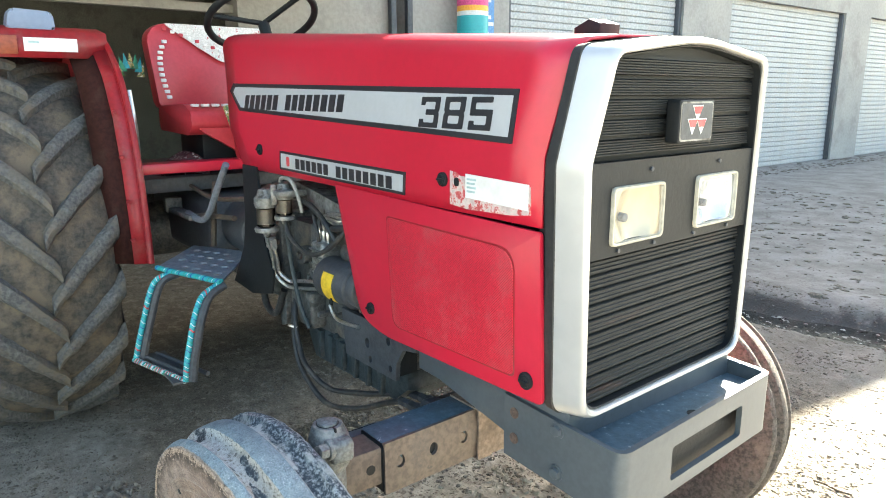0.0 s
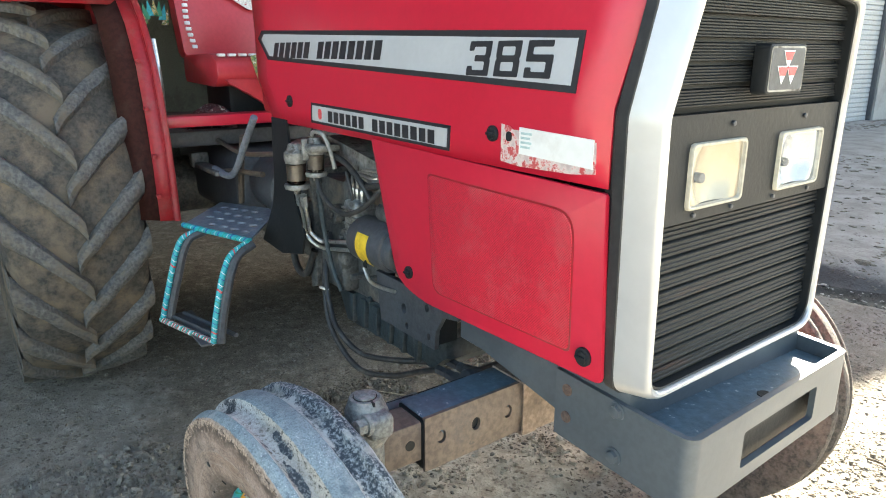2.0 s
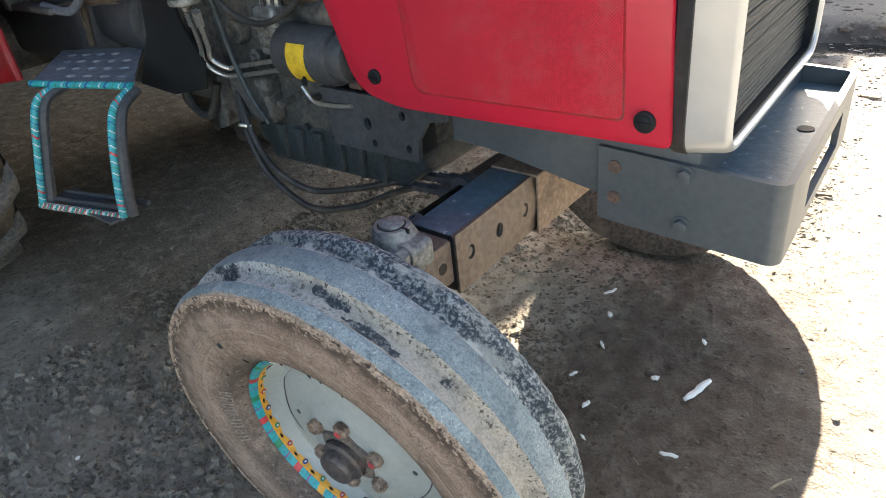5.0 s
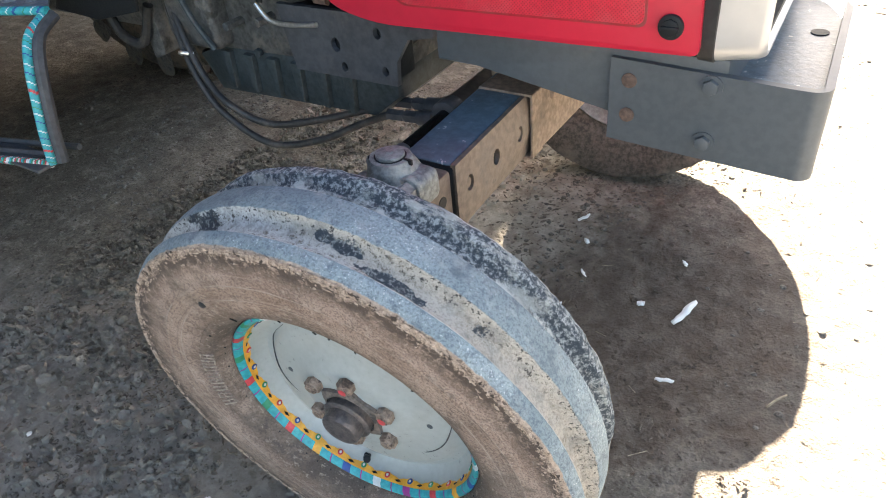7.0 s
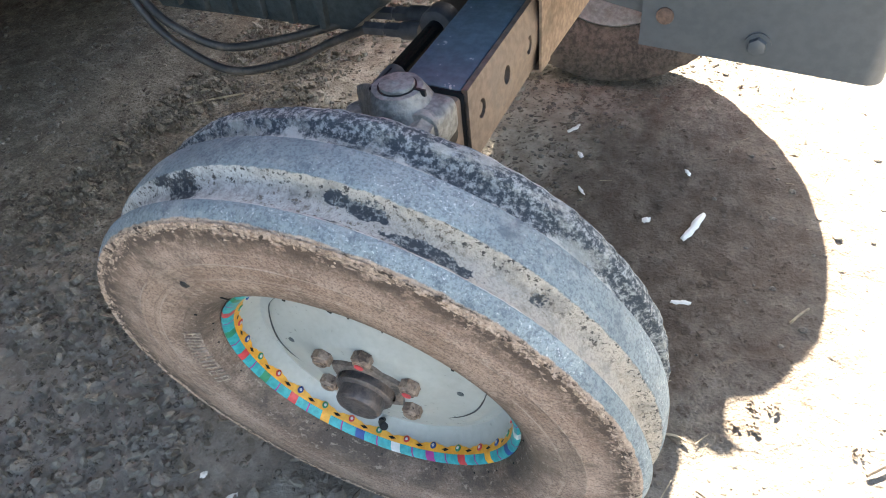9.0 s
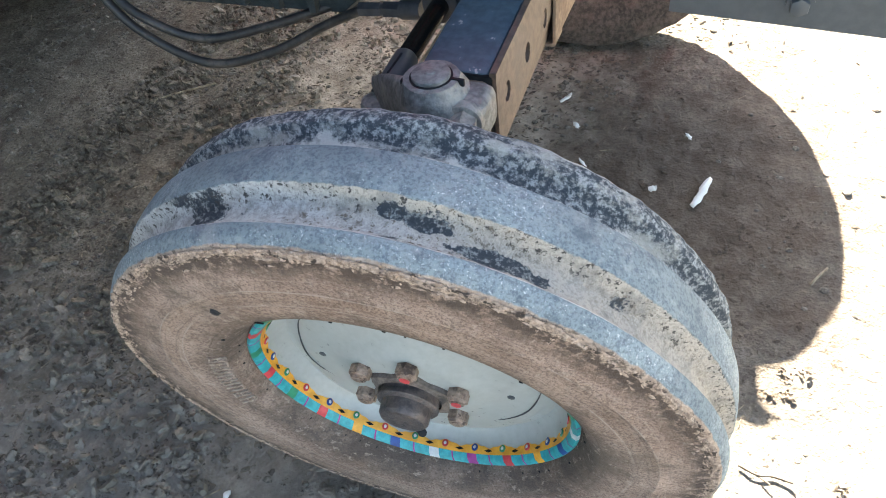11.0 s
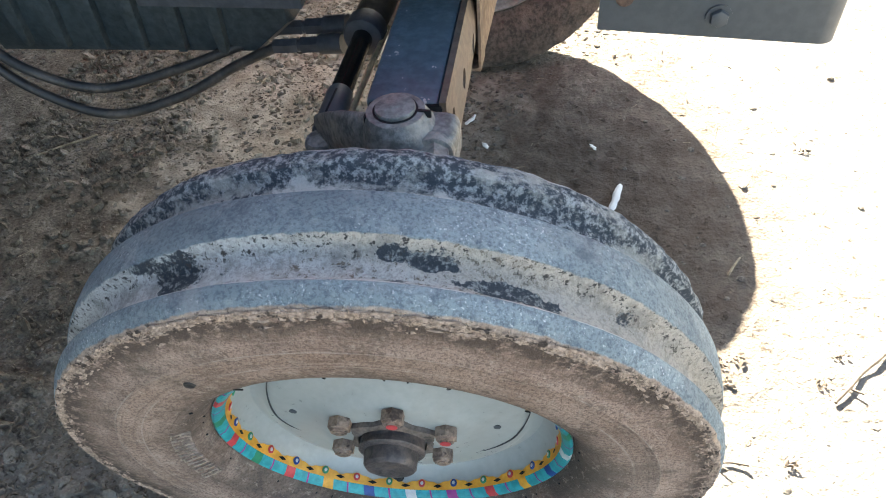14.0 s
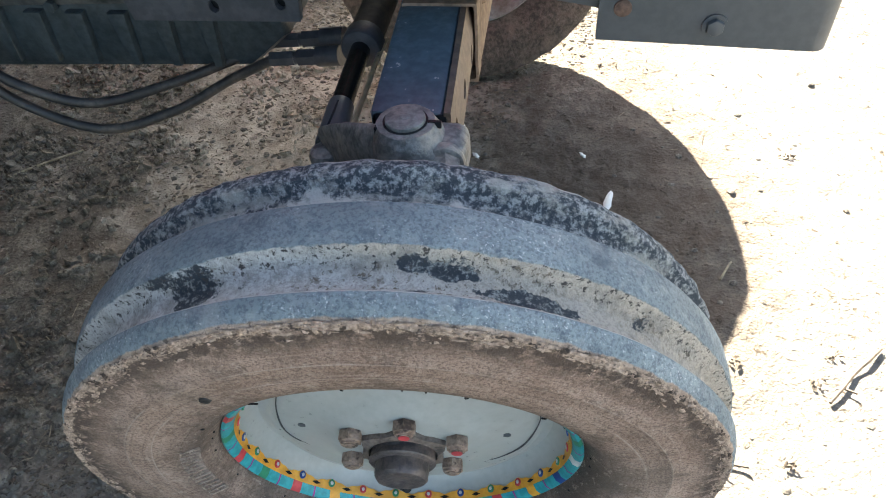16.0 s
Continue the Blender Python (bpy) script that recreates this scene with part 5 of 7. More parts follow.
# box added round the beam's middle to carry the bounced sunlight as colour
part("axle_lit_skin", new_box((-0.058, -0.165, 0.5385), (0.0482, 0.165, 0.6630), 0.004), AXLE_TAN, tractor, "middle of the axle under the frame, tan lightened for bounced sun")
for y in (-0.42, -0.245):
    part("hole_plug", cyl(bmesh.new(), (0.036, y - 0.003, 0.608), (0.0425, y - 0.003, 0.608), 0.0098, n=16), AXLE_DUST, tractor)


# steering knuckles
def knuckle(s):
    """s is -1 on the near side."""
    x, y = 0.019, 0.577 * s
    bm = bmesh.new()
    cyl(bm, (x, y, 0.45), (x, y, 0.66), 0.034, n=32, bevel=0.006)
    # cast head: a low shoulder that swells into the body
    rings = []
    for z, r, side in ((0.640, 0.036, 0.0), (0.655, 0.041, 0.004), (0.690, 0.042, 0.006), (0.708, 0.040, 0.005), (0.722, 0.035, 0.002), (0.730, 0.0315, 0.0), (0.734, 0.0295, 0.0), (0.7345, 0.0245, 0.0)):
        ring = []
        for k in range(36):
            a = 2 * math.pi * k / 36
            rr = r + side * max(0.0, math.cos(a)) - side * 0.8 * max(0.0, -math.cos(a)) + 0.0011 * noise.noise((3 * math.cos(a), 3 * math.sin(a), z * 60))
            ring.append(bm.verts.new((x + rr * math.cos(a), y + rr * math.sin(a), z)))
        rings.append(ring)
    for ra, rb in zip(rings, rings[1:]):
        bridge(bm, ra, rb)
    bm.faces.new(rings[-1])
    cyl(bm, (x, y, 0.34), (x, y, 0.46), 0.045, n=28, bevel=0.006)
    cyl(bm, (x, y, 0.385), (x, 0.70 * s, 0.379), 0.032, 0.025, n=24)
    k = part("steering_knuckle", bm, KNUCKLE, tractor, "greasy cast steering knuckle", angle=50)
    bm = cyl(bmesh.new(), (x, y, 0.733), (x, y, 0.7395), 0.0205, n=36, bevel=0.002)
    cyl(bm, (x, y, 0.738), (x, y, 0.7405), 0.005, n=12, bevel=0.0008)
    part("kingpin_cap", bm, KNUCKLE, k)
    # black pieces stand for the shade in the groove, keyway and grease hole
    part("cap_groove", cyl(bmesh.new(), (x, y, 0.7340), (x, y, 0.7352), 0.0228, n=36), BLACK, k)
    part("keyway", new_box((x + 0.020, y - 0.0016, 0.728), (x + 0.036, y + 0.0016, 0.7356)), BLACK, k)
    part("grease_hole", new_box((x - 0.030, min(y + 0.006 * s, y + 0.013 * s), 0.724), (x - 0.022, max(y + 0.006 * s, y + 0.013 * s), 0.7338), 0.001), BLACK, k)
    # the steering arm slopes back and down to the ball joint of the ram
    bm = bmesh.new()
    secs = []
    for u, v, z, w, h in ((0.0, 0.0, 0.690, 0.038, 0.030), (-0.030, 0.010, 0.686, 0.040, 0.028), (-0.062, 0.030, 0.672, 0.038, 0.026), (-0.092, 0.055, 0.654, 0.034, 0.024), (-0.118, 0.080, 0.636, 0.026, 0.020), (-0.130, 0.092, 0.628, 0.012, 0.010)):
        c, d = Vector((x + u, y - v * s, z)), Vector((0.62, 0.78 * s, 0))
        secs.append([bm.verts.new(c + d * w * math.cos(t) + Vector((0, 0, h * math.sin(t) * (1.0 if math.sin(t) > 0 else 1.5)))) for t in [2 * math.pi * q / 16 for q in range(16)]])
    for ra, rb in zip(secs, secs[1:]):
        bridge(bm, ra, rb)
    bm.faces.new(secs[0])
    bm.faces.new(secs[-1])
    for vert in bm.verts:
        vert.co += 0.0025 * noise.noise_vector(vert.co * 45)
    part("steering_arm", bm, KNUCKLE, k, angle=60)
    # clamp ear and its bolt
    bm = bmesh.new()
    box(bm, (x + 0.012, min(y - 0.030 * s, y + 0.022 * s), 0.668), (x + 0.062, max(y - 0.030 * s, y + 0.022 * s), 0.719), 0.014, 3)
    part("clamp_ear", bm, KNUCKLE, k)
    bm = bmesh.new()
    cyl(bm, (x + 0.040, y + 0.012 * s, 0.700), (x + 0.046, y + 0.046 * s, 0.704), 0.0155, n=6, bevel=0.003)
    cyl(bm, (x + 0.040, y + 0.012 * s, 0.700), (x + 0.041, y + 0.026 * s, 0.701), 0.0205, n=24, bevel=0.003)
    part("clamp_bolt", bm, KNUCKLE, k)


knuckle(-1)
knuckle(1)

# the far half of the axle stands a little further back
for ob in [o for o in bpy.data.objects if o.name.split(".")[0] in ("axle_beam", "axle_face", "axle_arm", "sleeve_mouth", "arm_hole", "axle_hole_shade", "steering_knuckle", "kingpin_cap", "steering_arm", "clamp_bolt", "clamp_ear")]:
    for v in ob.data.vertices:
        v.co.x -= 0.054 * max(0.0, v.co.y + 0.25)

# power steering ram behind the axle
RAM_BROWN = surface("greasy_ram_body", (0.05, 0.04, 0.035), (0.09, 0.07, 0.055), 0.45, dust=(0.22, 0.16, 0.11), dust_at=(0.5, 0.75))
bm = cyl(bmesh.new(), (-0.126, -0.20, 0.600), (-0.126, 0.22, 0.600), 0.027, n=28, bevel=0.004)
ram = part("steering_ram", bm, RAM_BROWN, tractor, "hydraulic steering ram behind the axle")
part("ram_gland", cyl(bmesh.new(), (-0.126, -0.228, 0.600), (-0.126, -0.190, 0.600), 0.031, n=28, bevel=0.005), GREY_DARK, ram)
part("ram_rod", cyl(bmesh.new(), (-0.120, -0.375, 0.602), (-0.126, -0.22, 0.600), 0.0150, n=28), CHROME_ROD, ram)
bm = cyl(bmesh.new(), (-0.115, -0.460, 0.603), (-0.120, -0.370, 0.602), 0.0178, n=28, bevel=0.003)
part("rod_clamp", bm, GREY, ram, "split steel rod clamp")
# black strip for the shade in the clamp's slot
part("clamp_slot", new_box((-0.119, -0.461, 0.616), (-0.116, -0.385, 0.6212), 0.0005), BLACK, ram)
part("ball_joint", cyl(bmesh.new(), (-0.108, -0.492, 0.560), (-0.108, -0.492, 0.625), 0.020, n=24, bevel=0.008), KNUCKLE, ram)
# pale bar put in for the sunlit edge along the ram rod
part("sunlit_edge_bar", pipe(bmesh.new(), [(-0.098, -0.18, 0.592), (-0.096, -0.3, 0.598), (-0.092, -0.46, 0.604)], 0.0040), surface("sunlit_edge_pale", (0.62, 0.50, 0.33), (0.70, 0.58, 0.40), 0.3, metal=0.6), ram, "thin bar painted pale for the rod's sunlit edge")
for dy, dz in ((-0.015, -0.006), (0.02, 0.006)):
    bm = bmesh.new()
    cyl(bm, (-0.285, -0.185 + dy, 0.570 + dz), (-0.245, -0.183 + dy, 0.572 + dz), 0.0125, n=6, bevel=0.001)
    cyl(bm, (-0.25, -0.183 + dy, 0.572 + dz), (-0.235, -0.183 + dy, 0.573 + dz), 0.010, n=12)
    cyl(bm, (-0.238, -0.183 + dy, 0.573 + dz), (-0.20, -0.185 + dy, 0.577 + dz), 0.014, n=6, bevel=0.001)
    cyl(bm, (-0.205, -0.185 + dy, 0.577 + dz), (-0.165, -0.19 + dy, 0.583 + dz), 0.016, n=12)
    part("hose_fitting", bm, GREY_DARK, ram)

# hydraulic hoses that sag under the engine
for i, (dy, dz) in enumerate(((-0.015, -0.006), (0.02, 0.006))):
    up = 0.045 * i
    pts = [(-0.90 + 0.02 * i, -0.20, 0.80), (-0.83 + 0.03 * i, -0.25 - 0.01 * i, 0.70), (-0.765 + 0.03 * i, -0.28, 0.60), (-0.70 + 0.03 * i, -0.285, 0.525 + up * 0.6), (-0.586, -0.27 + 0.01 * i, 0.465 + up),
           (-0.464, -0.235 + 0.01 * i, 0.482 + up), (-0.36, -0.205 + 0.01 * i, 0.528 + up * 0.6), (-0.28, -0.185 + dy, 0.570 + dz)]
    part("hydraulic_hose", pipe(bmesh.new(), pts, 0.0084, 12), RUBBER, tractor, "black rubber hydraulic hose, dusty")
part("hose_clip", pipe(bmesh.new(), [(-0.81, -0.27, 0.65), (-0.79, -0.285, 0.66), (-0.765, -0.27, 0.655)], 0.005), STEEL, tractor)

# engine side
bm = holed(bmesh.new(), [(-0.46, 0.80), (-0.44, 0.67), (-0.19, 0.672), (-0.185, 0.72), (-0.155, 0.765), (-0.10, 0.775), (-0.10, 0.80)],
           [circle(-0.325, 0.735, 0.011, 12, 1.3), circle(-0.222, 0.768, 0.009, 12, 1.2), circle(-0.214, 0.698, 0.008, 12, 1.2), circle(-0.312, 0.693, 0.008, 12, 1.2)], lambda u, v, w: (u, w, v), -0.276, -0.264)
rail = part("side_rail", bm, GREY_DARK, tractor, "grey steel engine side rail with bolt holes")
part("rail_web", new_box((-0.45, -0.262, 0.675), (-0.20, -0.20, 0.79), 0.004), BLACK, rail)
for k in range(6):
    x = -0.745 + k * 0.072
    bm = prism(bmesh.new(), [(x, 0.645), (x + 0.03, 0.645), (x + 0.022, 0.555), (x + 0.008, 0.555)], "y", -0.214, -0.19, 0.003)
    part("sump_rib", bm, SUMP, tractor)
for x in (-0.80, -0.62, -0.44, -0.30):
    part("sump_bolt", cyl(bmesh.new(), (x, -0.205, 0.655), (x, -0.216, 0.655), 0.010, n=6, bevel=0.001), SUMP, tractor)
part("bell_flange", prism(bmesh.new(), round_poly([(-0.98, 1.0), (-0.93, 1.0), (-0.92, 0.62), (-0.97, 0.60)], 0.01, 3), "y", -0.235, 0.235, 0.004), ENGINE, tractor)
bm = bmesh.new()
cyl(bm, (-0.575, -0.245, 0.862), (-0.40, -0.245, 0.862), 0.062, n=36, bevel=0.010)
cyl(bm, (-0.41, -0.245, 0.862), (-0.36, -0.245, 0.862), 0.052, n=36, bevel=0.006)
starter = part("starter_motor", bm, GREY_DARK, tractor, "grey starter motor with yellow label")
bm = bmesh.new()
rows = []
for k in range(9):
    a = math.pi + radians(-52 + 85 * k / 8)
    rows.append([bm.verts.new((x, -0.245 + 0.0632 * math.cos(a), 0.862 - 0.0632 * math.sin(a))) for x in (-0.515, -0.455)])
for a, b in zip(rows, rows[1:]):
    bm.faces.new((a[0], a[1], b[1], b[0]))
part("yellow_label", bm, YELLOW, starter, "yellow warning label")
bm = bmesh.new()
prism(bm, [(-0.490, 0.815), (-0.478, 0.828), (-0.470, 0.818), (-0.474, 0.806), (-0.486, 0.806)], "y", -0.2985, -0.296)
part("label_mark", bm, BLACK, starter, smooth=False)
bm = cyl(bmesh.new(), (-0.50, -0.225, 0.945), (-0.40, -0.225, 0.945), 0.028, n=24, bevel=0.004)
cyl(bm, (-0.40, -0.225, 0.945), (-0.37, -0.225, 0.945), 0.018, n=16, bevel=0.002)
part("solenoid", bm, ENGINE, starter)
for x, z in ((-0.365, 0.90), (-0.36, 0.815)):
    part("stud", cyl(bmesh.new(), (x, -0.27, z), (x + 0.03, -0.27, z), 0.009, n=6), RUST_DARK, starter)
part("starter_lead", pipe(bmesh.new(), [(-0.50, -0.29, 0.80), (-0.47, -0.29, 0.77), (-0.42, -0.285, 0.765), (-0.36, -0.28, 0.77)], 0.005), STEEL, starter)

# fuel filters and their pipes
for x, y, tilt, size in ((-0.800, -0.338, 0.0, 1.0), (-0.738, -0.305, 0.030, 0.84)):
    bm = lathe(bmesh.new(), [(0.0, 0.001), (0.0, 0.030), (0.012, 0.034), (0.030, 0.033), (0.040, 0.024), (0.055, 0.020), (0.060, 0.001)], 28)
    head = part("fuel_filter", bm, PALE_ALLOY, tractor, "alloy fuel filter head over a glass bowl")
    head.matrix_basis = pose(x, y, 1.045 + tilt, 90, 0, 0) @ Matrix.Scale(size, 4)
    bm = lathe(bmesh.new(), [(0.0, 0.001), (0.0, 0.029), (-0.055, 0.028), (-0.060, 0.022), (-0.060, 0.001)], 28)
    part("bowl", bm, BOWL, head).visible_shadow = False
    bm = lathe(bmesh.new(), [(-0.004, 0.001), (-0.004, 0.020), (-0.05, 0.020), (-0.05, 0.001)], 20)
    part("filter_element", bm, AXLE_DUST, head)
    bm = lathe(bmesh.new(), [(-0.060, 0.001), (-0.060, 0.035), (-0.066, 0.037), (-0.074, 0.035), (-0.076, 0.012), (-0.09, 0.010), (-0.09, 0.001)], 28)
    part("base_ring", bm, PALE_ALLOY, head)
bm = bmesh.new()
box(bm, (-0.79, -0.34, 1.085), (-0.69, -0.25, 1.105), 0.006)
box(bm, (-0.745, -0.345, 1.06), (-0.733, -0.325, 1.12), 0.004)
part("filter_bracket", bm, PALE_ALLOY, tractor)
part("filter_loop", pipe(bmesh.new(), [(-0.76, -0.30, 1.10), (-0.74, -0.31, 1.135), (-0.70, -0.30, 1.135), (-0.68, -0.29, 1.10), (-0.67, -0.28, 1.04)], 0.006), PALE_ALLOY, tractor)
for i in (0, 1):
    d = 0.032 * i
    pts = [(-0.80 + d, -0.335, 0.955), (-0.815 + d, -0.325, 0.92), (-0.84 + d, -0.305, 0.865), (-0.865 + d, -0.29, 0.815 + d * 0.4), (-0.83 + d, -0.275, 0.785 + d * 0.6), (-0.77, -0.265, 0.785 + d * 0.7), (-0.60, -0.262, 0.818 + d * 0.7)]
    p = part("fuel_pipe", pipe(bmesh.new(), pts, 0.006, 10), STEEL, tractor, "bright steel fuel pipe")
    part("pipe_nut", cyl(bmesh.new(), (-0.80 + d, -0.335, 0.955), (-0.815 + d, -0.325, 0.92), 0.011, n=6), STEEL, p)
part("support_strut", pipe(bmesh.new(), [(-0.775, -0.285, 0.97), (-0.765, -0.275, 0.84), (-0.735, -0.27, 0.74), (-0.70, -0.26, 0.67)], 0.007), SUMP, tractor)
bm = bmesh.new()
prism(bm, round_poly([(-0.86, 1.06), (-0.80, 1.12), (-0.50, 1.075), (-0.44, 1.02), (-0.55, 1.01), (-0.70, 1.055)], 0.015, 3), "y", -0.24, -0.14, 0.014)
part("manifold", bm, PALE_ALLOY, tractor, "pale stained alloy manifold")
for pts, r in (([(-0.76, -0.30, 1.06), (-0.70, -0.31, 0.97), (-0.60, -0.30, 0.93), (-0.50, -0.29, 0.96), (-0.43, -0.27, 1.02)], 0.007),
               ([(-0.72, -0.27, 1.08), (-0.62, -0.27, 1.06), (-0.54, -0.27, 1.02), (-0.50, -0.26, 0.97)], 0.008),
               ([(-0.66, -0.25, 1.03), (-0.63, -0.25, 0.96), (-0.655, -0.25, 0.90)], 0.005),
               ([(-0.61, -0.22, 0.99), (-0.53, -0.26, 1.01), (-0.42, -0.27, 1.03)], 0.009)):
    part("cable", pipe(bmesh.new(), pts, r, 10), RUBBER, tractor)
for lo, hi, mt in (((-0.72, -0.235, 0.90), (-0.62, -0.19, 1.0), ENGINE), ((-0.58, -0.24, 0.955), (-0.46, -0.19, 1.01), RAM_BROWN), ((-0.85, -0.25, 0.66), (-0.70, -0.19, 0.78), ENGINE)):
    part("engine_casting", new_box(lo, hi, 0.014, 3), mt, tractor)
for x, z in ((-0.68, 0.94), (-0.54, 0.985), (-0.78, 0.72), (-0.66, 0.72), (-0.56, 0.74)):
    part("engine_bolt", cyl(bmesh.new(), (x, -0.19, z), (x, -0.248, z), 0.010, n=6, bevel=0.001), ENGINE, tractor)

# injection pump with its ribbed body, delivery unions and pipes
pump = part("injection_pump", new_box((-0.665, -0.262, 0.845), (-0.590, -0.19, 0.955), 0.012, 3), PALE_ALLOY, tractor, "dusty alloy injection pump on the engine side")
for k in range(4):
    part("pump_rib", new_box((-0.669, -0.266, 0.862 + 0.022 * k), (-0.586, -0.20, 0.868 + 0.022 * k), 0.002), PALE_ALLOY, pump)
for k in range(3):
    x = -0.655 + 0.027 * k
    part("union", cyl(bmesh.new(), (x, -0.232, 0.95), (x, -0.232, 0.985), 0.008, n=6, bevel=0.001), STEEL, pump)
    part("delivery_pipe", pipe(bmesh.new(), [(x, -0.232, 0.98), (x + 0.01, -0.240, 1.015 + 0.008 * k), (x + 0.06, -0.250, 1.035 + 0.008 * k), (x + 0.14 + 0.03 * k, -0.240, 1.03 + 0.012 * k), (x + 0.18 + 0.03 * k, -0.20, 1.06)], 0.0038, 8), STEEL, pump)
for x, z, r in ((-0.80, 0.88, 0.030), (-0.735, 0.825, 0.020), (-0.43, 0.985, 0.022)):
    bm = cyl(bmesh.new(), (x, -0.195, z), (x, -0.232, z), r, n=20, bevel=0.004)
    cyl(bm, (x, -0.232, z), (x, -0.243, z), r * 0.45, n=6, bevel=0.001)
    part("engine_plug", bm, ENGINE, tractor)
for z in (0.70, 0.80, 0.90, 0.97):
    part("flange_bolt", cyl(bmesh.new(), (-0.95, -0.235, z), (-0.95, -0.245, z), 0.009, n=6, bevel=0.001), RUST_DARK, tractor)

# dash side plate
bm = prism(bmesh.new(), [(-1.05, 1.155), (-0.93, 1.155), (-0.905, 0.92), (-0.845, 0.82), (-0.87, 0.75), (-1.03, 0.715), (-1.20, 0.725), (-1.08, 0.87), (-1.055, 0.96)], "y", -0.306, -0.298, 0.002)
part("dash_side_plate", bm, BLACK, tractor, "dark steel plate below the dash")
part("drain_hose", pipe(bmesh.new(), [(-1.10, -0.24, 0.74), (-1.05, -0.25, 0.66), (-0.97, -0.25, 0.65), (-0.92, -0.24, 0.74)], 0.012), RUBBER, tractor)

# foot plate, pedals and step
foot = [(-1.037, -0.407), (-1.375, -0.52), (-1.66, -0.30), (-1.40, -0.165)]
holes = []
for i in range(5):
    for j in range(4):
        u, v = 0.14 + i * 0.17, 0.16 + j * 0.21
        if (i, j) in ((0, 3), (4, 0)):
            continue
        p = [(1 - u) * (1 - v) * foot[0][k] + u * (1 - v) * foot[1][k] + u * v * foot[2][k] + (1 - u) * v * foot[3][k] for k in (0, 1)]
        holes.append(circle(p[0], p[1], 0.0185, 12, 0.8))
FOOT = surface("worn_blue_grey_plate", (0.16, 0.19, 0.24), (0.24, 0.27, 0.31), 0.5, big=9, fine=60, bump=0.2, dust=(0.36, 0.16, 0.16), dust_at=(0.66, 0.72), dust_scale=12, spots=(0.33, 0.33, 0.32), spot_at=(0.62, 0.7), spot_scale=30)
bm = holed(bmesh.new(), foot, holes, lambda u, v, w: (u, v, w), 0.768, 0.775)
footplate = part("foot_plate", bm, FOOT, tractor, "worn perforated steel foot plate")


def taped_bar(pts, r, mats, seq, parent, name, n=10, steps=8, turn=1.0):
    """A bar wound with coloured tape."""
    bm = pipe(bmesh.new(), pts, r, n, True, steps)
    bm.faces.ensure_lookup_table()
    for i, f in enumerate(bm.faces):
        f.material_index = seq[int(i // n + turn * (i % n) * 6 / n) % len(seq)]
    return part(name, bm, mats, parent)


TAPES = [TEAL, TAPE_RED, TAPE_BLUE, TAPE_WHITE, TAPE_GREEN, TAPE_ORANGE]
taped_bar([(-1.037, -0.410, 0.771), (-1.15, -0.448, 0.771), (-1.26, -0.486, 0.771), (-1.375, -0.523, 0.771)], 0.010, TAPES, [0, 0, 0, 0, 2, 2, 0, 0, 0, 0, 3, 0, 0, 0, 0, 0, 4, 0, 0], footplate, "taped_edge", 12, 34, 1.6)
step = part("boarding_step", new_box((-1.335, -0.60, 0.462), (-1.005, -0.535, 0.470), 0.002), GREY_DARK, tractor, "hanging step with tape-wound bars")
seq = [0, 0, 0, 0, 0, 3, 0, 0, 0, 0, 0, 2, 0, 0, 0, 0, 0, 3, 0, 0, 0, 0, 1, 1, 0, 0, 0, 0, 0, 3, 0, 0, 0, 0, 4, 0, 0, 0, 0, 3, 0, 0, 0, 0, 0, 2, 0, 0]
for pts, nm in (([(-1.30, -0.495, 0.762), (-1.304, -0.545, 0.745), (-1.305, -0.573, 0.70), (-1.308, -0.597, 0.62), (-1.311, -0.620, 0.54), (-1.313, -0.640, 0.462)], "step_bar"),
                ([(-1.045, -0.42, 0.762), (-1.034, -0.475, 0.735), (-1.022, -0.508, 0.68), (-1.016, -0.532, 0.60), (-1.013, -0.549, 0.53), (-1.010, -0.56, 0.466)], "step_bar")):
    taped_bar(pts, 0.010, TAPES, seq, step, nm, 12, 26, 1.4)
    part("bar_backing", pipe(bmesh.new(), [(x + 0.004, y + 0.022, z - 0.004) for x, y, z in pts], 0.015, 8), GREY_DARK, step)
taped_bar([(-1.318, -0.642, 0.464), (-1.16, -0.601, 0.466), (-1.01, -0.562, 0.468)], 0.010, TAPES, [3, 3, 0, 4, 3, 1, 4, 3, 1, 0, 4, 1], step, "taped_tread", 12, 30)
for dy in (0.03, 0.075):
    part("tread_bar", pipe(bmesh.new(), [(-1.316, -0.642 + dy, 0.472), (-1.005, -0.562 + dy, 0.476)], 0.008, 6, False), GREY_DARK, step)
LEVER = surface("worn_grey_lever", (0.13, 0.145, 0.18), (0.20, 0.215, 0.25), 0.5, dust=(0.2, 0.18, 0.16), dust_at=(0.55, 0.8))
part("brake_lever", pipe(bmesh.new(), [(-1.12, -0.335, 1.15), (-1.22, -0.335, 1.06), (-1.32, -0.335, 0.965), (-1.39, -0.335, 0.925), (-1.47, -0.335, 0.915), (-1.58, -0.335, 0.925)], 0.012, 10), LEVER, tractor, "bent grey steel lever")
bm = new_box((-1.80, -0.36, 0.905), (-1.50, -0.31, 0.925), 0.006)
box(bm, (-1.80, -0.37, 0.905), (-1.76, -0.30, 0.965), 0.01)
part("pedal", bm, ENGINE, tractor, "worn foot pedal")

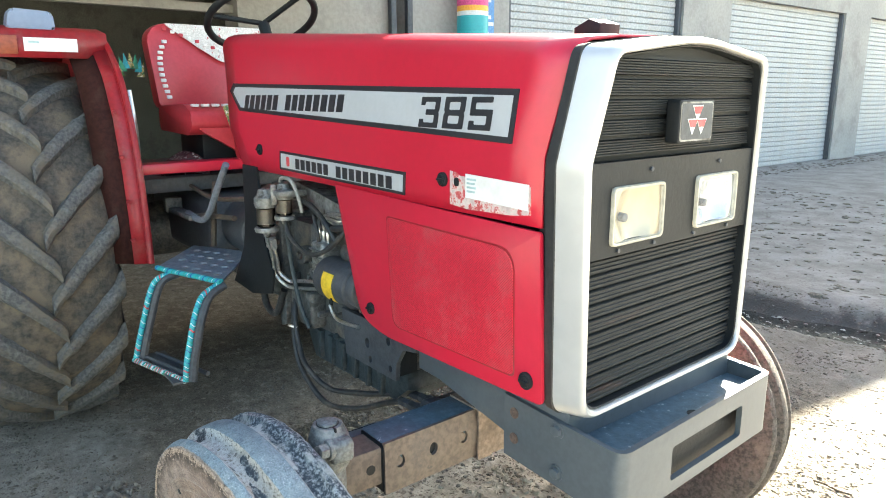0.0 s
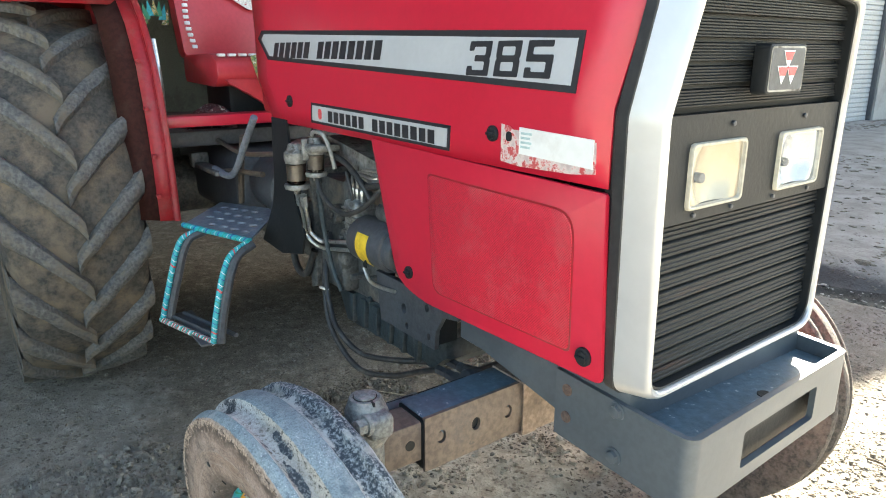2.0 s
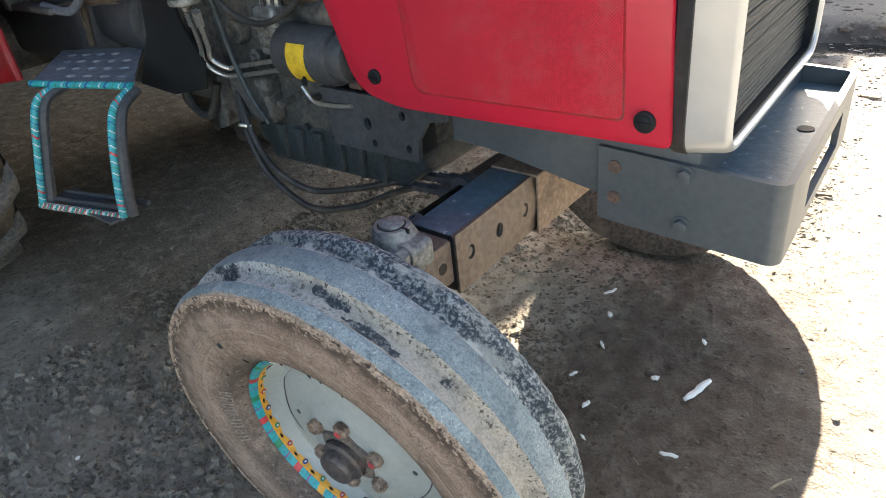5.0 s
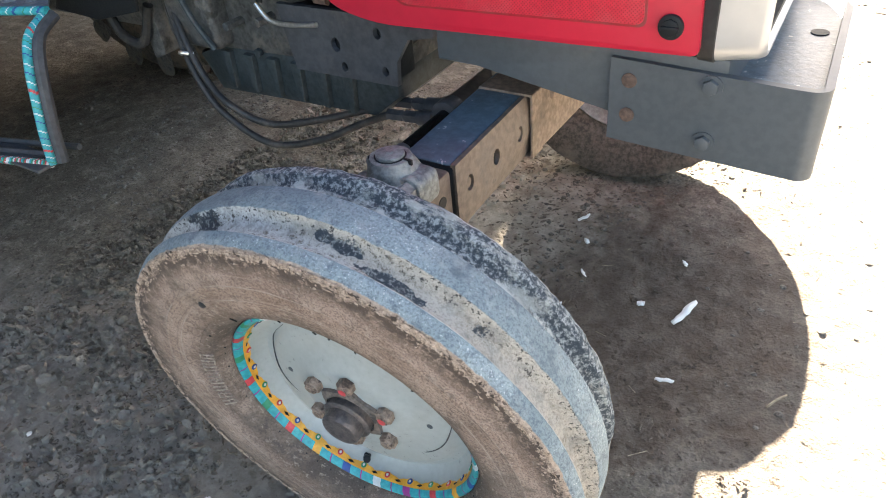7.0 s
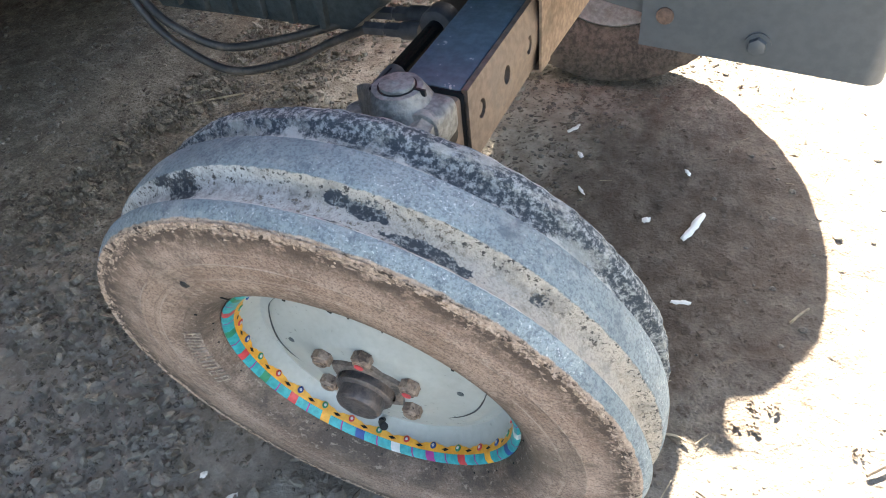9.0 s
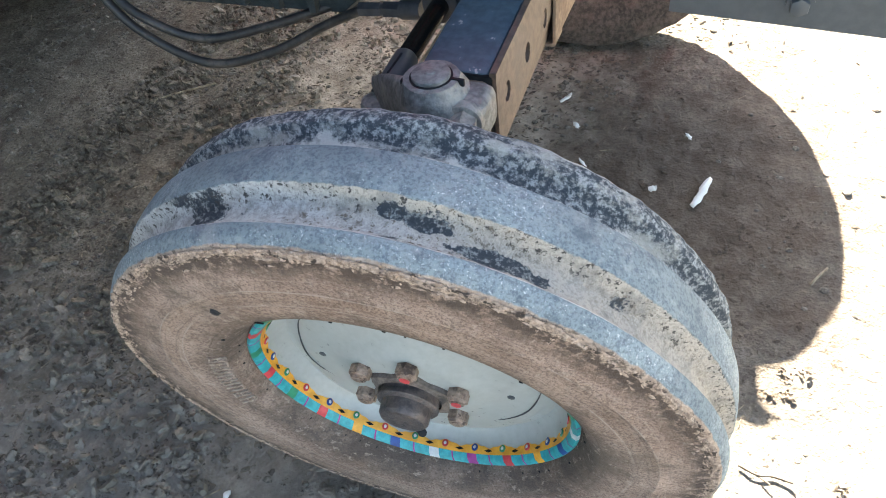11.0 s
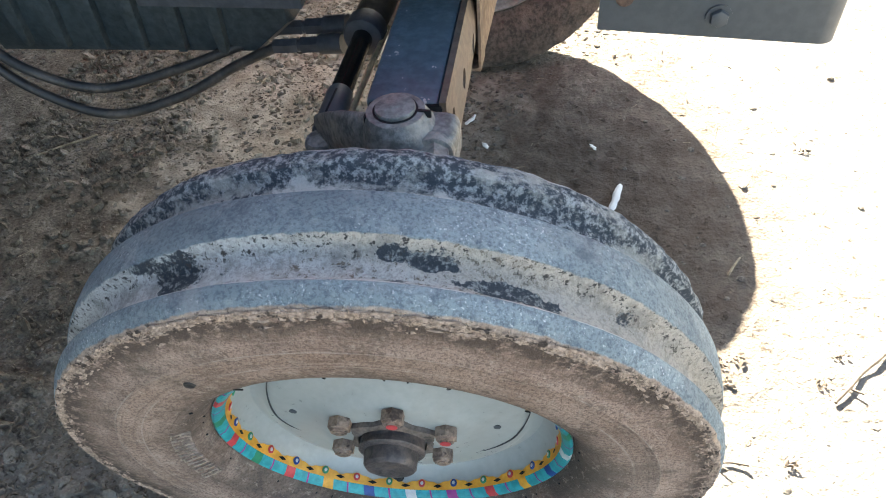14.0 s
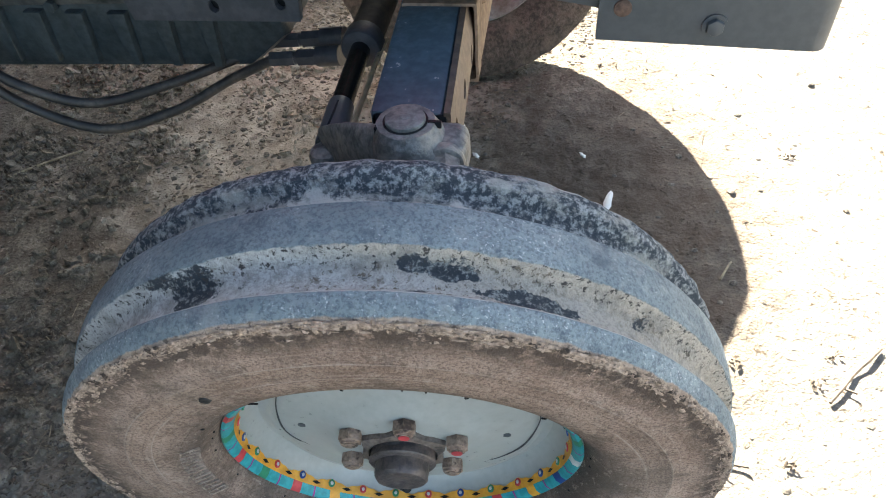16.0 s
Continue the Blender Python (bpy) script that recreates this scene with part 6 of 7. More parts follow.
# driving place
part("red_cross_member", new_box((-1.66, -0.52, 1.085), (-1.56, 0.52, 1.125), 0.006), RED, tractor, "red painted platform edge")
part("seat_platform", new_box((-2.6, -0.52, 1.0), (-1.66, 0.52, 1.06), 0.01), GREY_DARK, tractor)
part("transmission_cover", new_box((-2.4, -0.26, 0.7), (-1.55, 0.26, 0.98), 0.05, 3), GREY_DARK, tractor)
bm = cyl(bmesh.new(), (-1.62, -0.10, 0.86), (-1.30, -0.12, 0.86), 0.11, n=32, bevel=0.02)
part("gear_casing", bm, GREY_DARK, tractor)
for pts, r in (([(-1.62, -0.30, 0.90), (-1.45, -0.31, 0.93), (-1.20, -0.29, 0.95)], 0.010), ([(-1.66, -0.29, 1.02), (-1.40, -0.29, 1.0), (-1.10, -0.28, 1.03)], 0.009), ([(-1.50, -0.27, 0.80), (-1.44, -0.28, 0.95), (-1.40, -0.28, 1.06)], 0.012)):
    part("control_rod", pipe(bmesh.new(), pts, r, 8), RAM_BROWN, tractor)
part("rear_axle_housing", cyl(bmesh.new(), (-2.25, -0.62, 0.76), (-2.25, 0.62, 0.76), 0.13, n=32, bevel=0.01), ENGINE, tractor)


SX = -2.02
def leaning(bm):
    """Tilt an upright panel back like the backrest."""
    for v in bm.verts:
        v.co.x -= 0.22 * (v.co.z - 1.33) + 0.35 * max(0.0, v.co.y * v.co.y - 0.02)
    return bm


bm = prism(bmesh.new(), round_poly([(-0.275, 1.32), (0.265, 1.32), (0.285, 1.64), (0.24, 1.69), (-0.24, 1.69), (-0.29, 1.64)], [0.03, 0.03, 0.027, 0.027, 0.027, 0.027], 4), "x", SX - 0.10, SX - 0.01, 0.007)
seat = part("driver_seat", leaning(bm), SEAT_RED, tractor, "red vinyl seat with white trim and embroidered cloth")
bm = prism(bmesh.new(), round_poly([(SX - 0.06, 1.23), (SX + 0.34, 1.22), (SX + 0.385, 1.26), (SX + 0.375, 1.315), (SX + 0.30, 1.345), (SX - 0.06, 1.335)], [0.02, 0.025, 0.02, 0.02, 0.03, 0.02], 4), "y", -0.275, 0.265, 0.005)
part("seat_cushion", bm, SEAT_RED, seat)
for k in range(11):
    z = 1.365 + k * 0.024
    y = -0.232 - 0.018 * math.sin(k * 0.3) + 0.0016 * max(0, k - 7) ** 2
    part("white_lacing", leaning(new_box((SX - 0.014, y - 0.011, z), (SX - 0.004, y + 0.011, z + 0.015), 0.003)), SEAT_WHITE, seat)
bm = prism(bmesh.new(), round_poly([(-0.215, 1.692), (0.24, 1.692), (0.25, 1.60), (0.10, 1.525), (0.02, 1.53), (-0.09, 1.60)], 0.015, 3), "x", SX - 0.014, SX - 0.004, 0.002)
CLOTH = surface("white_embroidered_cloth", (0.62, 0.60, 0.58), (0.70, 0.68, 0.66), 0.8, big=30, fine=160, bump=0.3, dust=(0.45, 0.10, 0.12), dust_at=(0.60, 0.63), dust_scale=45)
part("back_cloth", leaning(bm), CLOTH, seat, "white embroidered cloth over the backrest")
for k in range(12):
    y = -0.215 + k * 0.034
    z = 1.675 - 0.0125 * k
    part("cloth_trim", leaning(new_box((SX - 0.008, y - 0.009, z - 0.014), (SX - 0.0005, y + 0.009, z), 0.002)), SEAT_WHITE if k % 2 else SEAT_RED, seat)
for k in range(12):
    y = -0.255 + k * 0.042
    part("front_lacing", new_box((SX + 0.318, y, 1.334), (SX + 0.352, y + 0.026, 1.345), 0.003), SEAT_WHITE, seat)
bm = prism(bmesh.new(), round_poly([(-0.15, 1.34), (0.12, 1.34), (0.10, 1.20), (0.0, 1.155), (-0.10, 1.19)], 0.02, 3), "x", SX + 0.382, SX + 0.396, 0.004)
part("front_cloth", bm, BROCADE, seat, "gold embroidered cloth hanging over the seat front")
bm = prism(bmesh.new(), round_poly([(-0.26, 1.25), (0.24, 1.25), (0.20, 1.12), (-0.02, 1.10), (-0.12, 1.17)], 0.03, 3), "x", SX + 0.34, SX + 0.38, 0.005)
part("seat_skirt", bm, SEAT_RED, seat)
part("seat_base", new_box((SX - 0.04, -0.2, 1.06), (SX + 0.26, 0.2, 1.24), 0.02), BLACK, seat)
BUNDLE = surface("dark_patterned_cloth", (0.05, 0.02, 0.025), (0.12, 0.03, 0.035), 0.85, big=40, fine=160, bump=0.4, spots=(0.55, 0.52, 0.48), spot_at=(0.58, 0.61), spot_scale=70)
part("tool_cloth", prism(bmesh.new(), round_poly([(-0.40, 1.06), (-0.17, 1.06), (-0.19, 1.10), (-0.25, 1.155), (-0.31, 1.12)], 0.018, 4), "x", -1.86, -1.72, 0.02), BUNDLE, tractor, "dark patterned cloth bundle beside the seat")

# steering wheel
bm = bmesh.new()
pts = [(0.205 * math.cos(2 * math.pi * k / 40), 0.205 * math.sin(2 * math.pi * k / 40), 0) for k in range(41)]
pipe(bm, pts, 0.014, 12, False)
wheel_s = part("steering_wheel", bm, BLACK, tractor, "black steering wheel")
wheel_s.matrix_basis = pose(-1.46, -0.03, 1.665, 0, -28, 0)
for k in range(3):
    a = radians(30 + 120 * k)
    part("spoke", pipe(bmesh.new(), [(0, 0, -0.02), (0.2 * math.cos(a), 0.2 * math.sin(a), 0)], 0.010, 8, False), BLACK, wheel_s)
part("steering_column", cyl(bmesh.new(), (0, 0, -0.02), (0.0, 0, -0.45), 0.022, n=20), BLACK, wheel_s)
part("dash_cowl", prism(bmesh.new(), round_poly([(-1.30, 1.15), (-1.12, 1.15), (-1.12, 1.53), (-1.22, 1.57), (-1.30, 1.50)], 0.03, 3), "y", -0.24, 0.24, 0.02), RED_WORN_SHADED, tractor)
part("gear_lever", pipe(bmesh.new(), [(-1.55, 0.06, 1.0), (-1.56, 0.10, 1.3), (-1.50, 0.12, 1.5)], 0.010), BLACK, tractor)
for x, y, z in ((-2.02, -0.40, 1.40), (-2.0, -0.43, 1.36)):
    part("hitch_lever", pipe(bmesh.new(), [(x, y, 1.0), (x + 0.02, y, 1.2), (x - 0.03, y, z)], 0.012), STEEL, tractor)
part("grab_rail", pipe(bmesh.new(), [(-1.82, -0.50, 1.02), (-1.80, -0.47, 1.15), (-1.85, -0.47, 1.27), (-1.95, -0.48, 1.32)], 0.011), STEEL, tractor)
for k in range(7):
    a = radians(20 + k * 23)
    c = (-2.15, -0.36 + 0.045 * math.cos(a), 1.46 + 0.06 * math.sin(a))
    part("plume", prism(bmesh.new(), [(c[1] - 0.016, c[2] - 0.02), (c[1] + 0.016, c[2] - 0.02), (c[1] + 0.02 * math.cos(a), c[2] + 0.045)], "x", -2.16 + 0.004 * k, -2.157 + 0.004 * k), (BROCADE, TEAL, TAPE_GREEN)[k % 3], tractor, smooth=False)

# fender fittings
LAMP_BLUE = surface("blue_grey_plastic", (0.20, 0.26, 0.37), (0.22, 0.28, 0.39), 0.45, grain=0.08)
part("fender_sticker", new_box((-1.789, -0.80, 1.537), (-1.7865, -0.625, 1.585), 0.0005), WHITE, fender_near, "white paper sticker")
part("print_bar", new_box((-1.7868, -0.785, 1.565), (-1.786, -0.75, 1.573)), BAR_TEAL, fender_near)
part("reflector", new_box((-1.790, -1.01, 1.525), (-1.785, -0.82, 1.59), 0.001), surface("orange_reflector", (0.26, 0.05, 0.02), (0.32, 0.07, 0.03), 0.35), fender_near)
bm = prism(bmesh.new(), round_poly([(-0.84, 1.615), (-0.68, 1.615), (-0.685, 1.685), (-0.825, 1.692)], 0.016, 4), "x", -1.98, -1.86, 0.012)
part("fender_lamp", bm, LAMP_BLUE, fender_near, "blue-grey lamp on the mudguard")
for z in (0.86, 1.0, 1.16, 1.32):
    part("rivet", cyl(bmesh.new(), (-1.50 - 0.25 * max(0, z - 1.0), -0.57, z), (-1.474 - 0.25 * max(0, z - 1.0), -0.57, z), 0.007, n=10), RED_WORN_SHADED, fender_near)


# ---- painted band on the near wheel ----
def painted_wheel(wheel):
    seg = 504
    # accents between the teal dashes, from the lower rear round under the hub
    accents = [1, 3, 1, 4, 2, 5, 6, 1, 4, 2, 5, 3, 1, 4, 6, 2, 1, 5, 3, 1, 3]
    mats = [TEAL, TAPE_RED, TAPE_BLUE, TAPE_GREEN, TAPE_ORANGE, TAPE_WHITE, TAPE_PURPLE]
    bm = bmesh.new()
    rows = [(-0.0333, 0.2136), (-0.0354, 0.2100), (-0.0318, 0.2045), (-0.0232, 0.2006)]
    n = len(rows) - 1
    rings = []
    for k in range(seg):
        # the edges of the dashes lean a little
        turned = [2 * math.pi * (k + 0.8 * (n - j)) / seg for j in range(n + 1)]
        rings.append([bm.verts.new((r * math.cos(a), y, r * math.sin(a))) for a, (y, r) in zip(turned, rows)])
    for k in range(seg):
        # 24 steps make one accent, two teal dashes and the thin line between them
        step = k - round(radians(187) / (2 * math.pi) * seg) + 8
        u = step % 24
        ra, rb = rings[k], rings[(k + 1) % seg]
        for j in range(n):
            bm.faces.new((ra[j], ra[j + 1], rb[j + 1], rb[j])).material_index = accents[(step // 24) % 21] if u < 6 else 6 if u == 14 else 0
    part("dashed_rim_tape", bm, mats, wheel, "teal and many-coloured dashed tape round the rim")
    bm = bmesh.new()
    rings = []
    for k in range(seg):
        a = 2 * math.pi * k / seg
        edge = -0.0128 + 0.0030 * math.cos(26 * (a - radians(260.3))) ** 3
        rings.append([bm.verts.new((r * math.cos(a), y, r * math.sin(a))) for y, r in ((-0.0240, 0.2004), (-0.018, 0.1986), (edge, 0.1986 + (-0.018 - edge) * 0.28 - 0.0003))])
    for k in range(seg):
        ra, rb = rings[k], rings[(k + 1) % seg]
        for i in (0, 1):
            bm.faces.new((ra[i], ra[i + 1], rb[i + 1], rb[i]))
    part("scalloped_band", bm, TAPE_ORANGE, wheel, "orange scalloped painted band")
    meshes = {}
    for k in range(26):
        for j, (nm, mt) in enumerate((("painted_dot", (TAPE_GREEN, TAPE_RED, TAPE_BLUE)[k % 3]), ("painted_fleck", BLACK))):
            a = 2 * math.pi * (k + 0.5 * j) / 26 + radians(260.3)
            key = (nm, mt.name)
            if key not in meshes:
                bm = bmesh.new()
                if j == 0:
                    for r, h, idx in ((0.0048, 0.0016, 0), (0.0022, 0.0022, 1)):
                        vs = [bm.verts.new((r * math.cos(t), r * 1.15 * math.sin(t), h)) for t in [2 * math.pi * q / 12 for q in range(12)]]
                        f = bm.faces.new(vs)
                        f.material_index = idx
                        low = [bm.verts.new((v.co.x, v.co.y, 0)) for v in vs]
                        for q in range(12):
                            bm.faces.new((vs[q], vs[(q + 1) % 12], low[(q + 1) % 12], low[q])).material_index = idx
                else:
                    vs = [bm.verts.new(p) for p in ((-0.007, 0, 0.0016), (0, -0.0026, 0.0016), (0.007, 0, 0.0016), (0, 0.0026, 0.0016))]
                    bm.faces.new(vs)
                ob = part(nm, bm, [mt, TAPE_WHITE], wheel, smooth=False)
                meshes[key] = ob.data
            else:
                ob = new(nm, meshes[key])
                ob.parent = wheel
            m = Matrix(((-math.sin(a), 0, -math.cos(a), 0), (0, 1, 0, 0), (math.cos(a), 0, -math.sin(a), 0), (0, 0, 0, 1)))
            ob.matrix_basis = Matrix.Translation(((0.1975 + 0.0010 * j) * math.cos(a), -0.0155 - 0.004 * j, (0.1975 + 0.0010 * j) * math.sin(a))) @ m
    a, b = radians(260.5), radians(266.0)
    bm = cyl(bmesh.new(), (0.194 * math.cos(a), 0.002, 0.194 * math.sin(a)), (0.176 * math.cos(a), -0.006, 0.176 * math.sin(a)), 0.0042, n=12)
    cyl(bm, (0.180 * math.cos(a), -0.008, 0.180 * math.sin(a)), (0.148 * math.cos(b), -0.024, 0.148 * math.sin(b)), 0.0046, 0.0064, n=12, bevel=0.001)
    part("valve_stem", bm, BLACK, wheel)
    for a in (radians(168.0), radians(0.9)):
        bm = cyl(bmesh.new(), (0.1245 * math.cos(a), -0.0040, 0.1245 * math.sin(a)), (0.1245 * math.cos(a), -0.0068, 0.1245 * math.sin(a)), 0.0052, n=16)
        part("disc_plug", bm, GREY, wheel)
    # creases where the disc was drawn over the rim well
    # dark tubes stand for the shade in each crease
    for arc in (((128, 0.1700), (145, 0.1660), (168, 0.1515), (186, 0.1430), (206, 0.126)), ((304, 0.1195), (325, 0.1355), (348, 0.1490), (372, 0.1670), (386, 0.1700))):
        pts = [(r * math.cos(radians(t)), -0.0052 + max(0.0, r - 0.150) * 0.30, r * math.sin(radians(t))) for t, r in arc]
        part("disc_crease", pipe(bmesh.new(), pts, [0.0004, 0.0009, 0.0011, 0.0008, 0.0003], 6), GREY_DARK, wheel)
    bm = bmesh.new()
    for k in range(24):
        a = radians(k * 15.0 + 9.0 * math.sin(k * 5.1))
        up = math.sin(a) > 0.5
        c = Vector((0.2380 * math.cos(a), -0.0612, 0.2380 * math.sin(a))) if up else Vector((0.2200 * math.cos(a), -0.0425, 0.2200 * math.sin(a)))
        d = Vector((0.010 * math.cos(a), -0.004, 0.010 * math.sin(a))) * (0.6 + 0.3 * math.sin(k * 3.3))
        cyl(bm, c - d * (0.8 if up else 0.15), c + d * 0.35, 0.0011, n=5)
    tagged(part("bead_fringe", bm, BLACK, wheel), kind="stuff")
    pale = surface("scuffed_pale_rubber", (0.28, 0.225, 0.185), (0.42, 0.345, 0.285), 0.9, big=30, fine=150, grain=0.6)
    for k in range(8):
        a = radians(161 + k * 4.3)
        t = Matrix.Translation((0.2400 * math.cos(a), -0.0616, 0.2400 * math.sin(a))) @ Matrix.Rotation(-a, 4, "Y") @ Matrix.Rotation(radians(-24), 4, "Z")
        bm = bmesh.new()
        for u, w, l, h in ((0.0, -0.0045, 0.022, 0.0016), (0.0, 0.0045, 0.022, 0.0016), (-0.010 if k % 2 else 0.010, 0.0, 0.0016, 0.009), (0.0, 0.0, 0.0016, 0.009))[:4 - k % 3 // 2]:
            bmesh.ops.create_cube(bm, size=1.0, matrix=t @ Matrix.Translation((u, 0, w)) @ Matrix.Diagonal((l, 0.0026, h, 1)))
        part("moulded_mark", bm, pale, wheel)
    a = radians(123.7)
    bm = lathe(bmesh.new(), [(-0.069, 0.0062), (-0.0715, 0.0050), (-0.072, 0.0001)], 20)
    ob = part("moulded_stud", bm, SEAL, wheel)
    ob.matrix_basis = Matrix.Translation((0.2785 * math.cos(a), 0, 0.2785 * math.sin(a)))
    # dried mud that flakes off along the outer edge of the tread
    rng = random.Random(41)
    verts, faces = [], []
    for _ in range(2600):
        a = rng.random() * 2 * math.pi
        thick = noise.noise((5 * math.cos(a), 5 * math.sin(a), 1.0))
        r = 0.3640 - abs(rng.gauss(0, 0.0050)) * (1.2 + thick)
        y = -0.0668 - (0.3648 - r) * 0.12
        l, w, b = 0.0018 + 0.009 * rng.random() ** 3, 0.0010 + 0.0022 * rng.random(), len(verts)
        for u, v in ((-1, -0.3), (-0.3, -0.9), (0.6, -0.7), (1, 0.2), (0.2, 0.9), (-0.7, 0.6)):
            t, q = a + u * l * rng.uniform(0.6, 1.2) / r, r + v * w * rng.uniform(0.6, 1.2)
            verts.append((q * math.cos(t), y - rng.uniform(-0.0010, 0.0006), q * math.sin(t)))
        verts.append((r * math.cos(a), y - rng.uniform(0.0004, 0.0019), r * math.sin(a)))
        faces.extend((b + i, b + (i + 1) % 6, b + 6) for i in range(6))
    me = bpy.data.meshes.new("mud_crust")
    me.from_pydata(verts, [], faces)
    me.materials.append(surface("flaking_dry_mud", (0.25, 0.178, 0.135), (0.52, 0.405, 0.32), 0.9, big=60, fine=200, grain=0.5, spots=(0.07, 0.052, 0.042), spot_at=(0.54, 0.60), spot_scale=60))
    ob = new("mud_crust", me)
    tagged(ob, kind="stuff")
    ob.parent = wheel


painted_wheel(near_wheel)


# ---- shop front details ----
POSTER = surface("blue_poster", (0.10, 0.25, 0.5), (0.14, 0.32, 0.58), 0.6, bump=0)
p = thing("poster", "blue and white paper poster pasted on a pillar", "poster")
part("sheet", new_box((FACE_X + 0.002, 4.46, 1.6), (FACE_X + 0.008, 4.80, 3.0)), POSTER, p)
for k, (z, w) in enumerate(((2.30, 0.26), (2.22, 0.30), (2.10, 0.22), (2.02, 0.28), (1.9, 0.24), (2.5, 0.26), (2.6, 0.2))):
    part("print_bar", new_box((FACE_X + 0.008, 4.49, z), (FACE_X + 0.010, 4.49 + w, z + 0.045)), TAPE_WHITE, p)
p = thing("painted_drum", "tall drum painted in pink and turquoise bands", "drum")
PINK = surface("pink_paint", (0.6, 0.05, 0.2), (0.66, 0.08, 0.25), 0.5)
for z0, z1, mt in ((0.0, 2.28, TEAL), (2.28, 2.33, TAPE_WHITE), (2.33, 2.39, TAPE_ORANGE), (2.39, 2.75, PINK), (2.75, 2.9, TEAL)):
    part("band", cyl(bmesh.new(), (FACE_X + 0.25, 4.25, z0), (FACE_X + 0.25, 4.25, z1), 0.185, n=32), mt, p)
for y in (3.22, 3.44):
    p = thing("steel_post", "dark painted steel post at the shop front", "post", "posts")
    part("shaft", new_box((FACE_X + 0.02, y, 0), (FACE_X + 0.09, y + 0.07, 3.0), 0.006), GREY_DARK, p)
    part("foot", new_box((FACE_X + 0.0, y - 0.03, 0), (FACE_X + 0.11, y + 0.10, 0.02), 0.004), GREY_DARK, p)
p = thing("white_beam", "pale painted beam across the open shop", "beam")
part("beam", new_box((FACE_X - 0.2, -3.2, 2.17), (FACE_X - 0.1, 1.5, 2.25), 0.006), WALL, p)


# ---- litter, stones and straw ----
SCRAP = surface("white_paper_scrap", (0.84, 0.82, 0.76), (0.88, 0.86, 0.82), 0.8, grain=0.1)
for x, y, l, w, turn in ((-0.073, 0.371, 0.046, 0.011, 60), (-0.018, 0.260, 0.024, 0.016, 110), (0.033, 0.117, 0.032, 0.010, 125), (0.022, -0.022, 0.026, 0.008, 60), (0.102, -0.101, 0.026, 0.012, 75), (0.254, 0.269, 0.022, 0.013, 120), (0.203, 0.073, 0.020, 0.016, 30), (0.308, 0.083, 0.105, 0.020, 70), (0.333, -0.147, 0.040, 0.010, 10), (0.15, -0.20, 0.02, 0.008, 150), (-0.357, -0.857, 0.014, 0.012, 40), (-0.286, -0.872, 0.030, 0.010, 50), (-0.85, -0.942, 0.014, 0.012, 10)):
    sc = thing("paper_scrap", "small white scrap of paper lying on the earth", "paper scrap", "paper scraps")
    bm = bmesh.new()
    n = 9
    rows = []
    for k in range(n + 1):
        u = k / n - 0.5
        ww = w * (0.45 + 0.55 * math.cos(u * 2.9)) / 2 * (1 + 0.16 * math.sin(k * 2.3 + y * 30) + 0.10 * math.sin(k * 5.1 + x * 50))
        zz = 0.004 + 0.0012 * math.sin(k * 1.3 + x * 40)
        bend = 0.04 * l * math.sin(u * 4.0 + x * 20)
        rows.append([bm.verts.new((u * l, bend - ww, zz)), bm.verts.new((u * l + 0.002, bend + ww * 0.8, zz + 0.003))])
    for ra, rb in zip(rows, rows[1:]):
        bm.faces.new((ra[0], ra[1], rb[1], rb[0]))
    ob = part("scrap", bm, SCRAP, sc)
    ob.modifiers.new("thick", "SOLIDIFY").thickness = 0.0012
    sc.matrix_basis = pose(x, y, ground_height(x, y) + 0.002, 0, 0, turn)


def scatter(name, count, seed, material, area, make, label, category, thin_from=9.0, loose=False):
    rng = random.Random(seed)
    verts, faces = [], []
    for _ in range(count):
        x, y = rng.uniform(area[0], area[1]), rng.uniform(area[2], area[3])
        if x > thin_from and rng.random() < 0.94 or loose and noise.noise((x * 2.6, y * 2.6, 9.0)) + 0.25 < rng.random() * 0.7:
            continue
        make(rng, x, y, ground_height(x, y), verts, faces)
    me = bpy.data.meshes.new(name)
    me.from_pydata(verts, [], faces)
    me.materials.append(material)
    tagged(new(name, me), label, category, kind="stuff")


def stone(rng, x, y, z, verts, faces):
    r = 0.0018 + 0.0085 * rng.random() ** 3.2
    b = len(verts)
    a0 = rng.random() * 6.28
    k = 6
    for lv, rr in ((-0.3, 0.9), (0.35, 0.75)):
        for i in range(k):
            a = a0 + i * 6.283 / k
            q = r * rr * rng.uniform(0.75, 1.2)
            verts.append((x + q * math.cos(a) * 1.2, y + q * math.sin(a), z + r * lv * rng.uniform(0.8, 1.2)))
    verts.append((x, y, z + r * 0.6))
    for i in range(k):
        j = (i + 1) % k
        faces.append((b + i, b + j, b + k + j, b + k + i))
        faces.append((b + k + i, b + k + j, b + 2 * k))


def straw(rng, x, y, z, verts, faces):
    l, w, a = rng.uniform(0.008, 0.045), rng.uniform(0.0005, 0.0013), rng.random() * 6.28
    dx, dy = math.cos(a) * l, math.sin(a) * l
    nx, ny = -math.sin(a) * w, math.cos(a) * w
    b, h0, h1 = len(verts), z + 0.002, z + 0.002 + rng.uniform(0, 0.006)
    verts.extend([(x - nx, y - ny, h0), (x + nx, y + ny, h0), (x + dx + nx, y + dy + ny, h1), (x + dx - nx, y + dy - ny, h1), (x + dx / 2, y + dy / 2, (h0 + h1) / 2 + w)])
    faces.extend([(b, b + 1, b + 4), (b + 1, b + 2, b + 4), (b + 2, b + 3, b + 4), (b + 3, b, b + 4)])


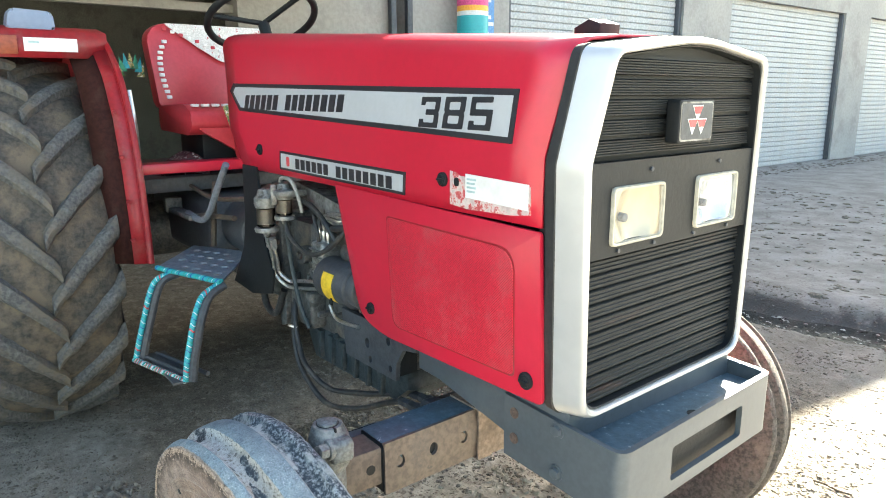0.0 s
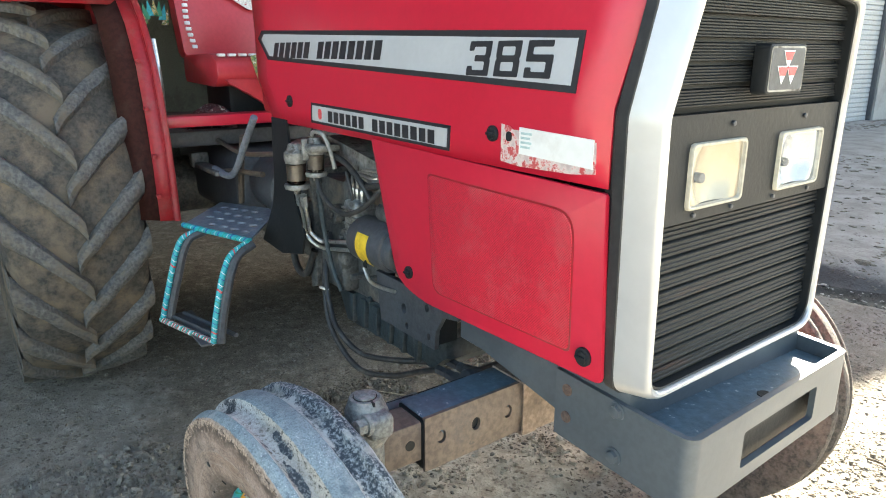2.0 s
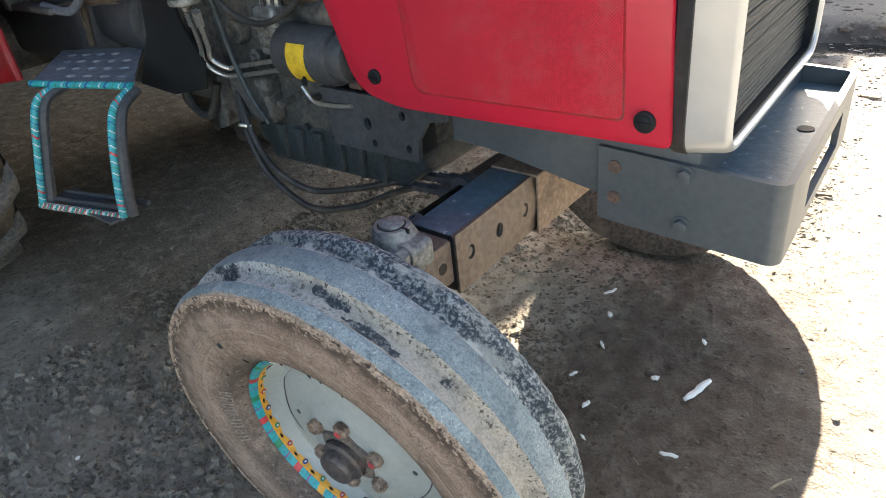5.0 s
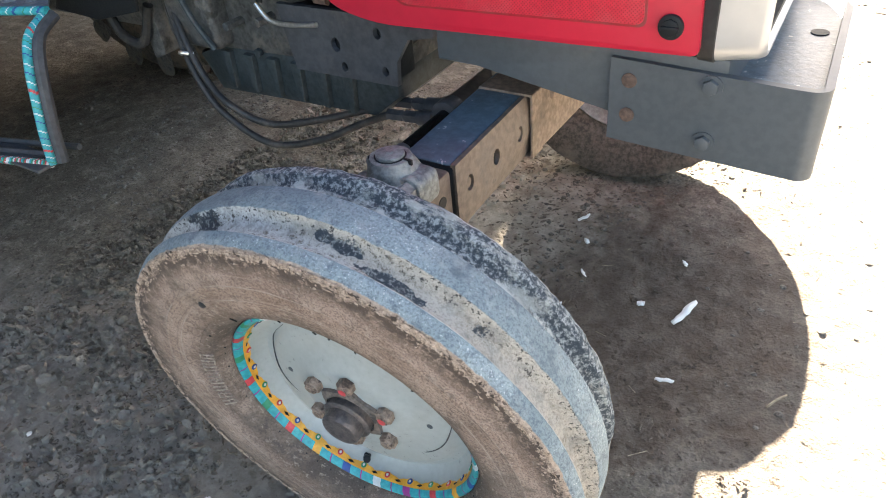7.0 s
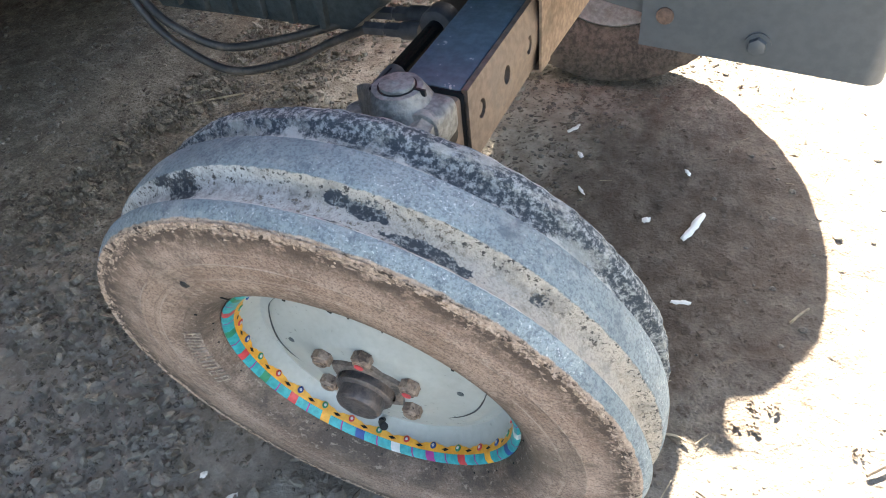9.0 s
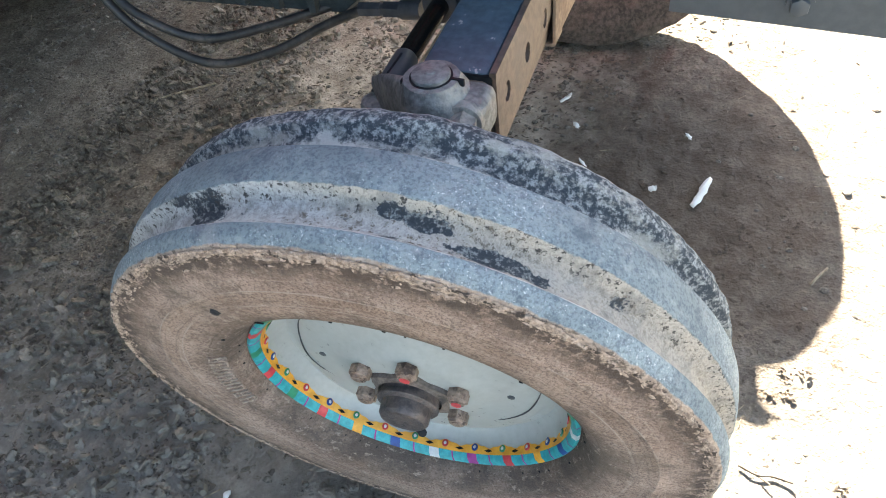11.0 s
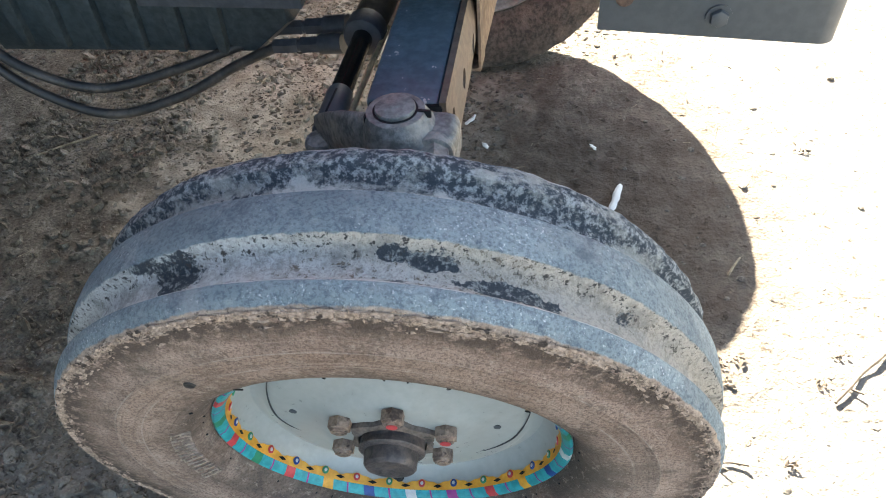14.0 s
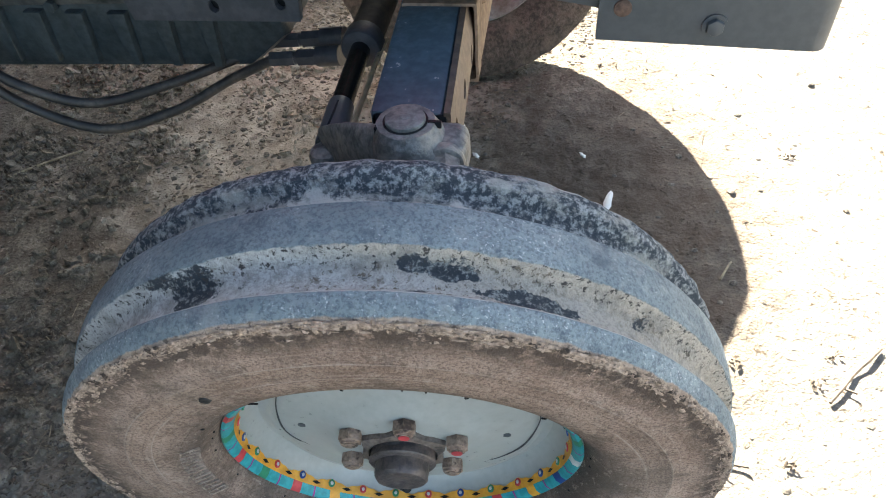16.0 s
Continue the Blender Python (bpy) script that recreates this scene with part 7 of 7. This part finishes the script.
def chip(rng, x, y, z, verts, faces):
    """A curled leaf scrap or clod."""
    l, a = 0.003 + 0.011 * rng.random() ** 2, rng.random() * 6.28
    c, s = math.cos(a), math.sin(a)
    b = len(verts)
    for u, v in ((-1, -0.3), (-0.2, -0.6), (1, -0.1), (0.4, 0.5), (-0.7, 0.5)):
        u, v = u * l * rng.uniform(0.7, 1.2), v * l * rng.uniform(0.7, 1.2)
        verts.append((x + u * c - v * s, y + u * s + v * c, z + rng.uniform(0.001, 0.007)))
    verts.append((x, y, z + rng.uniform(0.003, 0.009)))
    for i in range(5):
        faces.append((b + i, b + (i + 1) % 5, b + 5))


def flake(rng, x, y, z, verts, faces):
    """A sliver of broken crust, trodden straw or dung, lying almost flat."""
    l, w, a = 0.0025 + 0.014 * rng.random() ** 2.6, rng.uniform(0.14, 0.5), rng.gauss(0.4, 0.7)
    c, q, b = math.cos(a), math.sin(a), len(verts)
    for u, v in ((-1, -0.2), (-0.3, -0.8), (0.5, -0.6), (1, 0.1), (0.3, 0.7), (-0.6, 0.6)):
        u, v = u * l * rng.uniform(0.6, 1.2), v * l * w * rng.uniform(0.5, 1.2)
        verts.append((x + u * c - v * q, y + u * q + v * c, z + rng.uniform(-0.001, 0.004)))
    verts.append((x, y, z + 0.0015 + 0.0035 * rng.random()))
    for i in range(6):
        faces.append((b + i, b + (i + 1) % 6, b + 6))


STONE = surface("grit_stone", (0.045, 0.037, 0.029), (0.23, 0.205, 0.168), 0.9, big=70, fine=200)
STRAW = surface("dry_straw", (0.26, 0.21, 0.14), (0.38, 0.32, 0.22), 0.8, big=30)
LEAF = surface("dark_leaf_scraps", (0.07, 0.055, 0.04), (0.14, 0.11, 0.08), 0.85, big=40)
YARD = (-2.4, 1.5, -1.25, 3.6)
scatter("grit", 60000, 3, STONE, YARD, stone, "grit and small stones strewn over the earth", "stones", 0.3, True)
scatter("straw", 700, 5, STRAW, YARD, straw, "bits of dry straw strewn over the earth", "straw")
scatter("leaf_scraps", 5200, 7, LEAF, YARD, flake, "dark leaf scraps and clods on the earth", "leaf litter", 0.5)
FLAKE = surface("broken_brown_crust", (0.085, 0.066, 0.047), (0.230, 0.188, 0.140), 0.95, big=25, fine=150, grain=0.5, bump=0.4)
scatter("brown_flakes", 20000, 29, FLAKE, (-1.5, 0.36, -0.75, 1.5), flake, "broken flakes of brown crust on the trodden earth", "flakes", 9.0, True)


def clod(rng, x, y, z, verts, faces):
    n = len(verts)
    stone(rng, x, y, z, verts, faces)
    k = rng.uniform(2.0, 5.0)
    for i in range(n, len(verts)):
        vx, vy, vz = verts[i]
        verts[i] = (x + (vx - x) * k * 1.3, y + (vy - y) * k, z + (vz - z) * k * 0.7)


def plate(rng, x, y, z, verts, faces):
    """A broken plate of trodden earth, tilted out of the crust."""
    l, w, a = 0.004 + 0.020 * rng.random() ** 3.0, rng.uniform(0.35, 0.9), rng.gauss(0.5, 0.7)
    tx, ty, h, b = rng.gauss(0, 0.38), rng.gauss(0, 0.38), 0.004 + 0.008 * rng.random(), len(verts)
    c, q = math.cos(a), math.sin(a)
    k = 7
    rim = [(l * math.cos(t) * rng.uniform(0.65, 1.1), l * w * math.sin(t) * rng.uniform(0.65, 1.1)) for t in [6.283 * i / k for i in range(k)]]
    for top in (0, 1):
        for u, v in rim:
            u, v = u * (0.86 if top else 1.0), v * (0.86 if top else 1.0)
            verts.append((x + u * c - v * q, y + u * q + v * c, z + (h * rng.uniform(0.8, 1.2) if top else -0.006) + u * tx + v * ty))
    verts.append((x, y, z + h * 1.15))
    for i in range(k):
        j = (i + 1) % k
        faces.append((b + i, b + j, b + k + j, b + k + i))
        faces.append((b + k + i, b + k + j, b + 2 * k))


def clustered(rng, x, y, z, verts, faces):
    if noise.noise((x * 4.2, y * 4.2, 4.0)) + 0.5 * noise.noise((x * 11, y * 11, 6.0)) > rng.uniform(-0.45, 0.75) + (0.45 if x > -0.85 and y > -0.45 else 0.0):
        plate(rng, x, y, z, verts, faces)


scatter("broken_earth", 15000, 37, GROUND, (-1.35, -0.1, -1.2, 0.9), clustered, "broken plates and crumbs of trodden earth", "earth crumbs")
scatter("clods", 2600, 17, STONE, (-4.8, 1.6, 2.2, 9.0), clod, "crumbled clods of earth beyond the drain", "earth clods")
scatter("rubble", 1500, 23, STONE, (-5.55, -4.9, 8.5, 22.0), clod, "loose rubble and earth along the foot of the shutters", "rubble")


def twig(pts, r, material, label):
    tw = thing("twig", label, "twig", "twigs")
    part("stick", pipe(bmesh.new(), [(x, y, ground_height(x, y) + 0.006 + 0.003 * (k % 2)) for k, (x, y) in enumerate(pts)], r, 6), material, tw)
    if len(pts) > 3:
        (x0, y0), (x1, y1) = pts[1], pts[2]
        part("side_shoot", pipe(bmesh.new(), [(x0, y0, ground_height(x0, y0) + 0.007), (x0 + 0.02, y0 - 0.012, ground_height(x0, y0) + 0.012)], r * 0.7, 5, False), material, tw)


twig([(0.695, -0.397), (0.724, -0.365), (0.754, -0.329), (0.782, -0.303), (0.813, -0.271)], 0.0032, LEAF, "thin dark twig lying on the earth")
twig([(0.199, 1.259), (0.24, 1.262), (0.285, 1.252), (0.329, 1.253)], 0.0045, LEAF, "thin dark twig lying on the earth")
twig([(0.45, -0.533), (0.48, -0.540), (0.505, -0.534), (0.533, -0.539)], 0.0022, LEAF, "thin dark twig lying on the earth")
twig([(0.374, -0.453), (0.395, -0.449), (0.416, -0.451)], 0.0022, STRAW, "pale dry twig lying on the earth")
twig([(0.539, -0.122), (0.553, -0.096), (0.568, -0.069)], 0.0024, STRAW, "pale dry twig lying on the earth")
twig([(-1.251, 0.079), (-1.18, 0.145), (-1.098, 0.208)], 0.0026, STRAW, "pale dry twig lying on the earth")


def leaf_clump(x, y, size, seed):
    rng = random.Random(seed)
    cl = thing("leaf_clump", "small crumpled clump of dry brown leaves on the earth", "leaf clump", "leaf clumps")
    for _ in range(9):
        a, d = rng.random() * 6.28, size * rng.random() ** 0.7
        u, v = x + d * math.cos(a) * 1.4, y + d * math.sin(a) * 0.8
        verts, faces = [], []
        chip(rng, u, v, ground_height(u, v) + 0.002, verts, faces)
        verts = [(u + (q[0] - u) * 0.7, v + (q[1] - v) * 0.55, q[2]) for q in verts]
        bm = bmesh.new()
        vs = [bm.verts.new(q) for q in verts]
        for f in faces:
            bm.faces.new([vs[i] for i in f])
        part("dry_leaf", bm, LEAF, cl, smooth=False)


for x, y, size in ((0.532, -0.329, 0.014), (0.517, -0.374, 0.013), (0.479, -0.382, 0.012), (0.683, -0.358, 0.014), (0.72, -0.295, 0.014), (0.606, -0.528, 0.011), (0.44, 1.05, 0.02), (0.75, 0.30, 0.014), (0.506, -0.335, 0.013), (-1.26, 4.40, 0.07), (-1.18, 4.42, 0.06)):
    leaf_clump(x, y, size, int(x * 1000))

# water and rubbish in the drain
WATER = surface("dark_drain_water", (0.02, 0.022, 0.022), (0.035, 0.035, 0.032), 0.08, bump=0.05)
bm = bmesh.new()
q = [(-6, 1.86, -0.095), (6, 4.26, -0.095), (6, 4.82, -0.095), (-6, 2.42, -0.095)]
bm.faces.new([bm.verts.new(v) for v in q])
tagged(part("water", bm, WATER, smooth=False), "dark shallow water in the open drain", "water", kind="structure")


DRAIN_BITS = surface("wet_grey_rubbish", (0.09, 0.088, 0.082), (0.33, 0.32, 0.30), 0.5, big=9, fine=80)


def drain_bit(rng, x, y, z, verts, faces):
    d = rng.gauss(-0.03, 0.13)
    yy = 3.22 + (x + 0.69) * 0.2 + d
    n = len(verts)
    chip(rng, x, yy, max(-0.093, ground_height(x, yy)) + 0.003, verts, faces)
    for i in range(n, len(verts)):
        vx, vy, vz = verts[i]
        verts[i] = (x + (vx - x) * 2.2, yy + (vy - yy) * 1.3, vz)


scatter("drain_rubbish", 420, 11, DRAIN_BITS, (-2.0, 1.6, 0, 1), drain_bit, "pale scraps of rubbish along the drain", "rubbish")
